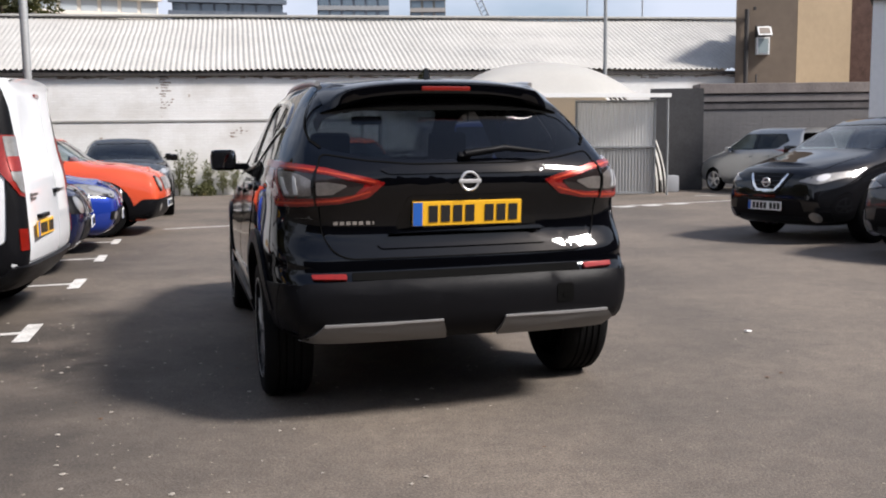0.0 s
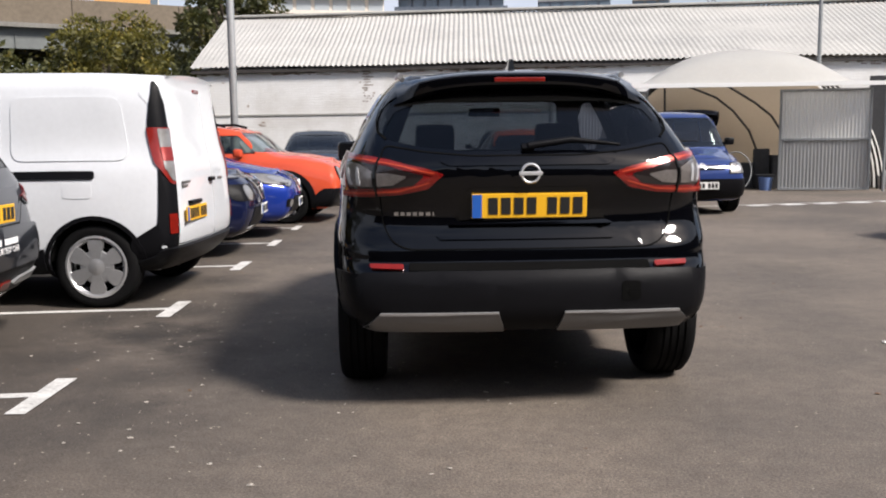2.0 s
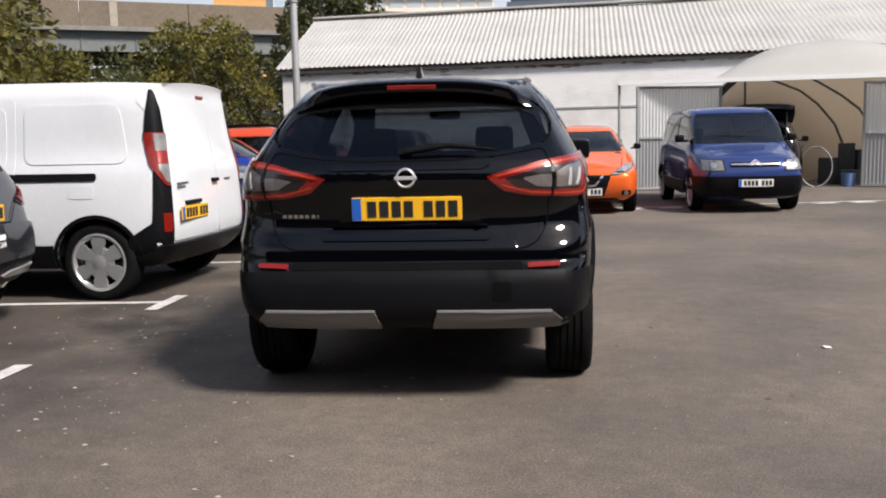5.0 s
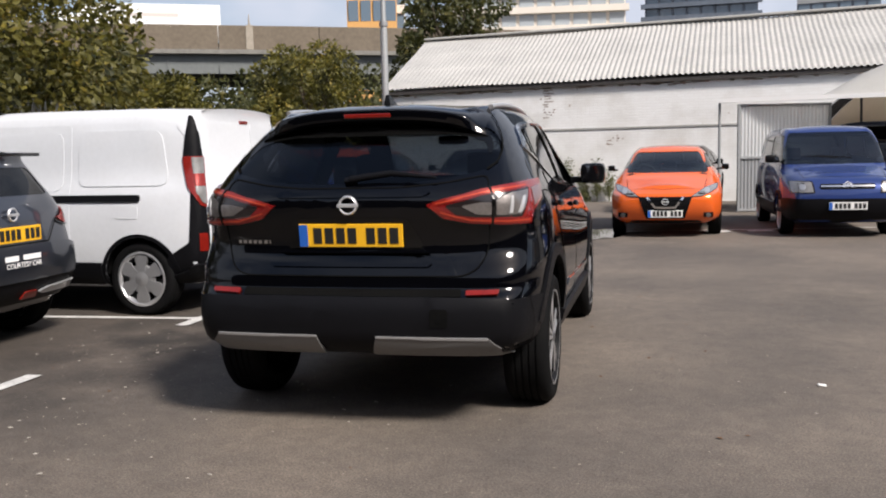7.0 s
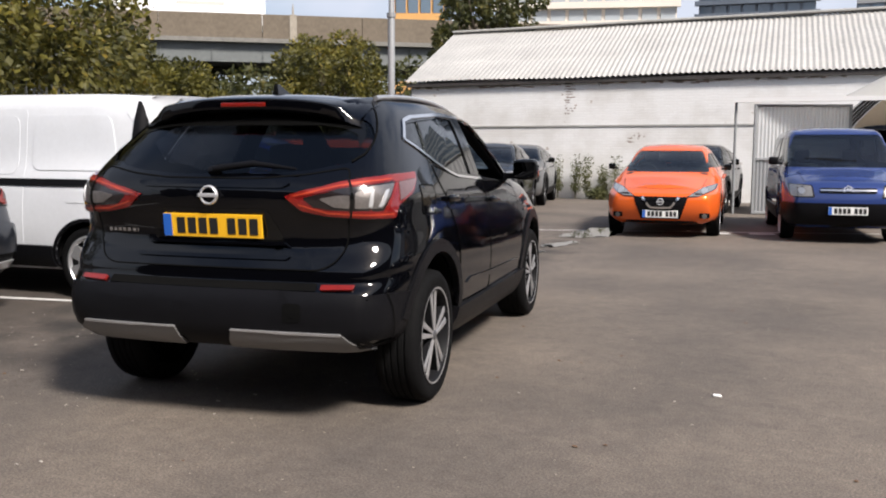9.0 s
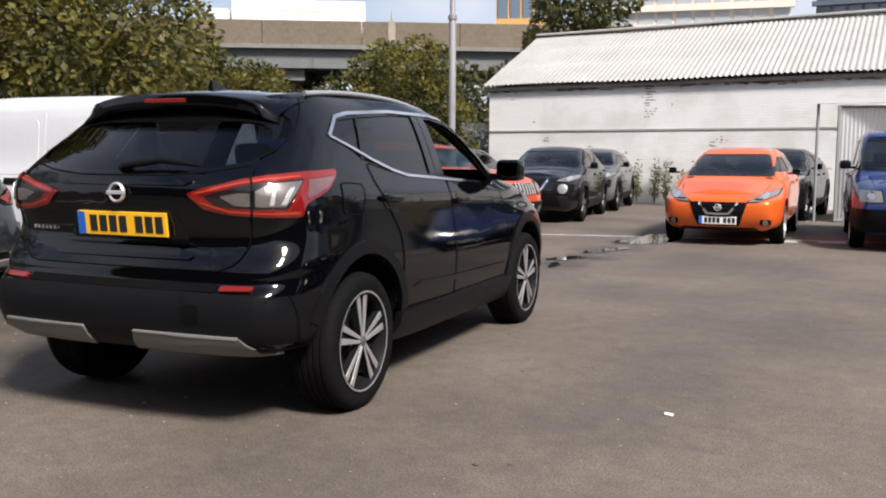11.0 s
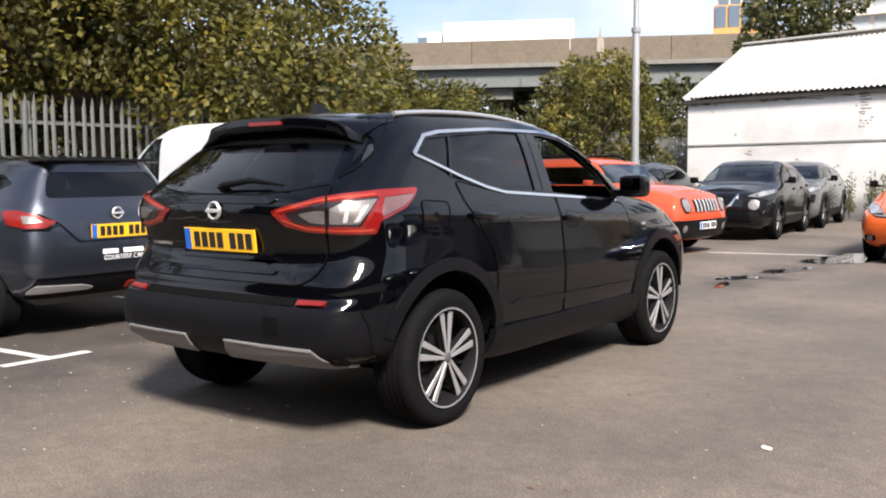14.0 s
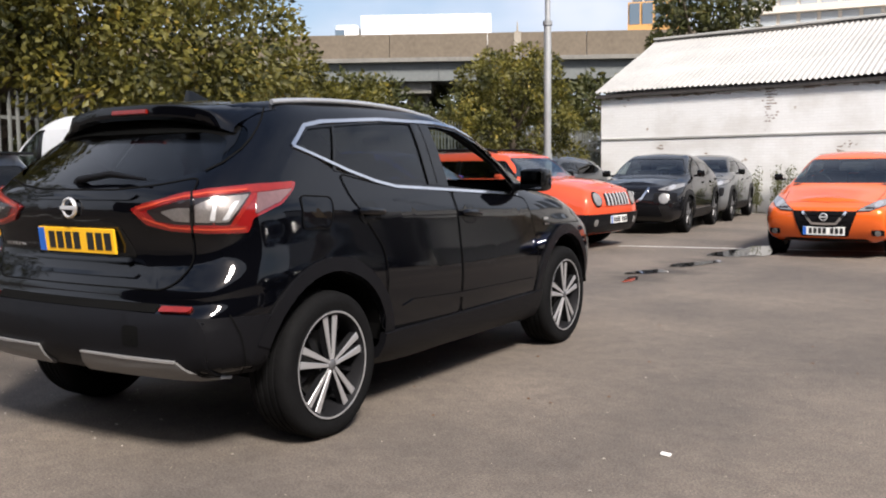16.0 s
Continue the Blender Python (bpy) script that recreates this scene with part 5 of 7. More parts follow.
# ---- the black crossover in the middle of the yard ----
BLACK_PAINT = paint("black_paint", (0.0010, 0.0011, 0.0018), 0.0, 0.2)
BLACK_PAINT.node_tree.nodes["Principled BSDF"].inputs["Coat Weight"].default_value = 1.0
BLACK_PAINT.node_tree.nodes["Principled BSDF"].inputs["Coat IOR"].default_value = 1.46
BLACK_PAINT.node_tree.nodes["Principled BSDF"].inputs["Coat Roughness"].default_value = 0.05
HERO = pose(-0.078, 4.816, 0, 0, 0, 15.9)
hero_levels = [
    [(-0.64, 0.375, 0.60), (0.05, 0.35, 0.68), (0.42, 0.24, 0.70), (2.3, 0.20, 0.70), (3.30, 0.24, 0.58)],
    [(-0.745, 0.400, 0.73), (-0.45, 0.385, 0.862), (0.05, 0.38, 0.868), (0.42, 0.27, 0.868), (2.3, 0.25, 0.865), (3.1, 0.25, 0.82), (3.46, 0.28, 0.66)],
    [(-0.795, 0.47, 0.765), (-0.5, 0.48, 0.882), (0.0, 0.50, 0.90), (2.65, 0.50, 0.90), (3.2, 0.50, 0.85), (3.62, 0.50, 0.66)],
    [(-0.80, 0.60, 0.765), (-0.5, 0.62, 0.893), (0.0, 0.64, 0.911), (2.65, 0.62, 0.909), (3.2, 0.60, 0.85), (3.63, 0.58, 0.64)],
    [(-0.785, 0.662, 0.755), (-0.5, 0.69, 0.897), (0.0, 0.72, 0.911), (2.65, 0.70, 0.905), (3.2, 0.66, 0.85), (3.63, 0.62, 0.64)],
    [(-0.715, 0.690, 0.75), (-0.5, 0.74, 0.895), (0.0, 0.78, 0.908), (1.3, 0.76, 0.902), (2.65, 0.76, 0.902), (3.2, 0.72, 0.85), (3.62, 0.68, 0.64)],
    [(-0.735, 0.755, 0.775), (-0.5, 0.790, 0.896), (0.0, 0.86, 0.902), (1.3, 0.84, 0.892), (2.65, 0.82, 0.894), (3.2, 0.77, 0.84), (3.60, 0.73, 0.63)],
    [(-0.655, 0.85, 0.695), (-0.5, 0.895, 0.860), (0.0, 0.95, 0.894), (1.3, 0.92, 0.883), (2.65, 0.88, 0.885), (3.2, 0.82, 0.83), (3.56, 0.78, 0.62)],
    [(-0.665, 0.95, 0.69), (-0.5, 1.0, 0.865), (0.0, 1.055, 0.888), (0.4, 1.035, 0.883), (1.3, 0.99, 0.880), (2.3, 0.935, 0.878), (3.0, 0.90, 0.83), (3.53, 0.83, 0.61)],
    [(-0.725, 1.09, 0.70), (-0.5, 1.09, 0.872), (0.0, 1.095, 0.880), (0.4, 1.060, 0.880), (1.3, 1.012, 0.877), (2.3, 0.96, 0.872), (3.0, 0.93, 0.82), (3.50, 0.87, 0.60)],
    [(-0.685, 1.195, 0.685), (-0.4, 1.225, 0.815), (0.1, 1.21, 0.828), (1.3, 1.125, 0.834), (2.2, 1.07, 0.838), (2.65, 1.055, 0.805), (2.9, 1.02, 0.76), (3.42, 0.90, 0.55)],
    [(-0.30, 1.46, 0.605), (-0.12, 1.485, 0.672), (0.5, 1.53, 0.692), (1.3, 1.53, 0.676), (1.7, 1.46, 0.690), (2.0, 1.315, 0.72), (2.35, 1.105, 0.75), (2.8, 1.05, 0.70), (3.36, 0.93, 0.50)],
    [(-0.26, 1.550, 0.47), (0.0, 1.583, 0.565), (0.7, 1.604, 0.575), (1.3, 1.588, 0.565), (1.65, 1.505, 0.58), (2.0, 1.345, 0.60), (2.4, 1.125, 0.64), (2.8, 1.065, 0.58), (3.30, 0.955, 0.42)],
]
HERO_BOW = [0.05, 0.055, 0.06, 0.06, 0.06, 0.05, 0.05, 0.05, 0.05, 0.06, 0.08, 0.08, 0.05]
ST = [0, 0.035, 0.09, 0.15, 0.22, 0.30, 0.38, 0.46, 0.54, 0.60, 0.66, 0.72, 0.78, 0.84, 0.90, 0.95, 0.98, 1]
front_win = [(1.155, 1.150), (1.185, 1.492), (1.30, 1.494), (1.52, 1.472), (1.74, 1.402), (1.93, 1.285), (2.06, 1.125), (1.95, 1.095), (1.44, 1.128)]
rear_win = [(0.150, 1.240), (0.283, 1.466), (0.70, 1.496), (1.000, 1.499), (0.960, 1.162), (0.60, 1.178), (0.44, 1.206)]
quarter = [(-0.048, 1.360), (0.085, 1.446), (0.270, 1.464), (0.138, 1.250)]
rear_glass = [(-0.645, 1.252), (-0.692, 1.30), (-0.682, 1.37), (-0.625, 1.45), (-0.45, 1.495), (0.45, 1.495), (0.625, 1.45), (0.682, 1.37), (0.692, 1.30), (0.645, 1.252), (0.46, 1.212), (0.25, 1.194), (-0.25, 1.194), (-0.46, 1.212)]
wind = [(-0.64, 1.17), (-0.50, 1.525), (0.50, 1.525), (0.64, 1.17)]
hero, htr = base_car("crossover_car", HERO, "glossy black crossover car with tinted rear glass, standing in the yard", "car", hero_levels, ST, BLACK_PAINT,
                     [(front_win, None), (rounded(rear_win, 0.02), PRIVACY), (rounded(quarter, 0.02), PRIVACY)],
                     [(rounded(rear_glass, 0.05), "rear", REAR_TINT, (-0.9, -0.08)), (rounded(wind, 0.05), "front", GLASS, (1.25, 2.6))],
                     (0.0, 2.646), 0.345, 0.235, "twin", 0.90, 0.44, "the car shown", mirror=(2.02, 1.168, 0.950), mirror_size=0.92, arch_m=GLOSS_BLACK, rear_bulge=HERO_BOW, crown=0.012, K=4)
clad(hero, htr, (0.0, 2.646), 0.345, (0.27, 0.43), outer=0.065, rear_end=160, inner=1.275)


def seam(pts, view, s, width=0.0055, off=0.0055):
    """A dark shut line between panels, laid piece by piece along its run."""
    whole = bmesh.new()
    for p, q in zip(pts, pts[1:]):
        d = (Vector(q) - Vector(p))
        if d.length < 0.002:
            continue
        e = d.normalized() * width * 0.3
        bit = panel(htr, strip_poly([tuple(Vector(p) - e), tuple(Vector(q) + e)], width), view, s, off, 0, 0.06)
        me = bpy.data.meshes.new("bit")
        bit.to_mesh(me)
        bit.free()
        whole.from_mesh(me)
        bpy.data.meshes.remove(me)
    return part("shut_line", whole, WELL, hero)


# the left front window is shut, the right one is wound down
part("front_window", panel(htr, front_win, "side", -1, -0.006, 0), GLASS, hero, smooth=60)
DOOR_REAR = [(0.385, 0.45), (1.165, 0.43), (1.17, 0.9), (1.155, 1.128), (0.98, 1.138), (0.62, 1.152), (0.44, 1.180), (0.165, 1.232), (0.195, 1.12), (0.31, 0.98), (0.415, 0.86), (0.44, 0.7)]
DOOR_FRONT = [(1.18, 0.43), (2.16, 0.41), (2.17, 0.75), (2.09, 1.05), (1.93, 1.075), (1.44, 1.105), (1.17, 1.125), (1.185, 0.9)]
for s in (1, -1):
    for poly in (DOOR_REAR, DOOR_FRONT):
        part("door", panel(htr, rounded(poly, 0.04), "side", s, 0.003, 0.006), BLACK_PAINT, hero, smooth=40)
        ring = rounded(poly, 0.04)
        seam(ring + ring[:1], "side", s)
    part("door_swage", panel(htr, rounded([(0.56, 0.548), (1.10, 0.520), (2.02, 0.502), (2.10, 0.530), (1.10, 0.550), (0.66, 0.572)], 0.01), "side", s, 0.012, 0.012, 0.05), BLACK_PAINT, hero, "raised swage along the doors", smooth=50)
    for hy, hz in ((0.325, 1.048), (1.315, 0.994)):
        part("handle_recess", panel(htr, rounded([(hy - 0.105, hz - 0.015), (hy - 0.06, hz - 0.060), (hy + 0.05, hz - 0.065), (hy + 0.105, hz - 0.02), (hy + 0.05, hz + 0.046), (hy - 0.05, hz + 0.050)], 0.03), "side", s, 0.0042, 0.004), GLOSS_BLACK, hero, smooth=40)
        hx = htr.ray_cast(Vector((3 * s, hy, hz)), Vector((-s, 0, 0)))[0].x
        grip = tube([(0, -0.112, 0.004), (0, -0.10, 0.005), (0, -0.03, 0.002), (0, 0.06, -0.004), (0, 0.100, -0.009), (0, 0.108, -0.010)], [0.006, 0.016, 0.0195, 0.0185, 0.013, 0.004], 14)
        part("door_handle", grip, BLACK_PAINT, hero, "body-coloured door handle", smooth=50).matrix_basis = Matrix.Translation((hx + s * 0.022, hy, hz)) @ Matrix.Diagonal((0.8, 1, 1, 1))
    top = [(-0.078, 1.362), (0.066, 1.459), (0.20, 1.482), (0.69, 1.512), (1.283, 1.514), (1.536, 1.494), (1.765, 1.424), (1.92, 1.336)]
    part("window_trim", panel(htr, strip_poly(top, 0.017), "side", s, 0.008, 0.012), CHROME, hero, "bright chrome strip round the side windows", smooth=40)
    low = [(2.0, 1.078), (1.437, 1.112), (0.613, 1.160), (0.448, 1.190), (0.241, 1.247), (-0.078, 1.362)]
    part("window_trim", panel(htr, strip_poly(low, 0.0145), "side", s, 0.008, 0.012), CHROME, hero, smooth=40)
    part("door_pillar", panel(htr, [(0.955, 1.165), (0.998, 1.500), (1.188, 1.502), (1.158, 1.150)], "side", s, 0.003, 0.006), GLOSS_BLACK, hero)
    seam([(1.045, 1.17), (1.085, 1.50)], "side", s)
    part("window_divider", panel(htr, [(0.136, 1.252), (0.268, 1.468), (0.285, 1.468), (0.152, 1.242)], "side", s, 0.003, 0.006), GLOSS_BLACK, hero)
    part("pillar_cover", panel(htr, [(1.96, 1.09), (2.055, 1.13), (1.93, 1.285), (1.975, 1.285), (2.13, 1.10)], "side", s, 0.004, 0.006), GLOSS_BLACK, hero)
    if s > 0:
        flap = rounded([(-0.178, 0.990), (0.002, 0.980), (0.037, 1.06), (0.047, 1.125), (-0.168, 1.138)], 0.03)
        part("fuel_flap", panel(htr, flap, "side", s, 0.003, 0.004), BLACK_PAINT, hero, smooth=40)
        seam(flap + flap[:1], "side", s)
    for bz in (0.868, 0.905):
        part("wing_badge", panel(htr, [(2.30, bz - 0.005), (2.375, bz - 0.006), (2.38, bz + 0.006), (2.305, bz + 0.007)], "side", s, 0.008, 0.006), CHROME, hero, "small chrome bar on the front wing")
    rail_pts = [(s * (0.572 + 0.020 * math.sin(math.pi * f)), -0.02 + 1.50 * f, 1.568 + 0.034 * math.sin(math.pi * min(1, f * 0.85 + 0.15)) ** 0.6 - 0.045 * f ** 4 - 0.016 * (1 - f) ** 6) for f in np.linspace(0, 1, 15)]
    part("roof_rail", tube(rail_pts, 0.014, 8), ALLOY, hero, "silver roof rail", smooth=60)
    # tail lamp wrapped round the corner: red frame, clear facets inside
    part("tail_lamp", panel(htr, rounded([(-0.222, 1.094), (-0.155, 1.030), (-0.05, 1.006), (0.10, 0.996), (0.252, 0.993), (0.272, 1.050), (0.40, 1.105), (0.455, 1.165), (0.463, 1.197), (0.27, 1.189), (0.10, 1.172), (0.0, 1.155)], 0.012), "corner_rear", s, 0.014, 0.02, 0.04), LAMP_RED_DARK, hero, "angular red wraparound tail lamp with clear centre", smooth=40)
    for pts, wd in (([(-0.195, 1.094), (0.0, 1.142), (0.10, 1.156), (0.262, 1.170)], 0.021), ([(-0.200, 1.090), (-0.145, 1.042), (-0.05, 1.020), (0.10, 1.012), (0.245, 1.010)], 0.022), ([(0.262, 1.168), (0.445, 1.182)], 0.030), ([(0.185, 1.020), (0.282, 1.150)], 0.014)):
        part("lamp_band", panel(htr, strip_poly(pts, wd), "corner_rear", s, 0.0165, 0.006, 0.03), LAMP_RED, hero, "red lamp band", smooth=40)
    for pts in ([(-0.185, 1.096), (0.0, 1.140), (0.10, 1.153), (0.25, 1.166)], [(-0.165, 1.058), (-0.05, 1.022), (0.10, 1.014), (0.235, 1.012)]):
        part("light_guide", panel(htr, strip_poly(pts, 0.006), "corner_rear", s, 0.0185, 0.004, 0.03), LAMP_GUIDE, hero, "bright red light guide", smooth=40)
    part("lamp_well", panel(htr, rounded([(-0.150, 1.088), (-0.11, 1.048), (-0.03, 1.036), (0.18, 1.030), (0.272, 1.158), (0.10, 1.140), (0.0, 1.128)], 0.008), "corner_rear", s, 0.0155, 0.004, 0.03), LAMP_SMOKE, hero, "smoked lamp hollow", smooth=40)
    part("lamp_lens", panel(htr, rounded([(-0.088, 1.084), (-0.035, 1.050), (0.028, 1.045), (0.028, 1.098), (-0.02, 1.098)], 0.006), "corner_rear", s, 0.0185, 0.005, 0.03), LAMP_TAIL, hero, "clear inner facet", smooth=40)
    part("lamp_lens", panel(htr, rounded([(0.048, 1.044), (0.172, 1.040), (0.258, 1.146), (0.13, 1.136), (0.048, 1.108)], 0.006), "corner_rear", s, 0.0185, 0.005, 0.03), LAMP_TAIL, hero, "clear outer facet", smooth=40)
    for x0, x1, lean in ((0.105, 0.122, 0.012), (0.150, 0.172, 0.045)):
        part("lamp_reflector", panel(htr, rounded([(x0, 1.050), (x1, 1.050), (x1 + lean, 1.122), (x0 + lean, 1.118)], 0.005), "corner_rear", s, 0.0212, 0.004, 0.03), BADGE_SILVER, hero, "bright reflector in the lamp", smooth=40)
    part("lamp_lens", panel(htr, rounded([(0.280, 1.070), (0.385, 1.112), (0.430, 1.150), (0.445, 1.165), (0.292, 1.152)], 0.006), "corner_rear", s, 0.0185, 0.005, 0.03), mat("pink_side_lens", (0.20, 0.11, 0.105), 0.3, 0.5, coat=0.8, vary=0.2, scale=6) if s > 0 else bpy.data.materials["pink_side_lens"], hero, "pinkish clear side facet", smooth=40)
    part("lamp_gap", panel(htr, [(0.034, 1.002), (0.042, 1.002), (0.042, 1.164), (0.034, 1.163)], "corner_rear", s, 0.0215, 0.008, 0.03), GLOSS_BLACK, hero)
    part("reflector", panel(htr, rounded([(0.566 * s, 0.666), (0.715 * s, 0.670), (0.718 * s, 0.692), (0.566 * s, 0.689)], 0.008), "rear", 1, 0.0135, 0.012), LAMP_RED, hero, "red bumper reflector")
    part("skid_trim", panel(htr, rounded([(0.118 * s, 0.402), (0.148 * s, 0.486), (0.672 * s, 0.481), (0.705 * s, 0.450), (0.765 * s, 0.392), (0.70 * s, 0.397)], 0.010), "rear", 1, 0.021, 0.03), SATIN, hero, "satin silver bumper trim", smooth=40)
    part("skid_edge", panel(htr, rounded([(0.145 * s, 0.482), (0.672 * s, 0.477), (0.672 * s, 0.484), (0.147 * s, 0.489)], 0.003), "rear", 1, 0.025, 0.012), ALLOY, hero, "bright upper edge of the trim", smooth=40)
    part("bumper_side", panel(htr, rounded([(-0.72, 0.40), (-0.42, 0.395), (-0.405, 0.50), (-0.382, 0.56), (-0.392, 0.640), (-0.60, 0.652), (-0.72, 0.650)], 0.012), "side", s, 0.008, 0.03), PLASTIC, hero, "matt black lower bumper", smooth=40)
    seam([(-0.60, 0.66), (-0.56, 0.58), (-0.52, 0.44), (-0.515, 0.41)], "side", s, 0.006, 0.0135)
    # shut line from the roof down the rear pillar
    seam([(0.352, 1.545), (0.338, 1.49), (0.314, 1.441), (0.285, 1.395), (0.240, 1.345), (0.160, 1.285), (0.09, 1.252)], "corner_rear", s, 0.007, 0.005)
part("lower_bumper", panel(htr, rounded([(-0.77, 0.40), (0.77, 0.40), (0.79, 0.60), (0.76, 0.654), (0.40, 0.660), (-0.40, 0.660), (-0.76, 0.654), (-0.79, 0.60)], 0.02), "rear", 1, 0.012, 0.03), PLASTIC, hero, "matt black lower bumper", smooth=40)
part("bumper_groove", panel(htr, rounded([(-0.545, 0.666), (0.545, 0.666), (0.54, 0.699), (-0.54, 0.699)], 0.006), "rear", 1, 0.004, 0.004), WELL, hero, "dark groove along the bumper")
part("tow_eye_cover", panel(htr, rounded([(0.405, 0.530), (0.490, 0.530), (0.490, 0.612), (0.405, 0.612)], 0.014), "rear", 1, 0.0145, 0.006), WELL, hero, "square tow eye cover")
part("tow_eye_notch", panel(htr, circle(0.448, 0.563, 0.014, 14), "rear", 1, 0.017, 0.004), WELL, hero)
GATE_EDGE = [(-0.55, 0.757), (0.55, 0.757), (0.615, 0.788), (0.655, 0.86), (0.668, 0.99), (0.664, 1.17), (0.645, 1.222), (0.46, 1.190), (0.25, 1.172), (-0.25, 1.172), (-0.46, 1.190), (-0.645, 1.222), (-0.664, 1.17), (-0.668, 0.99), (-0.655, 0.86), (-0.615, 0.788)]
part("tailgate", panel(htr, rounded(GATE_EDGE, 0.03), "rear", 1, 0.004, 0.008, 0.05), BLACK_PAINT, hero, "black painted tailgate", smooth=40)
ring = rounded(GATE_EDGE, 0.03)
seam(ring + ring[:1], "rear", 1, 0.0055, 0.0062)
part("gate_brow", panel(htr, rounded([(-0.36, 1.128), (0.36, 1.128), (0.40, 1.150), (0.30, 1.162), (-0.30, 1.162), (-0.40, 1.150)], 0.012), "rear", 1, 0.012, 0.012), BLACK_PAINT, hero, "raised lip under the rear window", smooth=40)
part("plate_recess", panel(htr, rounded([(-0.335, 0.878), (0.365, 0.878), (0.285, 1.035), (-0.275, 1.035)], 0.03), "rear", 1, 0.0062, 0.004), GLOSS_BLACK, hero)
part("tailgate_ledge", panel(htr, rounded([(-0.365, 0.858), (0.385, 0.858), (0.345, 0.878), (-0.325, 0.878)], 0.007), "rear", 1, 0.036, 0.034), BLACK_PAINT, hero, "ledge under the number plate", smooth=40)
part("gate_swage", panel(htr, rounded([(-0.40, 0.795), (0.38, 0.795), (0.40, 0.812), (-0.42, 0.812)], 0.006), "rear", 1, 0.013, 0.010), BLACK_PAINT, hero, smooth=40)
plate_on(hero, pose(0.003, on_rear(htr, 0, 0.950, 0.020), 0.950, 6, 0, 0))
badge_on(hero, pose(0.005, on_rear(htr, 0, 1.095, 0.016), 1.095, 0, 0, 0), 0.046)
for k, x in enumerate((-0.605, -0.577, -0.549, -0.521, -0.493, -0.461, -0.432)):
    part("model_lettering", panel(htr, [(x, 0.908), (x + 0.019 - 0.012 * (k == 6), 0.908), (x + 0.019 - 0.012 * (k == 6), 0.924), (x, 0.924)], "rear", 1, 0.009, 0.003), CHROME, hero, "small chrome model lettering as plain blocks" if k == 0 else "")
# black band painted on the rear glass for the spoiler's shade and reflection
part("glass_dark_band", panel(htr, rounded([(-0.640, 1.32), (-0.645, 1.37), (-0.60, 1.45), (-0.45, 1.492), (0.45, 1.492), (0.60, 1.45), (0.645, 1.37), (0.640, 1.32), (0.60, 1.385), (0.52, 1.415), (0.40, 1.430), (0, 1.432), (-0.40, 1.430), (-0.52, 1.415), (-0.60, 1.385)], 0.012), "rear", 1, -0.002, 0, 0.05), GLOSS_BLACK, hero, "black band on the rear glass, painted for shade under the spoiler", smooth=40)
# spoiler with high brake lamp
SPW = np.linspace(-0.60, 0.60, 31)


def settle(rows):
    """Lets the ends of the spoiler run into the body."""
    out = []
    for row in rows:
        new_row = []
        for p in row:
            e = min(1.0, max(0.0, (abs(p[0]) - 0.47) / 0.13))
            hit_, n_, _, _ = htr.find_nearest(Vector(p))
            new_row.append(tuple(Vector(p).lerp(hit_ + n_ * 0.004, e * e * (3 - 2 * e) * 0.8)))
        out.append(new_row)
    return out


def lip(y, bow, z, fall):
    return [(x, y + bow * (x / 0.6) ** 2, z - fall * abs(x / 0.6) ** 3) for x in SPW]


sp = sheet(settle([lip(-0.04, 0.02, 1.599, 0.064), lip(-0.18, 0.04, 1.590, 0.066), lip(-0.345, 0.06, 1.568, 0.070), lip(-0.368, 0.06, 1.560, 0.070),
                   lip(-0.372, 0.06, 1.546, 0.070), lip(-0.366, 0.06, 1.508, 0.080), lip(-0.350, 0.06, 1.494, 0.090), lip(-0.24, 0.05, 1.486, 0.095)]))
spoiler = part("spoiler", sp, BLACK_PAINT, hero, "black roof spoiler over the rear window", smooth=35)
part("high_brake_lamp", box(-0.122, 0.122, -0.378, -0.355, 1.519, 1.540, 0.004), LAMP_RED, spoiler, "thin red high brake lamp")
fin = bmesh.new()
fa = [(-0.14, 0.0), (0.13, 0.0), (0.02, 0.045), (-0.09, 0.085), (-0.125, 0.088)]
f0, f1 = [fin.verts.new((0.012 if z > 0.04 else 0.028, y, z)) for y, z in fa], [fin.verts.new((-0.012 if z > 0.04 else -0.028, y, z)) for y, z in fa]
fin.faces.new(f0), fin.faces.new(f1[::-1])
for i in range(5):
    fin.faces.new((f0[i], f1[i], f1[(i + 1) % 5], f0[(i + 1) % 5]))
bmesh.ops.recalc_face_normals(fin, faces=fin.faces)
part("aerial_fin", fin, GLOSS_BLACK, hero).matrix_basis = pose(0, 0.085, 1.592) @ Matrix.Scale(0.74, 4)
wp = bmesh.new()
box_into(wp, -0.03, 0.03, -0.016, 0.016, -0.016, 0.016, 0.010)
tube_into(wp, [(0, -0.012, 0), (0.2, -0.018, 0.030), (0.42, -0.002, 0.012)], [0.017, 0.015, 0.006], 8)
part("rear_wiper", wp, PLASTIC, hero, "rear wiper arm", smooth=50).matrix_basis = pose(0.0, on_rear(htr, 0, 1.208, 0.016), 1.208, -42, 0, 0)
part("silencer", box(-0.45, 0.45, -0.40, -0.15, 0.31, 0.42, 0.05), WELL, hero)
part("interior_mirror", box(-0.11, 0.11, 1.60, 1.63, 1.405, 1.465, 0.02), GLOSS_BLACK, hero, "interior mirror behind the windscreen", smooth=50)


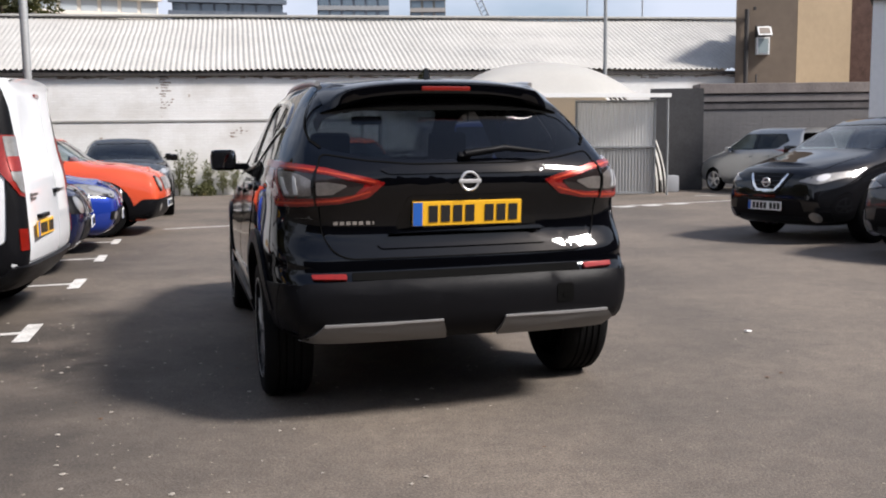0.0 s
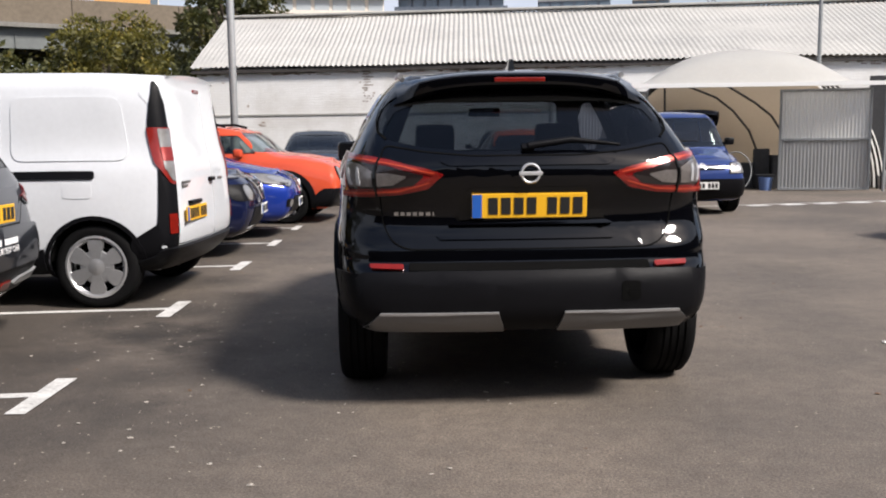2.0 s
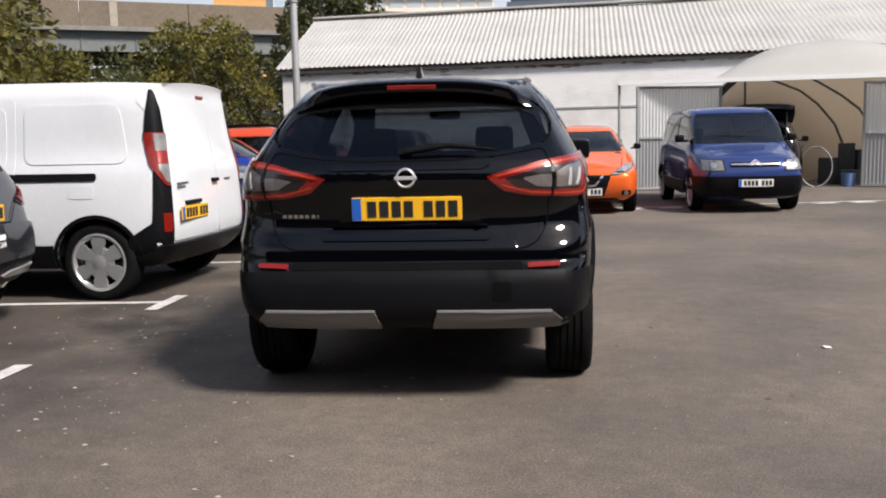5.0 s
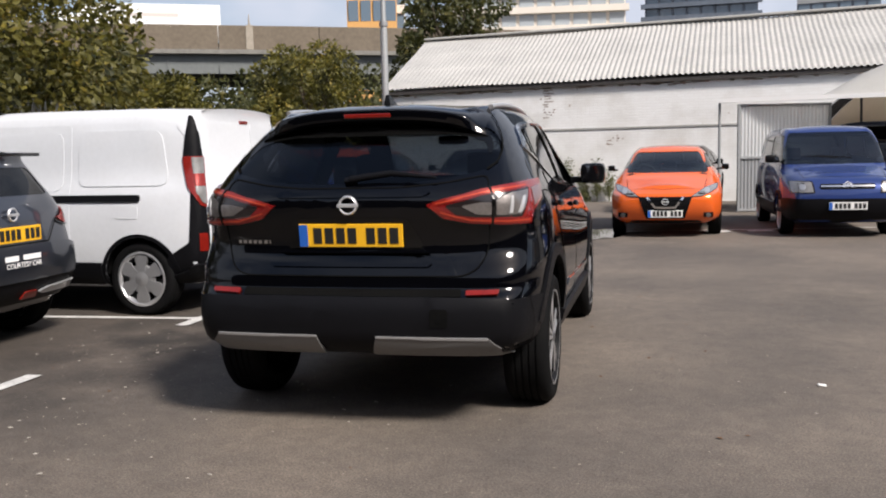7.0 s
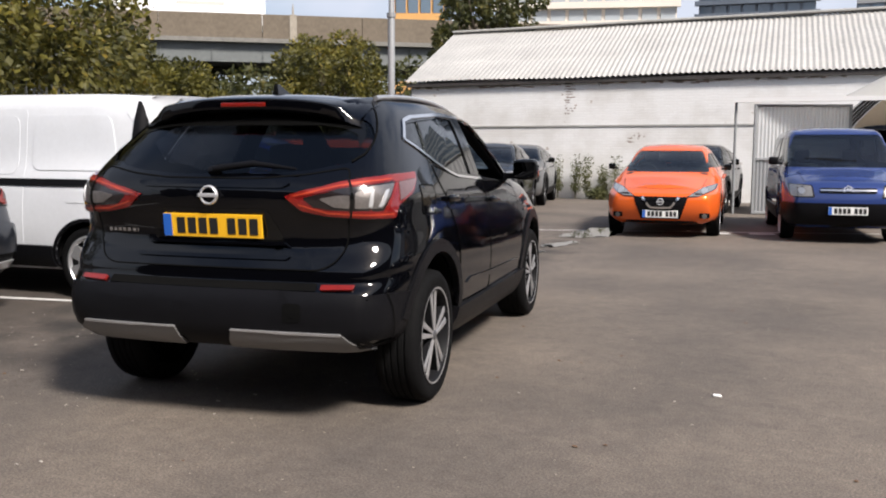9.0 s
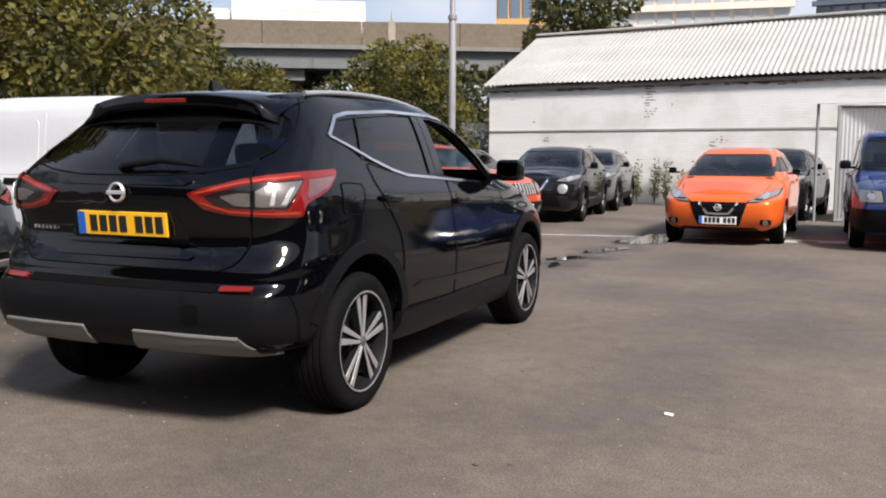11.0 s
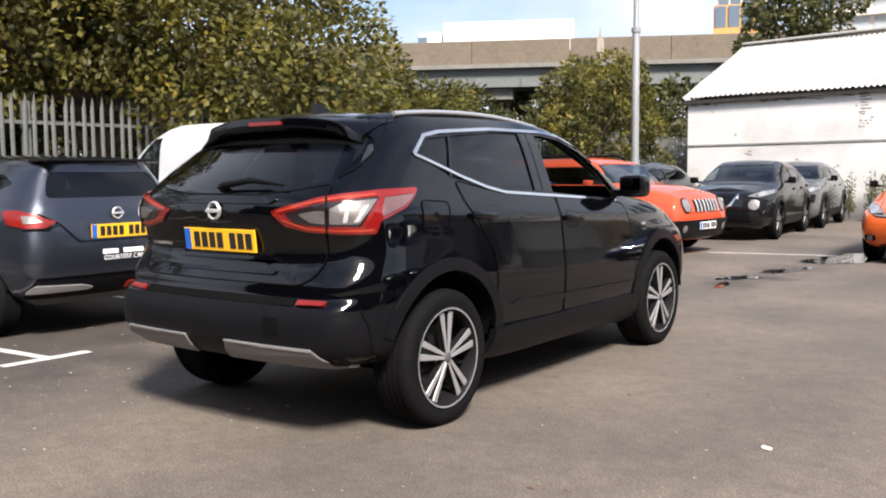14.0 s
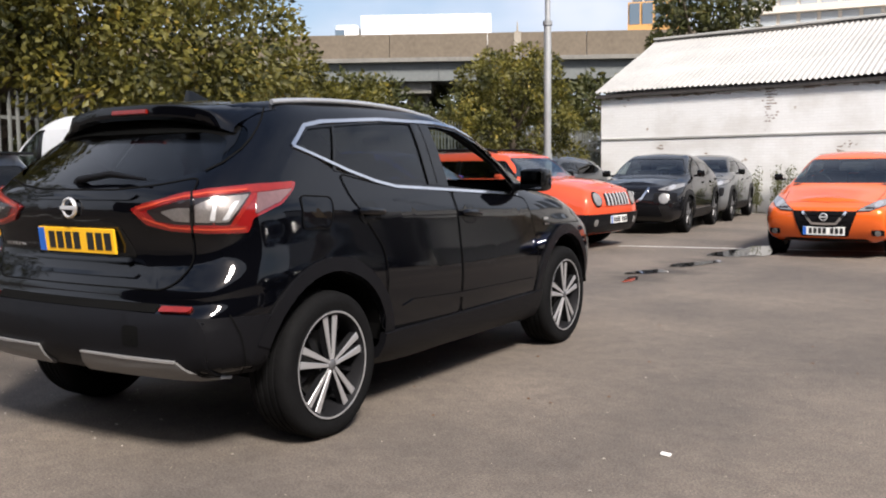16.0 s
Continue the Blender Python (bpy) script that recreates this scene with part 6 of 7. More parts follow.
# ---- the other parked vehicles ----
def levels_for(c):
    yr, yf, hw, wb = -c["ro"], c["wb"] + c["fo"], c["W"] / 2, c["wb"]
    b, H, ws, wt, rr, bz, nz = c["belt"], c["H"], c["ws"], c["wt"], c["rr"], c["bz"], c["nz"]
    tb = c.get("tb", 0.06)
    rw = c.get("roofw", 0.70)
    dr = c.get("drop", 0.0)
    tt = c.get("tailw", 0.83)
    lv = [
        [(yr + 0.20, 0.26, hw * 0.70), (0.3, 0.22, hw * 0.78), (wb - 0.3, 0.20, hw * 0.78), (yf - 0.22, 0.22, hw * 0.70)],
        [(yr + 0.08, 0.36, hw * tt), (yr + 0.35, 0.30, hw * 0.94), (0.3, 0.27, hw * 0.965), (wb - 0.3, 0.25, hw * 0.965), (yf - 0.40, 0.26, hw * 0.97), (yf - 0.08, 0.27, hw * 0.82)],
        [(yr, 0.50, hw * (tt + 0.02)), (yr + 0.25, 0.50, hw * 0.97), (0, 0.50, hw), (wb, 0.50, hw), (yf - 0.38, 0.50, hw * 0.98), (yf, 0.46, hw * 0.82)],
        [(yr, 0.68, hw * tt), (yr + 0.25, 0.70, hw * 0.975), (0, 0.70, hw), (wb, 0.68, hw), (yf - 0.4, 0.64, hw * 0.97), (yf, 0.60, hw * 0.80)],
        [(yr + tb * 0.6, 0.5 * (0.7 + b), hw * (tt - 0.02)), (yr + 0.3, 0.5 * (0.72 + b), hw * 0.965), (0, 0.5 * (0.72 + b), hw * 0.99), (wb, 0.5 * (0.68 + nz), hw * 0.985), (yf - 0.4, 0.5 * (0.66 + nz), hw * 0.95), (yf - 0.03, 0.5 * (0.62 + nz), hw * 0.77)],
        [(yr + tb, b, hw * (tt - 0.05)), (yr + 0.3, b, hw * 0.94), (0.2, b, hw * 0.96), (ws - 0.3, b - 0.04, hw * 0.96), (wb + 0.2, nz + 0.02, hw * 0.93), (yf - 0.10, nz - 0.04, hw * 0.66)],
        [(yr + tb + 0.04, b + 0.10, hw * (tt - 0.08)), (yr + 0.4, b + 0.11, hw * 0.87), (0.3, b + 0.11, hw * 0.90), (ws - 0.25, bz, hw * 0.91), (wb + 0.2, nz + 0.06, hw * 0.85), (yf - 0.18, nz, hw * 0.60)],
        [(rr, H - 0.10 - dr, hw * (rw - 0.06)), (rr + 0.35, H - 0.07 - dr * 0.6, hw * (rw + 0.03)), (wt - 0.4, H - 0.06, hw * (rw + 0.05)), (wt, H - 0.10, hw * (rw + 0.04)), (0.5 * (ws + wt), 0.5 * (H + bz), hw * (rw + 0.07)), (ws, bz + 0.02, hw * 0.80), (wb + 0.2, nz + 0.09, hw * 0.76), (yf - 0.24, nz + 0.02, hw * 0.55)],
        [(rr - 0.03, H - 0.04 - dr, hw * (rw - 0.16)), (rr + 0.4, H - 0.015 - dr * 0.55, hw * (rw - 0.10)), (wt - 0.4, H, hw * (rw - 0.10)), (wt, H - 0.05, hw * (rw - 0.12)), (0.5 * (ws + wt), 0.5 * (H + bz) + 0.02, hw * (rw - 0.05)), (ws, bz + 0.04, hw * 0.66), (wb + 0.2, nz + 0.11, hw * 0.62), (yf - 0.28, nz + 0.04, hw * 0.46)],
    ]
    return [row[:-1] + [(row[-1][0], row[-1][1], row[-1][2] * (1 + c.get("nw", 0.0)))] for row in lv]


def simple_car(name, m, label, category, paint_m, c, solid_rear=False, glass_rear=None):
    hw, H, b, ws, wt, rr, bz = c["W"] / 2, c["H"], c["belt"], c["ws"], c["wt"], c["rr"], c["bz"]
    zt, zb = H - 0.135, b + 0.085
    bp = c.get("bpillar", 0.5 * (rr + 0.25 + ws - 0.2))
    fwd = lambda z: ws - 0.16 + (wt + 0.06 - ws + 0.16) * (z - zb) / (zt - zb) - 0.02
    fwin = [(bp + 0.05, zb), (bp + 0.05, zt), (fwd(zt), zt), (fwd(0.5 * (zt + zb)), 0.5 * (zt + zb)), (fwd(zb), zb)]
    wins = [(rounded(fwin, 0.03), GLASS)]
    dark = glass_rear or PRIVACY
    if not solid_rear:
        rk = c.get("rk", 0.22)
        rwin = [(rr + rk, zb + c.get("kick", 0.10)), (rr + rk + 0.16, zt - 0.01 - 0.6 * c.get("drop", 0.0)), (bp - 0.05, zt), (bp - 0.05, zb), (rr + rk + 0.3, zb + 0.02)]
        wins.append((rounded(rwin, 0.03), dark))
    w1 = hw * c.get("roofw", 0.70)
    screens = [(rounded([(-w1 * 1.16, bz + 0.085), (-w1 * 0.90, H - 0.095), (w1 * 0.90, H - 0.095), (w1 * 1.16, bz + 0.085)], 0.05), "front", SCREEN, (wt - 0.3, ws + 0.3))]
    if not solid_rear:
        screens.append((rounded([(-w1 * 0.98, b + 0.13), (-w1 * 0.82, H - 0.13 - c.get("drop", 0.0)), (w1 * 0.82, H - 0.13 - c.get("drop", 0.0)), (w1 * 0.98, b + 0.13)], 0.06), "rear", dark, (-c["ro"] - 0.2, rr + 0.35)))
    car, tr = base_car(name, m, label, category, levels_for(c), ST, paint_m, wins, screens, (0.0, c["wb"]), c["r"], 0.20, c.get("style", "five"), hw - 0.02, c["r"] * 1.13,
                       mirror=(ws - 0.42, b + 0.09, hw + 0.05), mirror_size=c.get("ms", 0.78), arch_m=c.get("mirror_m", paint_m), seats=True)
    d0, d1 = bp, ws - 0.02
    for s in (1, -1):
        part("door", panel(tr, rounded([(d0, 0.36), (d1, 0.36), (d1 + 0.02, 0.7), (d1 - 0.06, b), (d0, b + 0.04)], 0.05), "side", s, 0.004, 0.006), paint_m, car, smooth=40)
        part("door_handle", panel(tr, rounded([(d0 + 0.06, b - 0.10), (d0 + 0.26, b - 0.105), (d0 + 0.26, b - 0.065), (d0 + 0.06, b - 0.06)], 0.015), "side", s, 0.03, 0.02), paint_m, car, smooth=40)
        if not solid_rear:
            e0 = max(c["r"] * 1.2, rr + 0.75)
            part("rear_door", panel(tr, rounded([(e0, 0.36), (d0 - 0.02, 0.36), (d0 - 0.02, b + 0.04), (e0 - 0.2, b + 0.05), (e0 - 0.05, 0.72)], 0.05), "side", s, 0.004, 0.006), paint_m, car, smooth=40)
            part("door_handle", panel(tr, rounded([(e0 - 0.05, b - 0.09), (e0 + 0.15, b - 0.095), (e0 + 0.15, b - 0.055), (e0 - 0.05, b - 0.05)], 0.015), "side", s, 0.03, 0.02), paint_m, car, smooth=40)
        part("window_surround", panel(tr, strip_poly([(bp - 0.0, zb), (bp - 0.0, zt)], 0.10), "side", s, 0.002, 0.004), GLOSS_BLACK, car)
    return car, tr


def shrunk(poly, k):
    cx, cz = sum(p[0] for p in poly) / len(poly), sum(p[1] for p in poly) / len(poly)
    return [(cx + (x - cx) * k, cz + (z - cz) * k) for x, z in poly]


def front_face(car, tr, c, lamp, lamp_m=None, grille=None, low=None, plate_z=0.44, badge_z=None, badge_r=0.05, vee=None, fog=None):
    """Headlamps with a dark surround, lens and reflector; grille with slats, lower intake, plate, badge and fog lamps."""
    for s in (1, -1):
        outline = [(x * s, z) for x, z in lamp]
        hl = part("headlamp", panel(tr, rounded(outline, 0.02), "front", 1, 0.010, 0.03), LAMP_SMOKE, car, "clear headlamp in a dark surround", smooth=40)
        part("lamp_lens", panel(tr, rounded(shrunk(outline, 0.86), 0.02), "front", 1, 0.013, 0.006), lamp_m or LAMP_CLEAR, hl, smooth=40)
        cx, cz = sum(p[0] for p in outline) / len(outline), sum(p[1] for p in outline) / len(outline)
        part("lamp_reflector", panel(tr, circle(cx, cz, 0.042, 16), "front", 1, 0.0165, 0.006), ALLOY, hl, "round bright reflector", smooth=40)
        if fog:
            fx, fz, fr = fog
            part("fog_recess", panel(tr, rounded([(fx * s - fr * 2.0, fz - fr * 0.95), (fx * s + fr * 2.0, fz - fr * 0.95), (fx * s + fr * 2.0, fz + fr * 1.1), (fx * s - fr * 2.0, fz + fr * 1.1)], fr * 0.5), "front", 1, 0.008, 0.02), PLASTIC, car, smooth=40)
            part("fog_lamp", panel(tr, circle(fx * s, fz, fr, 16), "front", 1, 0.013, 0.02), LAMP_CLEAR, car, smooth=40)
        if vee:
            part("grille_trim", panel(tr, strip_poly([(x * s, z) for x, z in vee], 0.034), "front", 1, 0.02, 0.03), CHROME, car, "chrome vee trim", smooth=40)
    if grille:
        gr = part("grille", panel(tr, rounded(grille, 0.02), "front", 1, 0.008, 0.02), PLASTIC, car, "dark grille", smooth=40)
        z0, z1 = min(p[1] for p in grille), max(p[1] for p in grille)
        half = min(abs(p[0]) for p in grille)
        for k in range(4):
            z = z0 + (z1 - z0) * (k + 0.8) / 4.6
            part("grille_slat", panel(tr, [(-half, z - 0.006), (half, z - 0.006), (half, z + 0.006), (-half, z + 0.006)], "front", 1, 0.012, 0.006, 0.1), GLOSS_BLACK, gr)
    if low:
        part("lower_grille", panel(tr, rounded(low, 0.02), "front", 1, 0.008, 0.02), PLASTIC, car, smooth=40)
    if plate_z:
        plate_on(car, pose(0, on_front(tr, 0, plate_z, 0.022), plate_z, 0, 0, 180), False)
    if badge_z:
        badge_on(car, pose(0, on_front(tr, 0, badge_z, 0.024), badge_z, 0, 0, 180), badge_r)
    part("bonnet_edge", panel(tr, strip_poly([(-c["W"] * 0.36, c["wb"] + 0.02), (-c["W"] * 0.33, c["wb"] + c["fo"] - 0.22), (0, c["wb"] + c["fo"] - 0.13)], 0.008), "top", 1, 0.003, 0, 0.08), WELL, car, "shut line of the bonnet")
    part("bonnet_edge", panel(tr, strip_poly([(c["W"] * 0.36, c["wb"] + 0.02), (c["W"] * 0.33, c["wb"] + c["fo"] - 0.22), (0, c["wb"] + c["fo"] - 0.13)], 0.008), "top", 1, 0.003, 0, 0.08), WELL, car)


def rear_face(car, tr, lamp_side, lamp_rear, plate_z, badge_z=None, plate_x=0.0, lamp_m=None):
    for s in (1, -1):
        if lamp_side:
            part("tail_lamp", panel(tr, rounded(lamp_side, 0.02), "side", s, 0.012, 0.02), lamp_m or LAMP_RED, car, "red tail lamp", smooth=40)
        if lamp_rear:
            part("tail_lamp", panel(tr, rounded([(x * s, z) for x, z in lamp_rear], 0.02), "rear", 1, 0.014, 0.02), lamp_m or LAMP_RED, car, smooth=40)
    if plate_z:
        plate_on(car, pose(plate_x, on_rear(tr, plate_x, plate_z, 0.02), plate_z))
    if badge_z:
        badge_on(car, pose(0, on_rear(tr, 0, badge_z, 0.022), badge_z), 0.05)


def dark_wrap(car, tr, z1, front=True, rear=True, hw=0.85, mat_=None):
    """Unpainted lower bumpers."""
    mat_ = mat_ or PLASTIC
    for v, on in (("front", front), ("rear", rear)):
        if on:
            part("bumper", panel(tr, rounded([(-hw, 0.30), (hw, 0.30), (hw, z1), (-hw, z1)], 0.03), v, 1, 0.014, 0.03), mat_, car, "black plastic bumper", smooth=40)


WHITE_VAN = paint("white_van_paint", (0.58, 0.595, 0.62), 0.0, 0.35)
GREY_METAL = paint("grey_metallic", (0.055, 0.062, 0.080), 0.85, 0.33)
RED_ORANGE = paint("red_orange_paint", (0.50, 0.070, 0.030))
ORANGE = paint("orange_paint", (0.68, 0.115, 0.018), 0.2, 0.3)
NAVY = paint("navy_paint", (0.007, 0.010, 0.036), 0.3)
BRIGHT_BLUE = paint("bright_blue_paint", (0.012, 0.032, 0.22), 0.3)
VAN_BLUE = paint("van_blue_paint", (0.026, 0.045, 0.15), 0.2)
NEAR_BLACK = paint("charcoal_paint", (0.006, 0.006, 0.007), 0.0)
DARK_GREY = paint("dark_grey_paint", (0.05, 0.052, 0.055), 0.5)
MID_GREY = paint("mid_grey_paint", (0.115, 0.118, 0.122), 0.5)
SILVER = paint("silver_paint", (0.33, 0.34, 0.35), 0.6, 0.32)

# white panel van
VAN = dict(ro=0.60, fo=0.80, wb=2.70, W=1.83, H=1.80, belt=1.10, bz=1.14, nz=0.96, ws=2.62, wt=1.85, rr=-0.49, tb=0.02, roofw=0.84, tailw=0.93, r=0.32, style="hubcap", bpillar=1.76, mirror_m=PLASTIC)
van, vtr = simple_car("panel_van", pose(-3.66, 6.98, 0, 0, 0, 102), "white panel van with black bumpers and silver hub caps", "van", WHITE_VAN, VAN, solid_rear=True)
clad(van, vtr, (0.0, 2.70), 0.32, (0.28, 0.46), outer=0.03)
for s in (1, -1):
    part("rear_pillar_trim", panel(vtr, rounded([(0.165, 1.71), (0.192, 1.71), (0.235, 1.55), (0.262, 1.36), (0.115, 1.36), (0.130, 1.55)], 0.01), "corner_rear", s, 0.016, 0.02, 0.02), PLASTIC, van, "black rear pillar trim", smooth=40)
    part("tail_lamp", panel(vtr, rounded([(0.105, 1.365), (0.268, 1.365), (0.255, 1.10), (0.17, 0.95), (0.115, 0.93)], 0.015), "corner_rear", s, 0.017, 0.02, 0.02), LAMP_RED, van, "tall red and white tail lamp", smooth=40)
    part("lamp_lens", panel(vtr, rounded([(0.112, 1.355), (0.205, 1.355), (0.195, 1.06), (0.155, 0.975), (0.122, 0.955)], 0.01), "corner_rear", s, 0.022, 0.004, 0.02), LAMP_CLEAR, van, "white lamp section", smooth=40)
    part("lamp_lens", panel(vtr, rounded([(0.116, 1.215), (0.202, 1.215), (0.198, 1.11), (0.118, 1.11)], 0.01), "corner_rear", s, 0.026, 0.004, 0.02), LAMP_RED, van, smooth=40)
    part("corner_trim", panel(vtr, rounded([(0.105, 0.96), (0.17, 0.945), (0.238, 1.07), (0.275, 0.64), (0.43, 0.52), (0.43, 0.32), (0.105, 0.32)], 0.015), "corner_rear", s, 0.010, 0.02), PLASTIC, van, "black plastic bumper corner", smooth=40)
    part("bumper_lamp", panel(vtr, rounded([(0.125, 0.565), (0.20, 0.565), (0.20, 0.715), (0.125, 0.715)], 0.01), "corner_rear", s, 0.016, 0.01), LAMP_RED, van, "small red bumper lamp", smooth=40)
    part("side_panel", panel(vtr, rounded([(-0.28, 1.12), (0.62, 1.12), (0.62, 1.60), (-0.20, 1.60)], 0.10, 5), "side", s, 0.007, 0.012), WHITE_VAN, van, "pressed side panel", smooth=40)
    part("side_panel", panel(vtr, rounded([(0.78, 1.08), (1.62, 1.08), (1.62, 1.58), (0.78, 1.60)], 0.10, 5), "side", s, 0.007, 0.012), WHITE_VAN, van, smooth=40)
    part("slide_rail", panel(vtr, rounded([(-0.02, 0.985), (1.2, 0.985), (1.2, 1.045), (-0.02, 1.045)], 0.02), "side", s, 0.012, 0.02), PLASTIC, van, "black sliding door rail", smooth=40)
    part("slide_door", panel(vtr, rounded([(0.70, 0.36), (1.72, 0.36), (1.72, 1.66), (0.70, 1.66)], 0.05), "side", s, 0.003, 0.005), WHITE_VAN, van, "sliding side door", smooth=40)
    part("fuel_flap", panel(vtr, rounded([(0.0, 0.84), (0.22, 0.84), (0.22, 0.95), (0.0, 0.95)], 0.03), "side", s, 0.004, 0.005), WHITE_VAN, van, smooth=40)
for x0, x1 in ((-0.745, 0.10), (0.115, 0.745)):
    part("rear_door", panel(vtr, rounded([(x0, 0.48), (x1, 0.48), (x1, 1.66), (x0, 1.66)], 0.05), "rear", 1, 0.006, 0.012), WHITE_VAN, van, "white unglazed rear door", smooth=40)
part("rear_bumper", panel(vtr, rounded([(-0.84, 0.30), (0.84, 0.30), (0.86, 0.46), (-0.86, 0.46)], 0.03), "rear", 1, 0.03, 0.04), PLASTIC, van, "black plastic bumper", smooth=40)
plate_on(van, pose(-0.42, on_rear(vtr, -0.42, 0.70, 0.022), 0.70))
part("plate_grip", box(-0.56, -0.28, on_rear(vtr, -0.42, 0.79, 0.035), on_rear(vtr, -0.42, 0.79, 0.0), 0.77, 0.80, 0.008), PLASTIC, van)
part("door_handle", box(-0.02, 0.10, on_rear(vtr, 0.04, 0.95, 0.04), on_rear(vtr, 0.04, 0.95, 0.0), 0.93, 0.965, 0.012), PLASTIC, van)
part("high_brake_lamp", box(-0.07, 0.07, on_rear(vtr, 0, 1.66, 0.012), on_rear(vtr, 0, 1.66, -0.03), 1.655, 1.685, 0.004), LAMP_RED_DARK, van)
for k, (x, w) in enumerate(((-0.66, 0.20), (-0.66, 0.14), (0.28, 0.14))):
    z = (0.945, 0.915, 0.945)[k]
    part("model_lettering", box(x, x + w, on_rear(vtr, x + w / 2, z, 0.012), on_rear(vtr, x + w / 2, z, 0.004), z - 0.010, z + 0.010), SATIN, van)

# grey hatchback, tail towards the yard
HATCH = dict(ro=0.62, fo=0.80, wb=2.525, W=1.74, H=1.435, belt=0.97, bz=0.96, nz=0.815, ws=2.34, wt=1.45, rr=-0.38, tb=0.05, roofw=0.66, r=0.32, style="five", bpillar=1.05, kick=0.16, rk=0.16, ms=0.6)
HATCH_FRONT = dict(HATCH, bz=0.90, nz=0.735, H=1.42, mirror_m=GLOSS_BLACK)
mic, mtr = simple_car("hatchback_car", pose(-3.80, 4.54, 0, 0, 0, 107), "dark grey metallic hatchback with white courtesy car lettering", "car", GREY_METAL, HATCH)
rear_face(mic, mtr, [(-0.52, 0.87), (-0.36, 0.90), (-0.28, 1.0), (-0.40, 1.01), (-0.52, 0.985)], [(0.52, 0.92), (0.62, 0.87), (0.74, 0.87), (0.74, 0.985), (0.68, 0.99), (0.60, 0.94)], 0.83, 0.97)
part("bumper_skin", panel(mtr, rounded([(-0.74, 0.50), (0.74, 0.50), (0.78, 0.60), (0.76, 0.70), (0.56, 0.745), (-0.56, 0.745), (-0.76, 0.70), (-0.78, 0.60)], 0.04), "rear", 1, 0.028, 0.04), GREY_METAL, mic, "painted bumper", smooth=50)
for s in (1, -1):
    part("lamp_lens", panel(mtr, rounded([(0.62 * s, 0.915), (0.73 * s, 0.905), (0.73 * s, 0.965), (0.67 * s, 0.965)], 0.01), "rear", 1, 0.019, 0.006), LAMP_TAIL, mic, "clear lamp section", smooth=40)
    part("lamp_gap", panel(mtr, strip_poly([(0.50 * s, 0.90), (0.60 * s, 0.862), (0.75 * s, 0.858)], 0.012), "rear", 1, 0.012, 0.01), GLOSS_BLACK, mic)
part("lower_bumper", panel(mtr, rounded([(-0.74, 0.33), (0.74, 0.33), (0.70, 0.50), (0.42, 0.53), (-0.42, 0.53), (-0.70, 0.50)], 0.04), "rear", 1, 0.016, 0.03), PLASTIC, mic, "black lower bumper insert", smooth=40)
part("bumper_strip", panel(mtr, rounded([(-0.74, 0.385), (-0.70, 0.440), (-0.34, 0.425), (-0.24, 0.400), (-0.30, 0.385)], 0.010), "rear", 1, 0.032, 0.02), ALLOY, mic, "silver strip along the lower bumper", smooth=40)
part("bumper_strip", panel(mtr, rounded([(0.74, 0.385), (0.70, 0.440), (0.34, 0.425), (0.24, 0.400), (0.30, 0.385)], 0.010), "rear", 1, 0.032, 0.02), ALLOY, mic, smooth=40)
part("fog_lamp", panel(mtr, rounded([(0.06, 0.365), (0.24, 0.365), (0.22, 0.415), (0.08, 0.415)], 0.01), "rear", 1, 0.026, 0.01), LAMP_RED, mic, "red fog lamp in the lower bumper")
MIC_GATE = [(-0.66, 0.985), (-0.50, 0.90), (-0.36, 0.755), (0.36, 0.755), (0.50, 0.90), (0.66, 0.985)]
for (x0, z0), (x1, z1) in zip(MIC_GATE, MIC_GATE[1:]):
    part("shut_line", panel(mtr, strip_poly([(x0, z0), (x1, z1)], 0.010), "rear", 1, 0.009, 0, 0.05), WELL, mic)
part("roof_skin", panel(mtr, rounded([(-0.50, -0.36), (0.50, -0.36), (0.52, 1.30), (-0.52, 1.30)], 0.08), "top", 1, 0.004, 0.008, 0.12), GLOSS_BLACK, mic, "black contrast roof", smooth=50)
mspoil = box(-0.52, 0.52, -0.50, -0.22, 1.385, 1.415, 0.012)
part("spoiler", mspoil, GLOSS_BLACK, mic, "black roof spoiler", smooth=40)
part("plate_recess", panel(mtr, rounded([(-0.36, 0.76), (0.36, 0.76), (0.32, 0.91), (-0.32, 0.91)], 0.03), "rear", 1, 0.006, 0.01), GREY_METAL, mic, smooth=40)
for k, (x, w) in enumerate(((-0.19, 0.14), (0.0, 0.19))):
    y = on_rear(mtr, x + w / 2, 0.665, 0.040)
    part("sticker_bar", box(x, x + w, y, y + 0.004, 0.648, 0.685), WHITE_INK, mic, "white lettering bar")
cu = bpy.data.curves.new("lettering", "FONT")
cu.body, cu.size, cu.align_x, cu.align_y = "COURTESY CAR", 0.052, "CENTER", "CENTER"
cu.extrude = 0.001
cu.materials.append(WHITE_INK)
tx = new("courtesy_lettering", cu)
tx.parent = mic
tx.matrix_basis = pose(0.0, on_rear(mtr, 0, 0.615, 0.042), 0.615, 90, 0, 0)
part("rear_wiper", tube([(0.02, -0.52, 1.10), (0.2, -0.50, 1.11), (0.33, -0.50, 1.105)], [0.014, 0.01, 0.005], 6), PLASTIC, mic)

# cars with their noses to the yard, beyond the van
CROSS = dict(ro=0.74, fo=0.84, wb=2.45, W=1.74, H=1.47, belt=1.00, bz=0.99, nz=0.88, ws=2.26, wt=1.50, rr=-0.34, tb=0.06, roofw=0.68, r=0.34, style="dark", bpillar=1.0, mirror_m=None, drop=0.09)
CROSS["mirror_m"] = GLOSS_BLACK
yaw_in = -72
f_in = Vector((0.951, 0.309, 0))


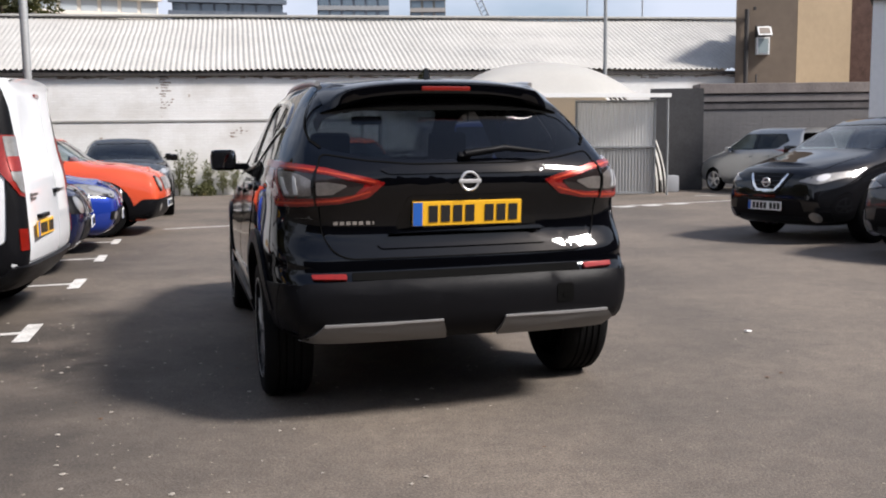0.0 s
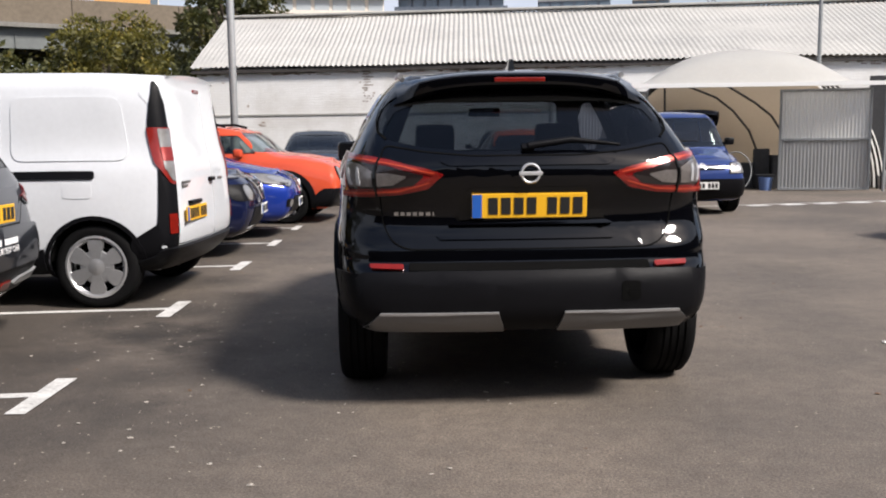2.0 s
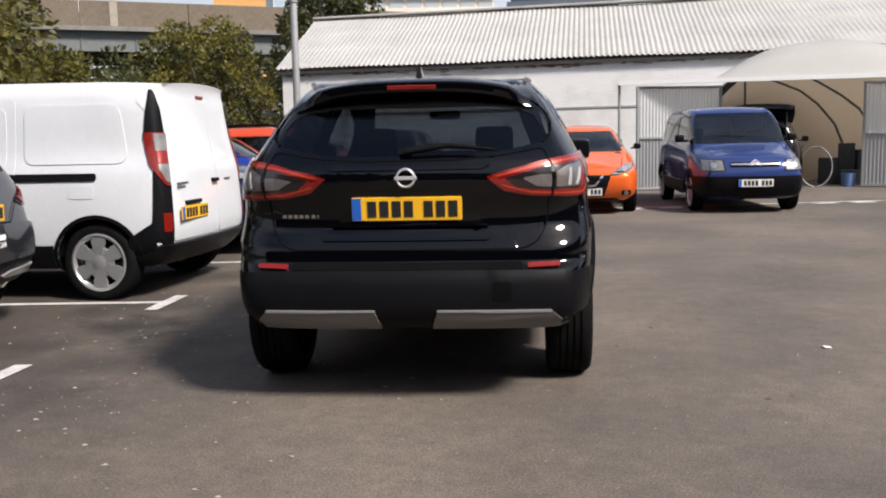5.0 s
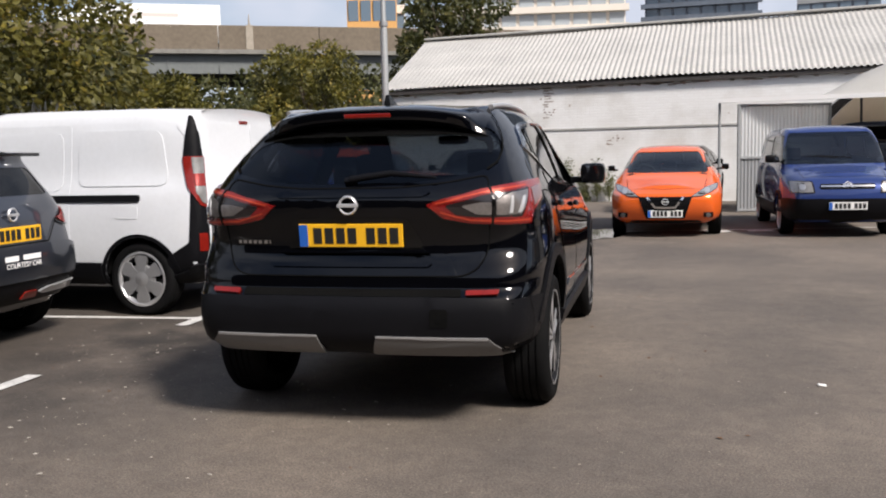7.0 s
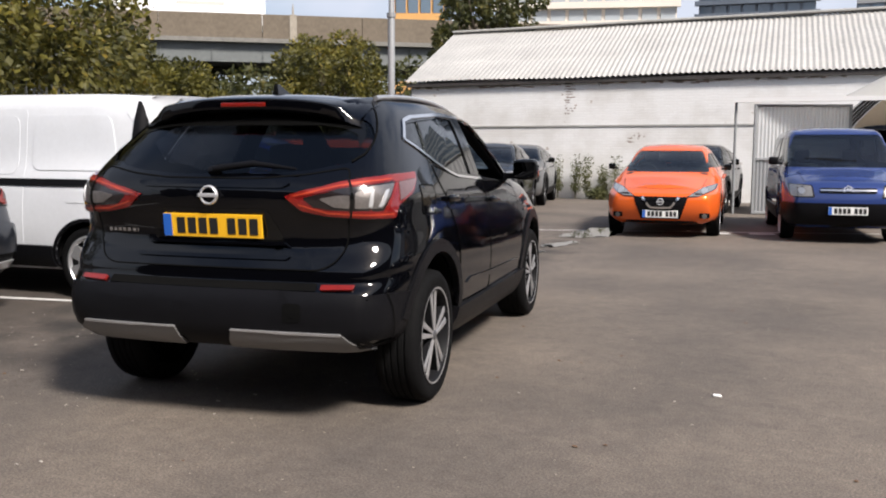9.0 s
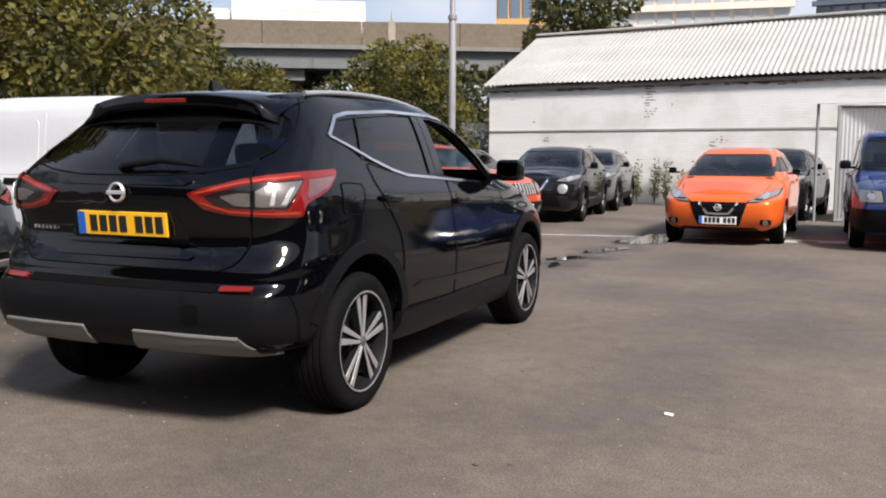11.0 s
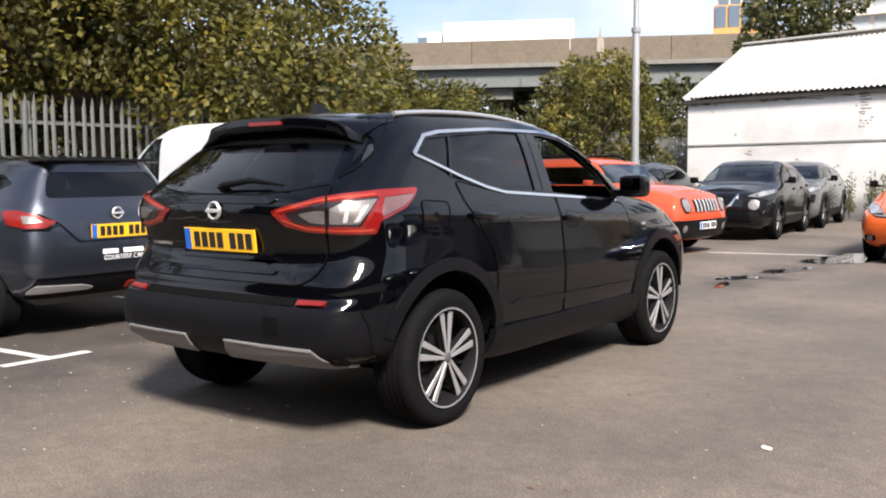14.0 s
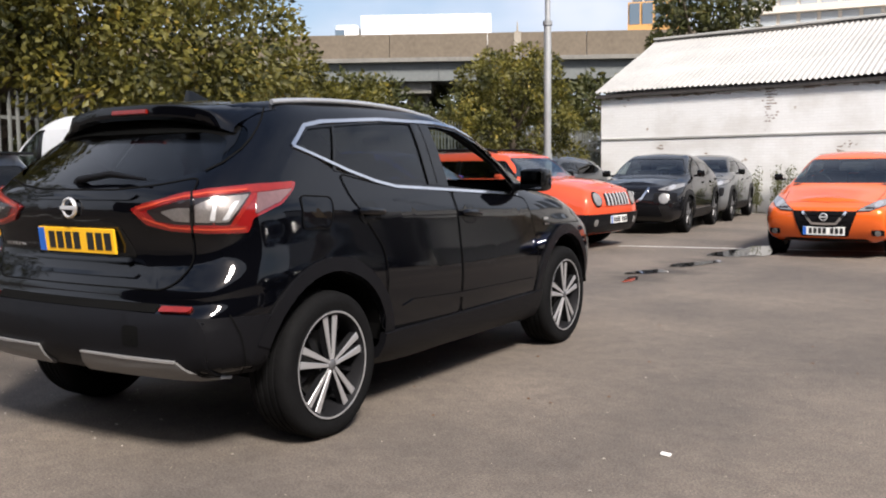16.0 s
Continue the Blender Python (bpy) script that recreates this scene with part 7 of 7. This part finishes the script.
def nose_at(x, y, c, yaw):
    f = Vector((-math.sin(radians(yaw)), math.cos(radians(yaw)), 0))
    o = Vector((x, y, 0)) - f * (c["wb"] + c["fo"])
    return pose(o.x, o.y, 0, 0, 0, yaw)


LAMP_SLIM = [(0.42, 0.80), (0.66, 0.78), (0.82, 0.86), (0.80, 0.93), (0.60, 0.88)]
VEE = [(0.10, 0.60), (0.19, 0.66), (0.30, 0.84)]
GRILLE = [(-0.30, 0.82), (-0.16, 0.62), (0.16, 0.62), (0.30, 0.82)]
LOWG = [(-0.55, 0.34), (0.55, 0.34), (0.48, 0.54), (-0.48, 0.54)]

nav, ntr = simple_car("crossover_car", nose_at(-3.85, 9.75, CROSS, yaw_in), "dark navy small crossover parked nose out", "car", NAVY, CROSS)
front_face(nav, ntr, CROSS, [(0.44, 0.86), (0.74, 0.85), (0.80, 0.93), (0.60, 0.95)], None, GRILLE, LOWG, 0.50, 0.74, 0.05, VEE, (0.58, 0.70, 0.085))
SMALL = dict(ro=0.70, fo=0.82, wb=2.50, W=1.69, H=1.50, belt=0.98, bz=0.97, nz=0.82, ws=2.35, wt=1.50, rr=-0.45, tb=0.05, roofw=0.68, r=0.31, style="five", bpillar=1.0)
blu, btr = simple_car("hatchback_car", nose_at(-4.20, 11.70, SMALL, yaw_in), "bright blue hatchback parked nose out", "car", BRIGHT_BLUE, SMALL)
front_face(blu, btr, SMALL, [(0.42, 0.72), (0.62, 0.66), (0.78, 0.72), (0.76, 0.86), (0.58, 0.84)], None, GRILLE, LOWG, 0.45, 0.70, 0.05, VEE, (0.60, 0.46, 0.05))

JEEP = dict(ro=0.80, fo=0.78, wb=2.57, W=1.80, H=1.49, belt=0.99, bz=1.01, nz=0.925, ws=2.30, wt=1.78, rr=-0.62, tb=0.02, roofw=0.76, tailw=0.90, nw=0.15, r=0.345, style="dark", bpillar=0.95)
jp, jtr = simple_car("compact_suv", nose_at(-4.27, 13.95, JEEP, -80), "boxy red-orange compact off-roader with black lower bumper", "car", RED_ORANGE, JEEP)
clad(jp, jtr, (0.0, 2.57), 0.345, (0.27, 0.44))
part("bumper", panel(jtr, rounded([(-0.84, 0.27), (0.84, 0.27), (0.84, 0.54), (-0.84, 0.54)], 0.03), "front", 1, 0.02, 0.03), PLASTIC, jp, "dark grey bumper", smooth=40)
part("grille_panel", panel(jtr, rounded([(-0.66, 0.65), (0.66, 0.65), (0.66, 0.85), (-0.66, 0.85)], 0.06), "front", 1, 0.010, 0.02), RED_ORANGE, jp, smooth=40)
for s in (1, -1):
    part("bumper_corner", panel(jtr, rounded([(-2.02, 0.28), (-1.50, 0.28), (-1.50, 0.42), (-1.62, 0.54), (-2.02, 0.54)], 0.03), "corner_front", s, 0.018, 0.03), PLASTIC, jp, "dark grey bumper corner", smooth=40)
for k in range(7):
    x = -0.33 + k * 0.11
    part("grille_slot", panel(jtr, rounded([(x - 0.034, 0.660), (x + 0.034, 0.660), (x + 0.034, 0.838), (x - 0.034, 0.838)], 0.02), "front", 1, 0.014, 0.01), PLASTIC, jp)
    part("slot_trim", panel(jtr, strip_poly([(x - 0.044, 0.660), (x - 0.044, 0.838)], 0.036), "front", 1, 0.022, 0.01), BADGE_SILVER, jp)
for s in (1, -1):
    part("lamp_ring", panel(jtr, circle(0.56 * s, 0.755, 0.112, 20), "front", 1, 0.016, 0.02), PLASTIC, jp)
    part("headlamp", panel(jtr, circle(0.56 * s, 0.755, 0.090, 20), "front", 1, 0.024, 0.01), LAMP_CLEAR, jp, "round headlamp", smooth=40)
    part("fog_lamp", panel(jtr, circle(0.62 * s, 0.42, 0.05, 14), "front", 1, 0.026, 0.01), LAMP_CLEAR, jp)
    part("roof_rail", tube([(0.60 * s, -0.45, 1.485), (0.61 * s, -0.3, 1.53), (0.61 * s, 1.4, 1.54), (0.60 * s, 1.6, 1.49)], 0.02, 8), PLASTIC, jp, smooth=60)
plate_on(jp, pose(0, on_front(jtr, 0, 0.45, 0.03), 0.45, 0, 0, 180), False)


def side_lot(x, y, yaw, paint_m, label):
    c, tr = simple_car("crossover_car", pose(x, y, 0, 0, 0, yaw), label, "car", paint_m, CROSS)
    front_face(c, tr, CROSS, LAMP_SLIM, None, GRILLE, LOWG, None, 0.74, 0.05, VEE, (0.58, 0.66, 0.09))
    clad(c, tr, (0.0, 2.45), 0.34, (0.27, 0.42))
    part("dash_paper", box(-0.14, 0.10, 2.02, 2.20, 0.985, 0.992), PAPER, c, "white sheet of paper behind the windscreen")
    return c


lot = side_lot(-6.80, 19.45, 200, NEAR_BLACK, "black small crossover parked along the white wall")
for x, y, yaw, pm, lb in ((-8.00, 23.10, 200, MID_GREY, "silver-grey small crossover parked by the white wall"), (-9.35, 19.0, 193.5, DARK_GREY, "dark grey small crossover among the parked cars"), (-11.2, 16.2, 200, NEAR_BLACK, "dark small crossover beside the fence")):
    c2 = tagged(copy_thing(lot, pose(x, y, 0, 0, 0, yaw)), lb)
    if pm != NEAR_BLACK:
        repaint(c2, NEAR_BLACK, pm)

# orange hatchback facing the yard
orc, otr = simple_car("hatchback_car", pose(-2.033, 17.683, 0, 0, 0, 194), "bright orange hatchback facing the yard", "car", ORANGE, HATCH_FRONT)
front_face(orc, otr, HATCH_FRONT, [(0.36, 0.625), (0.55, 0.635), (0.78, 0.735), (0.80, 0.82), (0.60, 0.765)], None, [(-0.40, 0.635), (-0.29, 0.30), (0.29, 0.30), (0.40, 0.635)], [(-0.60, 0.20), (0.60, 0.20), (0.50, 0.27), (-0.50, 0.27)], 0.375, 0.56, 0.05, [(0.0, 0.470), (0.15, 0.476), (0.27, 0.625)], (0.64, 0.355, 0.036))
tagged(copy_thing(lot, pose(-3.10, 23.05, 0, 0, 0, 188)), "black small crossover parked behind the orange hatchback")

# blue van
BVAN = dict(ro=0.70, fo=0.80, wb=2.69, W=1.72, H=1.68, belt=1.08, bz=1.00, nz=0.89, ws=2.62, wt=1.95, rr=-0.60, tb=0.02, roofw=0.80, tailw=0.92, r=0.31, style="hubcap", bpillar=1.15, mirror_m=PLASTIC)
bv, bvt = simple_car("small_van", pose(0.28, 18.45, 0, 0, 0, 196.7), "blue small van with black bumpers, facing the yard", "van", VAN_BLUE, BVAN)
dark_wrap(bv, bvt, 0.585, True, True, 0.84)
clad(bv, bvt, (0.0, 2.69), 0.31, (0.28, 0.48), outer=0.04)
front_face(bv, bvt, BVAN, [(0.44, 0.665), (0.76, 0.665), (0.77, 0.845), (0.47, 0.835)], None, [(-0.37, 0.725), (0.37, 0.725), (0.37, 0.80), (-0.37, 0.80)], None, 0.48)
part("grille_bar", panel(bvt, rounded([(-0.37, 0.752), (0.37, 0.752), (0.37, 0.774), (-0.37, 0.774)], 0.01), "front", 1, 0.022, 0.015), CHROME, bv, smooth=40)
for dz in (0, 0.032):
    part("grille_emblem", panel(bvt, strip_poly([(-0.065, 0.742 + dz), (0.0, 0.785 + dz), (0.065, 0.742 + dz)], 0.016), "front", 1, 0.03, 0.02), CHROME, bv)
part("valance", panel(bvt, rounded([(-0.80, 0.16), (0.80, 0.16), (0.80, 0.33), (-0.80, 0.33)], 0.02), "front", 1, 0.010, 0.03), PLASTIC, bv, "black lower valance", smooth=40)
for s in (1, -1):
    part("wiper", tube([(0.1 * s - 0.1, 2.74, 1.18), (0.1 * s + 0.42, 2.70, 1.22)], 0.01, 6), PLASTIC, bv)

# dark estate in the shelter with its tailgate up
est, etr = simple_car("hatchback_car", pose(1.20, 21.75, 0, 0, 0, 0), "dark car inside the shelter with its tailgate raised", "car", NEAR_BLACK, SMALL)
gate_up = bmesh.new()
rows_up = []
for f in np.linspace(0, 1, 9):
    y, z = -0.36 - 0.62 * f - 0.08 * math.sin(math.pi * f), 1.47 + 0.50 * f - 0.22 * max(0.0, f - 0.75) / 0.25
    w = 0.61 + 0.05 * math.sin(math.pi * f)
    rows_up.append([gate_up.verts.new((x * w, y, z - 0.05 * abs(x) ** 3)) for x in np.linspace(-1, 1, 9)])
for a_, b_ in zip(rows_up, rows_up[1:]):
    for i in range(8):
        gate_up.faces.new((a_[i], a_[i + 1], b_[i + 1], b_[i]))
bmesh.ops.solidify(gate_up, geom=gate_up.faces[:], thickness=0.06)
lid = part("raised_tailgate", gate_up, NEAR_BLACK, est, "raised black tailgate", smooth=50)
part("tailgate_window", box(-0.42, 0.42, -0.72, -0.46, -0.012, 0.012, 0.01, Matrix.Translation((0, 0, 1.63)) @ Matrix.Translation((0, -0.6, 0)) @ Matrix.Rotation(radians(-38), 4, "X") @ Matrix.Translation((0, 0.6, 0))), PRIVACY, lid)
for s in (1, -1):
    part("gas_strut", tube([(0.50 * s, -0.52, 1.12), (0.50 * s, -0.72, 1.66)], 0.012, 6), SATIN_DARK, est, smooth=60)

# right side of the yard
bigc = dict(ro=0.80, fo=0.90, wb=2.646, W=1.81, H=1.56, belt=1.04, bz=1.07, nz=0.93, ws=2.45, wt=1.60, rr=-0.50, tb=0.06, roofw=0.68, nw=-0.10, r=0.345, style="five", bpillar=1.0)
cc, ct = simple_car("crossover_car", nose_at(4.12, 11.45, bigc, 119), "black crossover with a chrome vee grille parked nose out", "car", NEAR_BLACK, bigc)
front_face(cc, ct, bigc, [(0.40, 0.76), (0.66, 0.72), (0.84, 0.82), (0.82, 0.90), (0.60, 0.84)], None, [(-0.34, 0.86), (-0.18, 0.62), (0.18, 0.62), (0.34, 0.86)], LOWG, 0.46, 0.75, 0.06, [(0.0, 0.645), (0.13, 0.652), (0.20, 0.72), (0.275, 0.845)], (0.64, 0.34, 0.06))
repaint(tagged(copy_thing(cc, nose_at(4.88, 9.24, bigc, 119)), "dark grey crossover parked nose out beside the black one"), NEAR_BLACK, DARK_GREY)
SUPERMINI = dict(ro=0.50, fo=0.65, wb=2.36, W=1.60, H=1.58, belt=0.98, bz=1.0, nz=0.84, ws=2.15, wt=1.35, rr=-0.32, tb=0.05, roofw=0.66, r=0.29, style="five", bpillar=0.95, kick=0.2)
slv, slt = simple_car("hatchback_car", pose(8.68, 21.74, 0, 0, 0, 23.5), "silver supermini by the grey block wall", "car", SILVER, SUPERMINI)
rear_face(slv, slt, [(-0.45, 0.92), (-0.25, 0.93), (-0.25, 1.06), (-0.45, 1.08)], [(0.52, 0.92), (0.74, 0.92), (0.74, 1.06), (0.60, 1.06)], 0.62)

# lorry on the viaduct
lorry = thing("articulated_lorry", VIA @ pose(-5.2, 2.6, 10.35), "white box lorry driving along the viaduct", "lorry")
part("trailer", box(-5.5, 5.5, 0, 2.55, 1.15, 3.72, 0.06), WHITE_PAINT, lorry, "long white box trailer")
part("lettering_bar", box(-1.6, 2.2, -0.012, -0.003, 2.7, 3.0), mat("faded_lettering", (0.55, 0.50, 0.46), 0.7), lorry, "faded lettering as a plain bar")
part("cab", box(-7.7, -5.75, 0.05, 2.5, 0.6, 3.0, 0.25), WHITE_PAINT, lorry, smooth=40)
part("cab_window", box(-7.72, -6.9, 0.03, 2.52, 1.85, 2.6, 0.05), TOWER_GLASS, lorry)
part("chassis", box(-7.2, 5.2, 0.5, 2.0, 0.75, 1.15), DARK_EDGE, lorry)
for x in (-6.8, -5.3, 2.2, 3.5, 4.8):
    for y in (0.25, 2.3):
        w_ = part("lorry_wheel", lathe([(-0.14, 0.2), (-0.14, 0.5), (0.14, 0.5), (0.14, 0.2)], 20), TYRE, lorry, smooth=40)
        w_.matrix_basis = pose(x, y, 0.5, 0, 0, 90)


# ---- puddles, litter, weeds ----
blob(-2.02, 11.60, 0.36, 0.12, 1.35, 0.007, 6, PUDDLE, "puddle", "shallow puddle reflecting the sky")
blob(-2.10, 12.75, 0.48, 0.15, 1.60, 0.007, 9, PUDDLE, "puddle", "shallow puddle reflecting the sky")
blob(-2.40, 14.75, 0.85, 0.42, 1.75, 0.007, 7, PUDDLE, "puddle", "wide shallow puddle reflecting the sky")
blob(-1.75, 10.9, 0.24, 0.07, 2.0, 0.007, 8, PUDDLE, "puddle", "small shallow puddle")


def scatter(name, count, region, size, material, seed, label, flat=0.25):
    rng = np.random.default_rng(seed)
    x0, x1, y0, y1 = region
    vs, fs = [], []
    for k in range(count):
        x, y, s, a = rng.uniform(x0, x1), rng.uniform(y0, y1), size * rng.uniform(0.4, 1.3), rng.uniform(0, 6.28)
        base = len(vs)
        for j in range(5):
            b = a + j * 1.2566
            r = s * rng.uniform(0.5, 1.0)
            vs.append((x + r * math.cos(b), y + 0.7 * r * math.sin(b), 0.002 + s * flat * rng.uniform(0.2, 1.0)))
        vs.append((x, y, 0.003 + s * flat * 1.4))
        for j in range(5):
            fs.append((base + j, base + (j + 1) % 5, base + 5))
    me = bpy.data.meshes.new(name)
    me.from_pydata(vs, [], fs)
    me.materials.append(material)
    return tagged(new(name, me), label, "litter", kind="stuff")


scatter("grit", 1700, (-4.5, 6.0, 1.2, 14.0), 0.0075, CHIP, 1, "small pale stones and crumbs scattered on the asphalt")
PALE_CHIP = mat("pale_bark_chip", (0.33, 0.30, 0.26), 0.8, vary=0.4, scale=5)
scatter("bark_chips", 130, (-3.6, 0.3, 2.2, 6.6), 0.016, PALE_CHIP, 5, "pale bark chips and dry leaf bits lying on the asphalt")
scatter("bark_chips", 30, (0.3, 6.0, 2.2, 9.5), 0.011, PALE_CHIP, 6, "pale bark chips and dry leaf bits lying on the asphalt")
scatter("grit", 200, (-3.2, -0.9, 2.5, 7.0), 0.009, CHIP, 2, "small pale stones and crumbs scattered on the asphalt")
scatter("fallen_leaves", 90, (-4.5, 5.0, 1.4, 12.0), 0.017, LEAF_LITTER, 3, "small dry leaves lying on the asphalt")
pp = bmesh.new()
box_into(pp, -0.022, 0.022, -0.014, 0.014, 0.003, 0.012, 0.003, pose(2.02, 5.93, 0, 0, 6, 20))
tagged(part("paper_scrap", pp, PAPER), "small scrap of white paper on the asphalt", "litter")

for k in range(7):
    rng = random.Random(60 + k)
    u = -2.6 + k * 0.42 + rng.uniform(-0.12, 0.12)
    p = WALL @ Vector((u, 0.05 + rng.uniform(-0.12, 0.05), 0))
    wd = thing("weed", Matrix.Translation(p), "tall grey-green weed growing at the foot of the wall", "weed", "weeds by the wall")
    h = rng.uniform(0.7, 1.25)
    cs, rs = [], []
    for j in range(7):
        a, lean = rng.uniform(0, 6.28), rng.uniform(0.02, 0.16)
        hh = h * rng.uniform(0.6, 1.0)
        tip_ = Vector((lean * math.cos(a), lean * math.sin(a) * 0.6, hh))
        part("stem", tube([(0, 0, 0), tip_ * 0.55, tip_], [0.008, 0.006, 0.003], 5), WEED, wd)
        for f in (0.35, 0.6, 0.8, 1.0):
            cs.append(tuple(tip_ * f)), rs.append(0.10 * (1.25 - 0.5 * f))
    leaves_mesh("foliage", cs, rs, 420, 0.07, WEED, 80 + k, wd, 0.9, 0.1)
for k, (u, yy, r) in enumerate(((-3.1, -0.2, 0.45), (-3.6, -0.1, 0.38), (4.0, -0.35, 0.5), (-1.0, -0.05, 0.3))):
    p = WALL @ Vector((u, yy, 0))
    wd = thing("weed_clump", Matrix.Translation(p), "low bushy weed clump at the foot of the wall", "weed", "weeds by the wall")
    part("stem", tube([(0, 0, 0), (0.02, 0, r)], [0.015, 0.006], 5), WEED, wd)
    leaves_mesh("foliage", [(0, 0, r * 0.5), (r * 0.5, 0, r * 0.35), (-r * 0.5, 0, r * 0.4)], [r * 0.6, r * 0.45, r * 0.45], 700, 0.08, WEED, 90 + k, wd, 0.9, 0.1)
bk = lathe([(0.0, 0.001), (0.0, 0.13), (0.30, 0.16), (0.30, 0.145), (0.02, 0.115)], 20, "z")
tagged(place(part("bucket", bk, mat("blue_bucket", (0.10, 0.16, 0.33), 0.5), None, "", 50), pose(3.0, 22.4, 0)), "blue plastic bucket by the shelter", "bucket")
bk = box(-0.16, 0.16, -0.14, 0.14, 0, 0.42, 0.03)
tagged(place(part("storage_tub", bk, mat("grey_tub", (0.30, 0.31, 0.33), 0.6), None, "", 40), pose(5.9, 23.4, 0)), "grey plastic tub by the dark sheet", "tub")
for k, (cx, cy, w, h) in enumerate(((2.62, 23.5, 0.20, 0.62), (3.02, 23.7, 0.18, 0.95), (3.40, 23.6, 0.17, 0.80), (3.05, 23.2, 0.22, 0.34))):
    tagged(place(part("crate", box(-w, w, -0.2, 0.2, 0, h, 0.02), DARK_MATT), pose(cx, cy, 0, 0, 0, 7 * k - 8)), "dark crate standing in the shelter", "crate", "shelter clutter")
hoop = tube([(0.34 * math.cos(a), 0.05 * math.sin(a), 0.46 + 0.44 * math.sin(a)) for a in np.linspace(-1.45, 4.6, 26)], 0.016, 6)
stub = lathe([(0.0, 0.0), (0.0, 0.062), (0.02, 0.062), (0.035, 0.048), (0.30, 0.040), (0.335, 0.03), (0.34, 0.0)], 16, "z")
tagged(place(part("bottle", stub, FRAME_WHITE, None, "", 50), pose(1.70, 19.0, 0)), "white plastic bottle standing beside the blue van", "bottle")
tagged(place(part("loose_hoop", hoop, GALV, None, "", 60), pose(2.32, 22.1, 0.0, 0, 0, 6)), "bent grey pole loop leaning in the shelter", "pole")
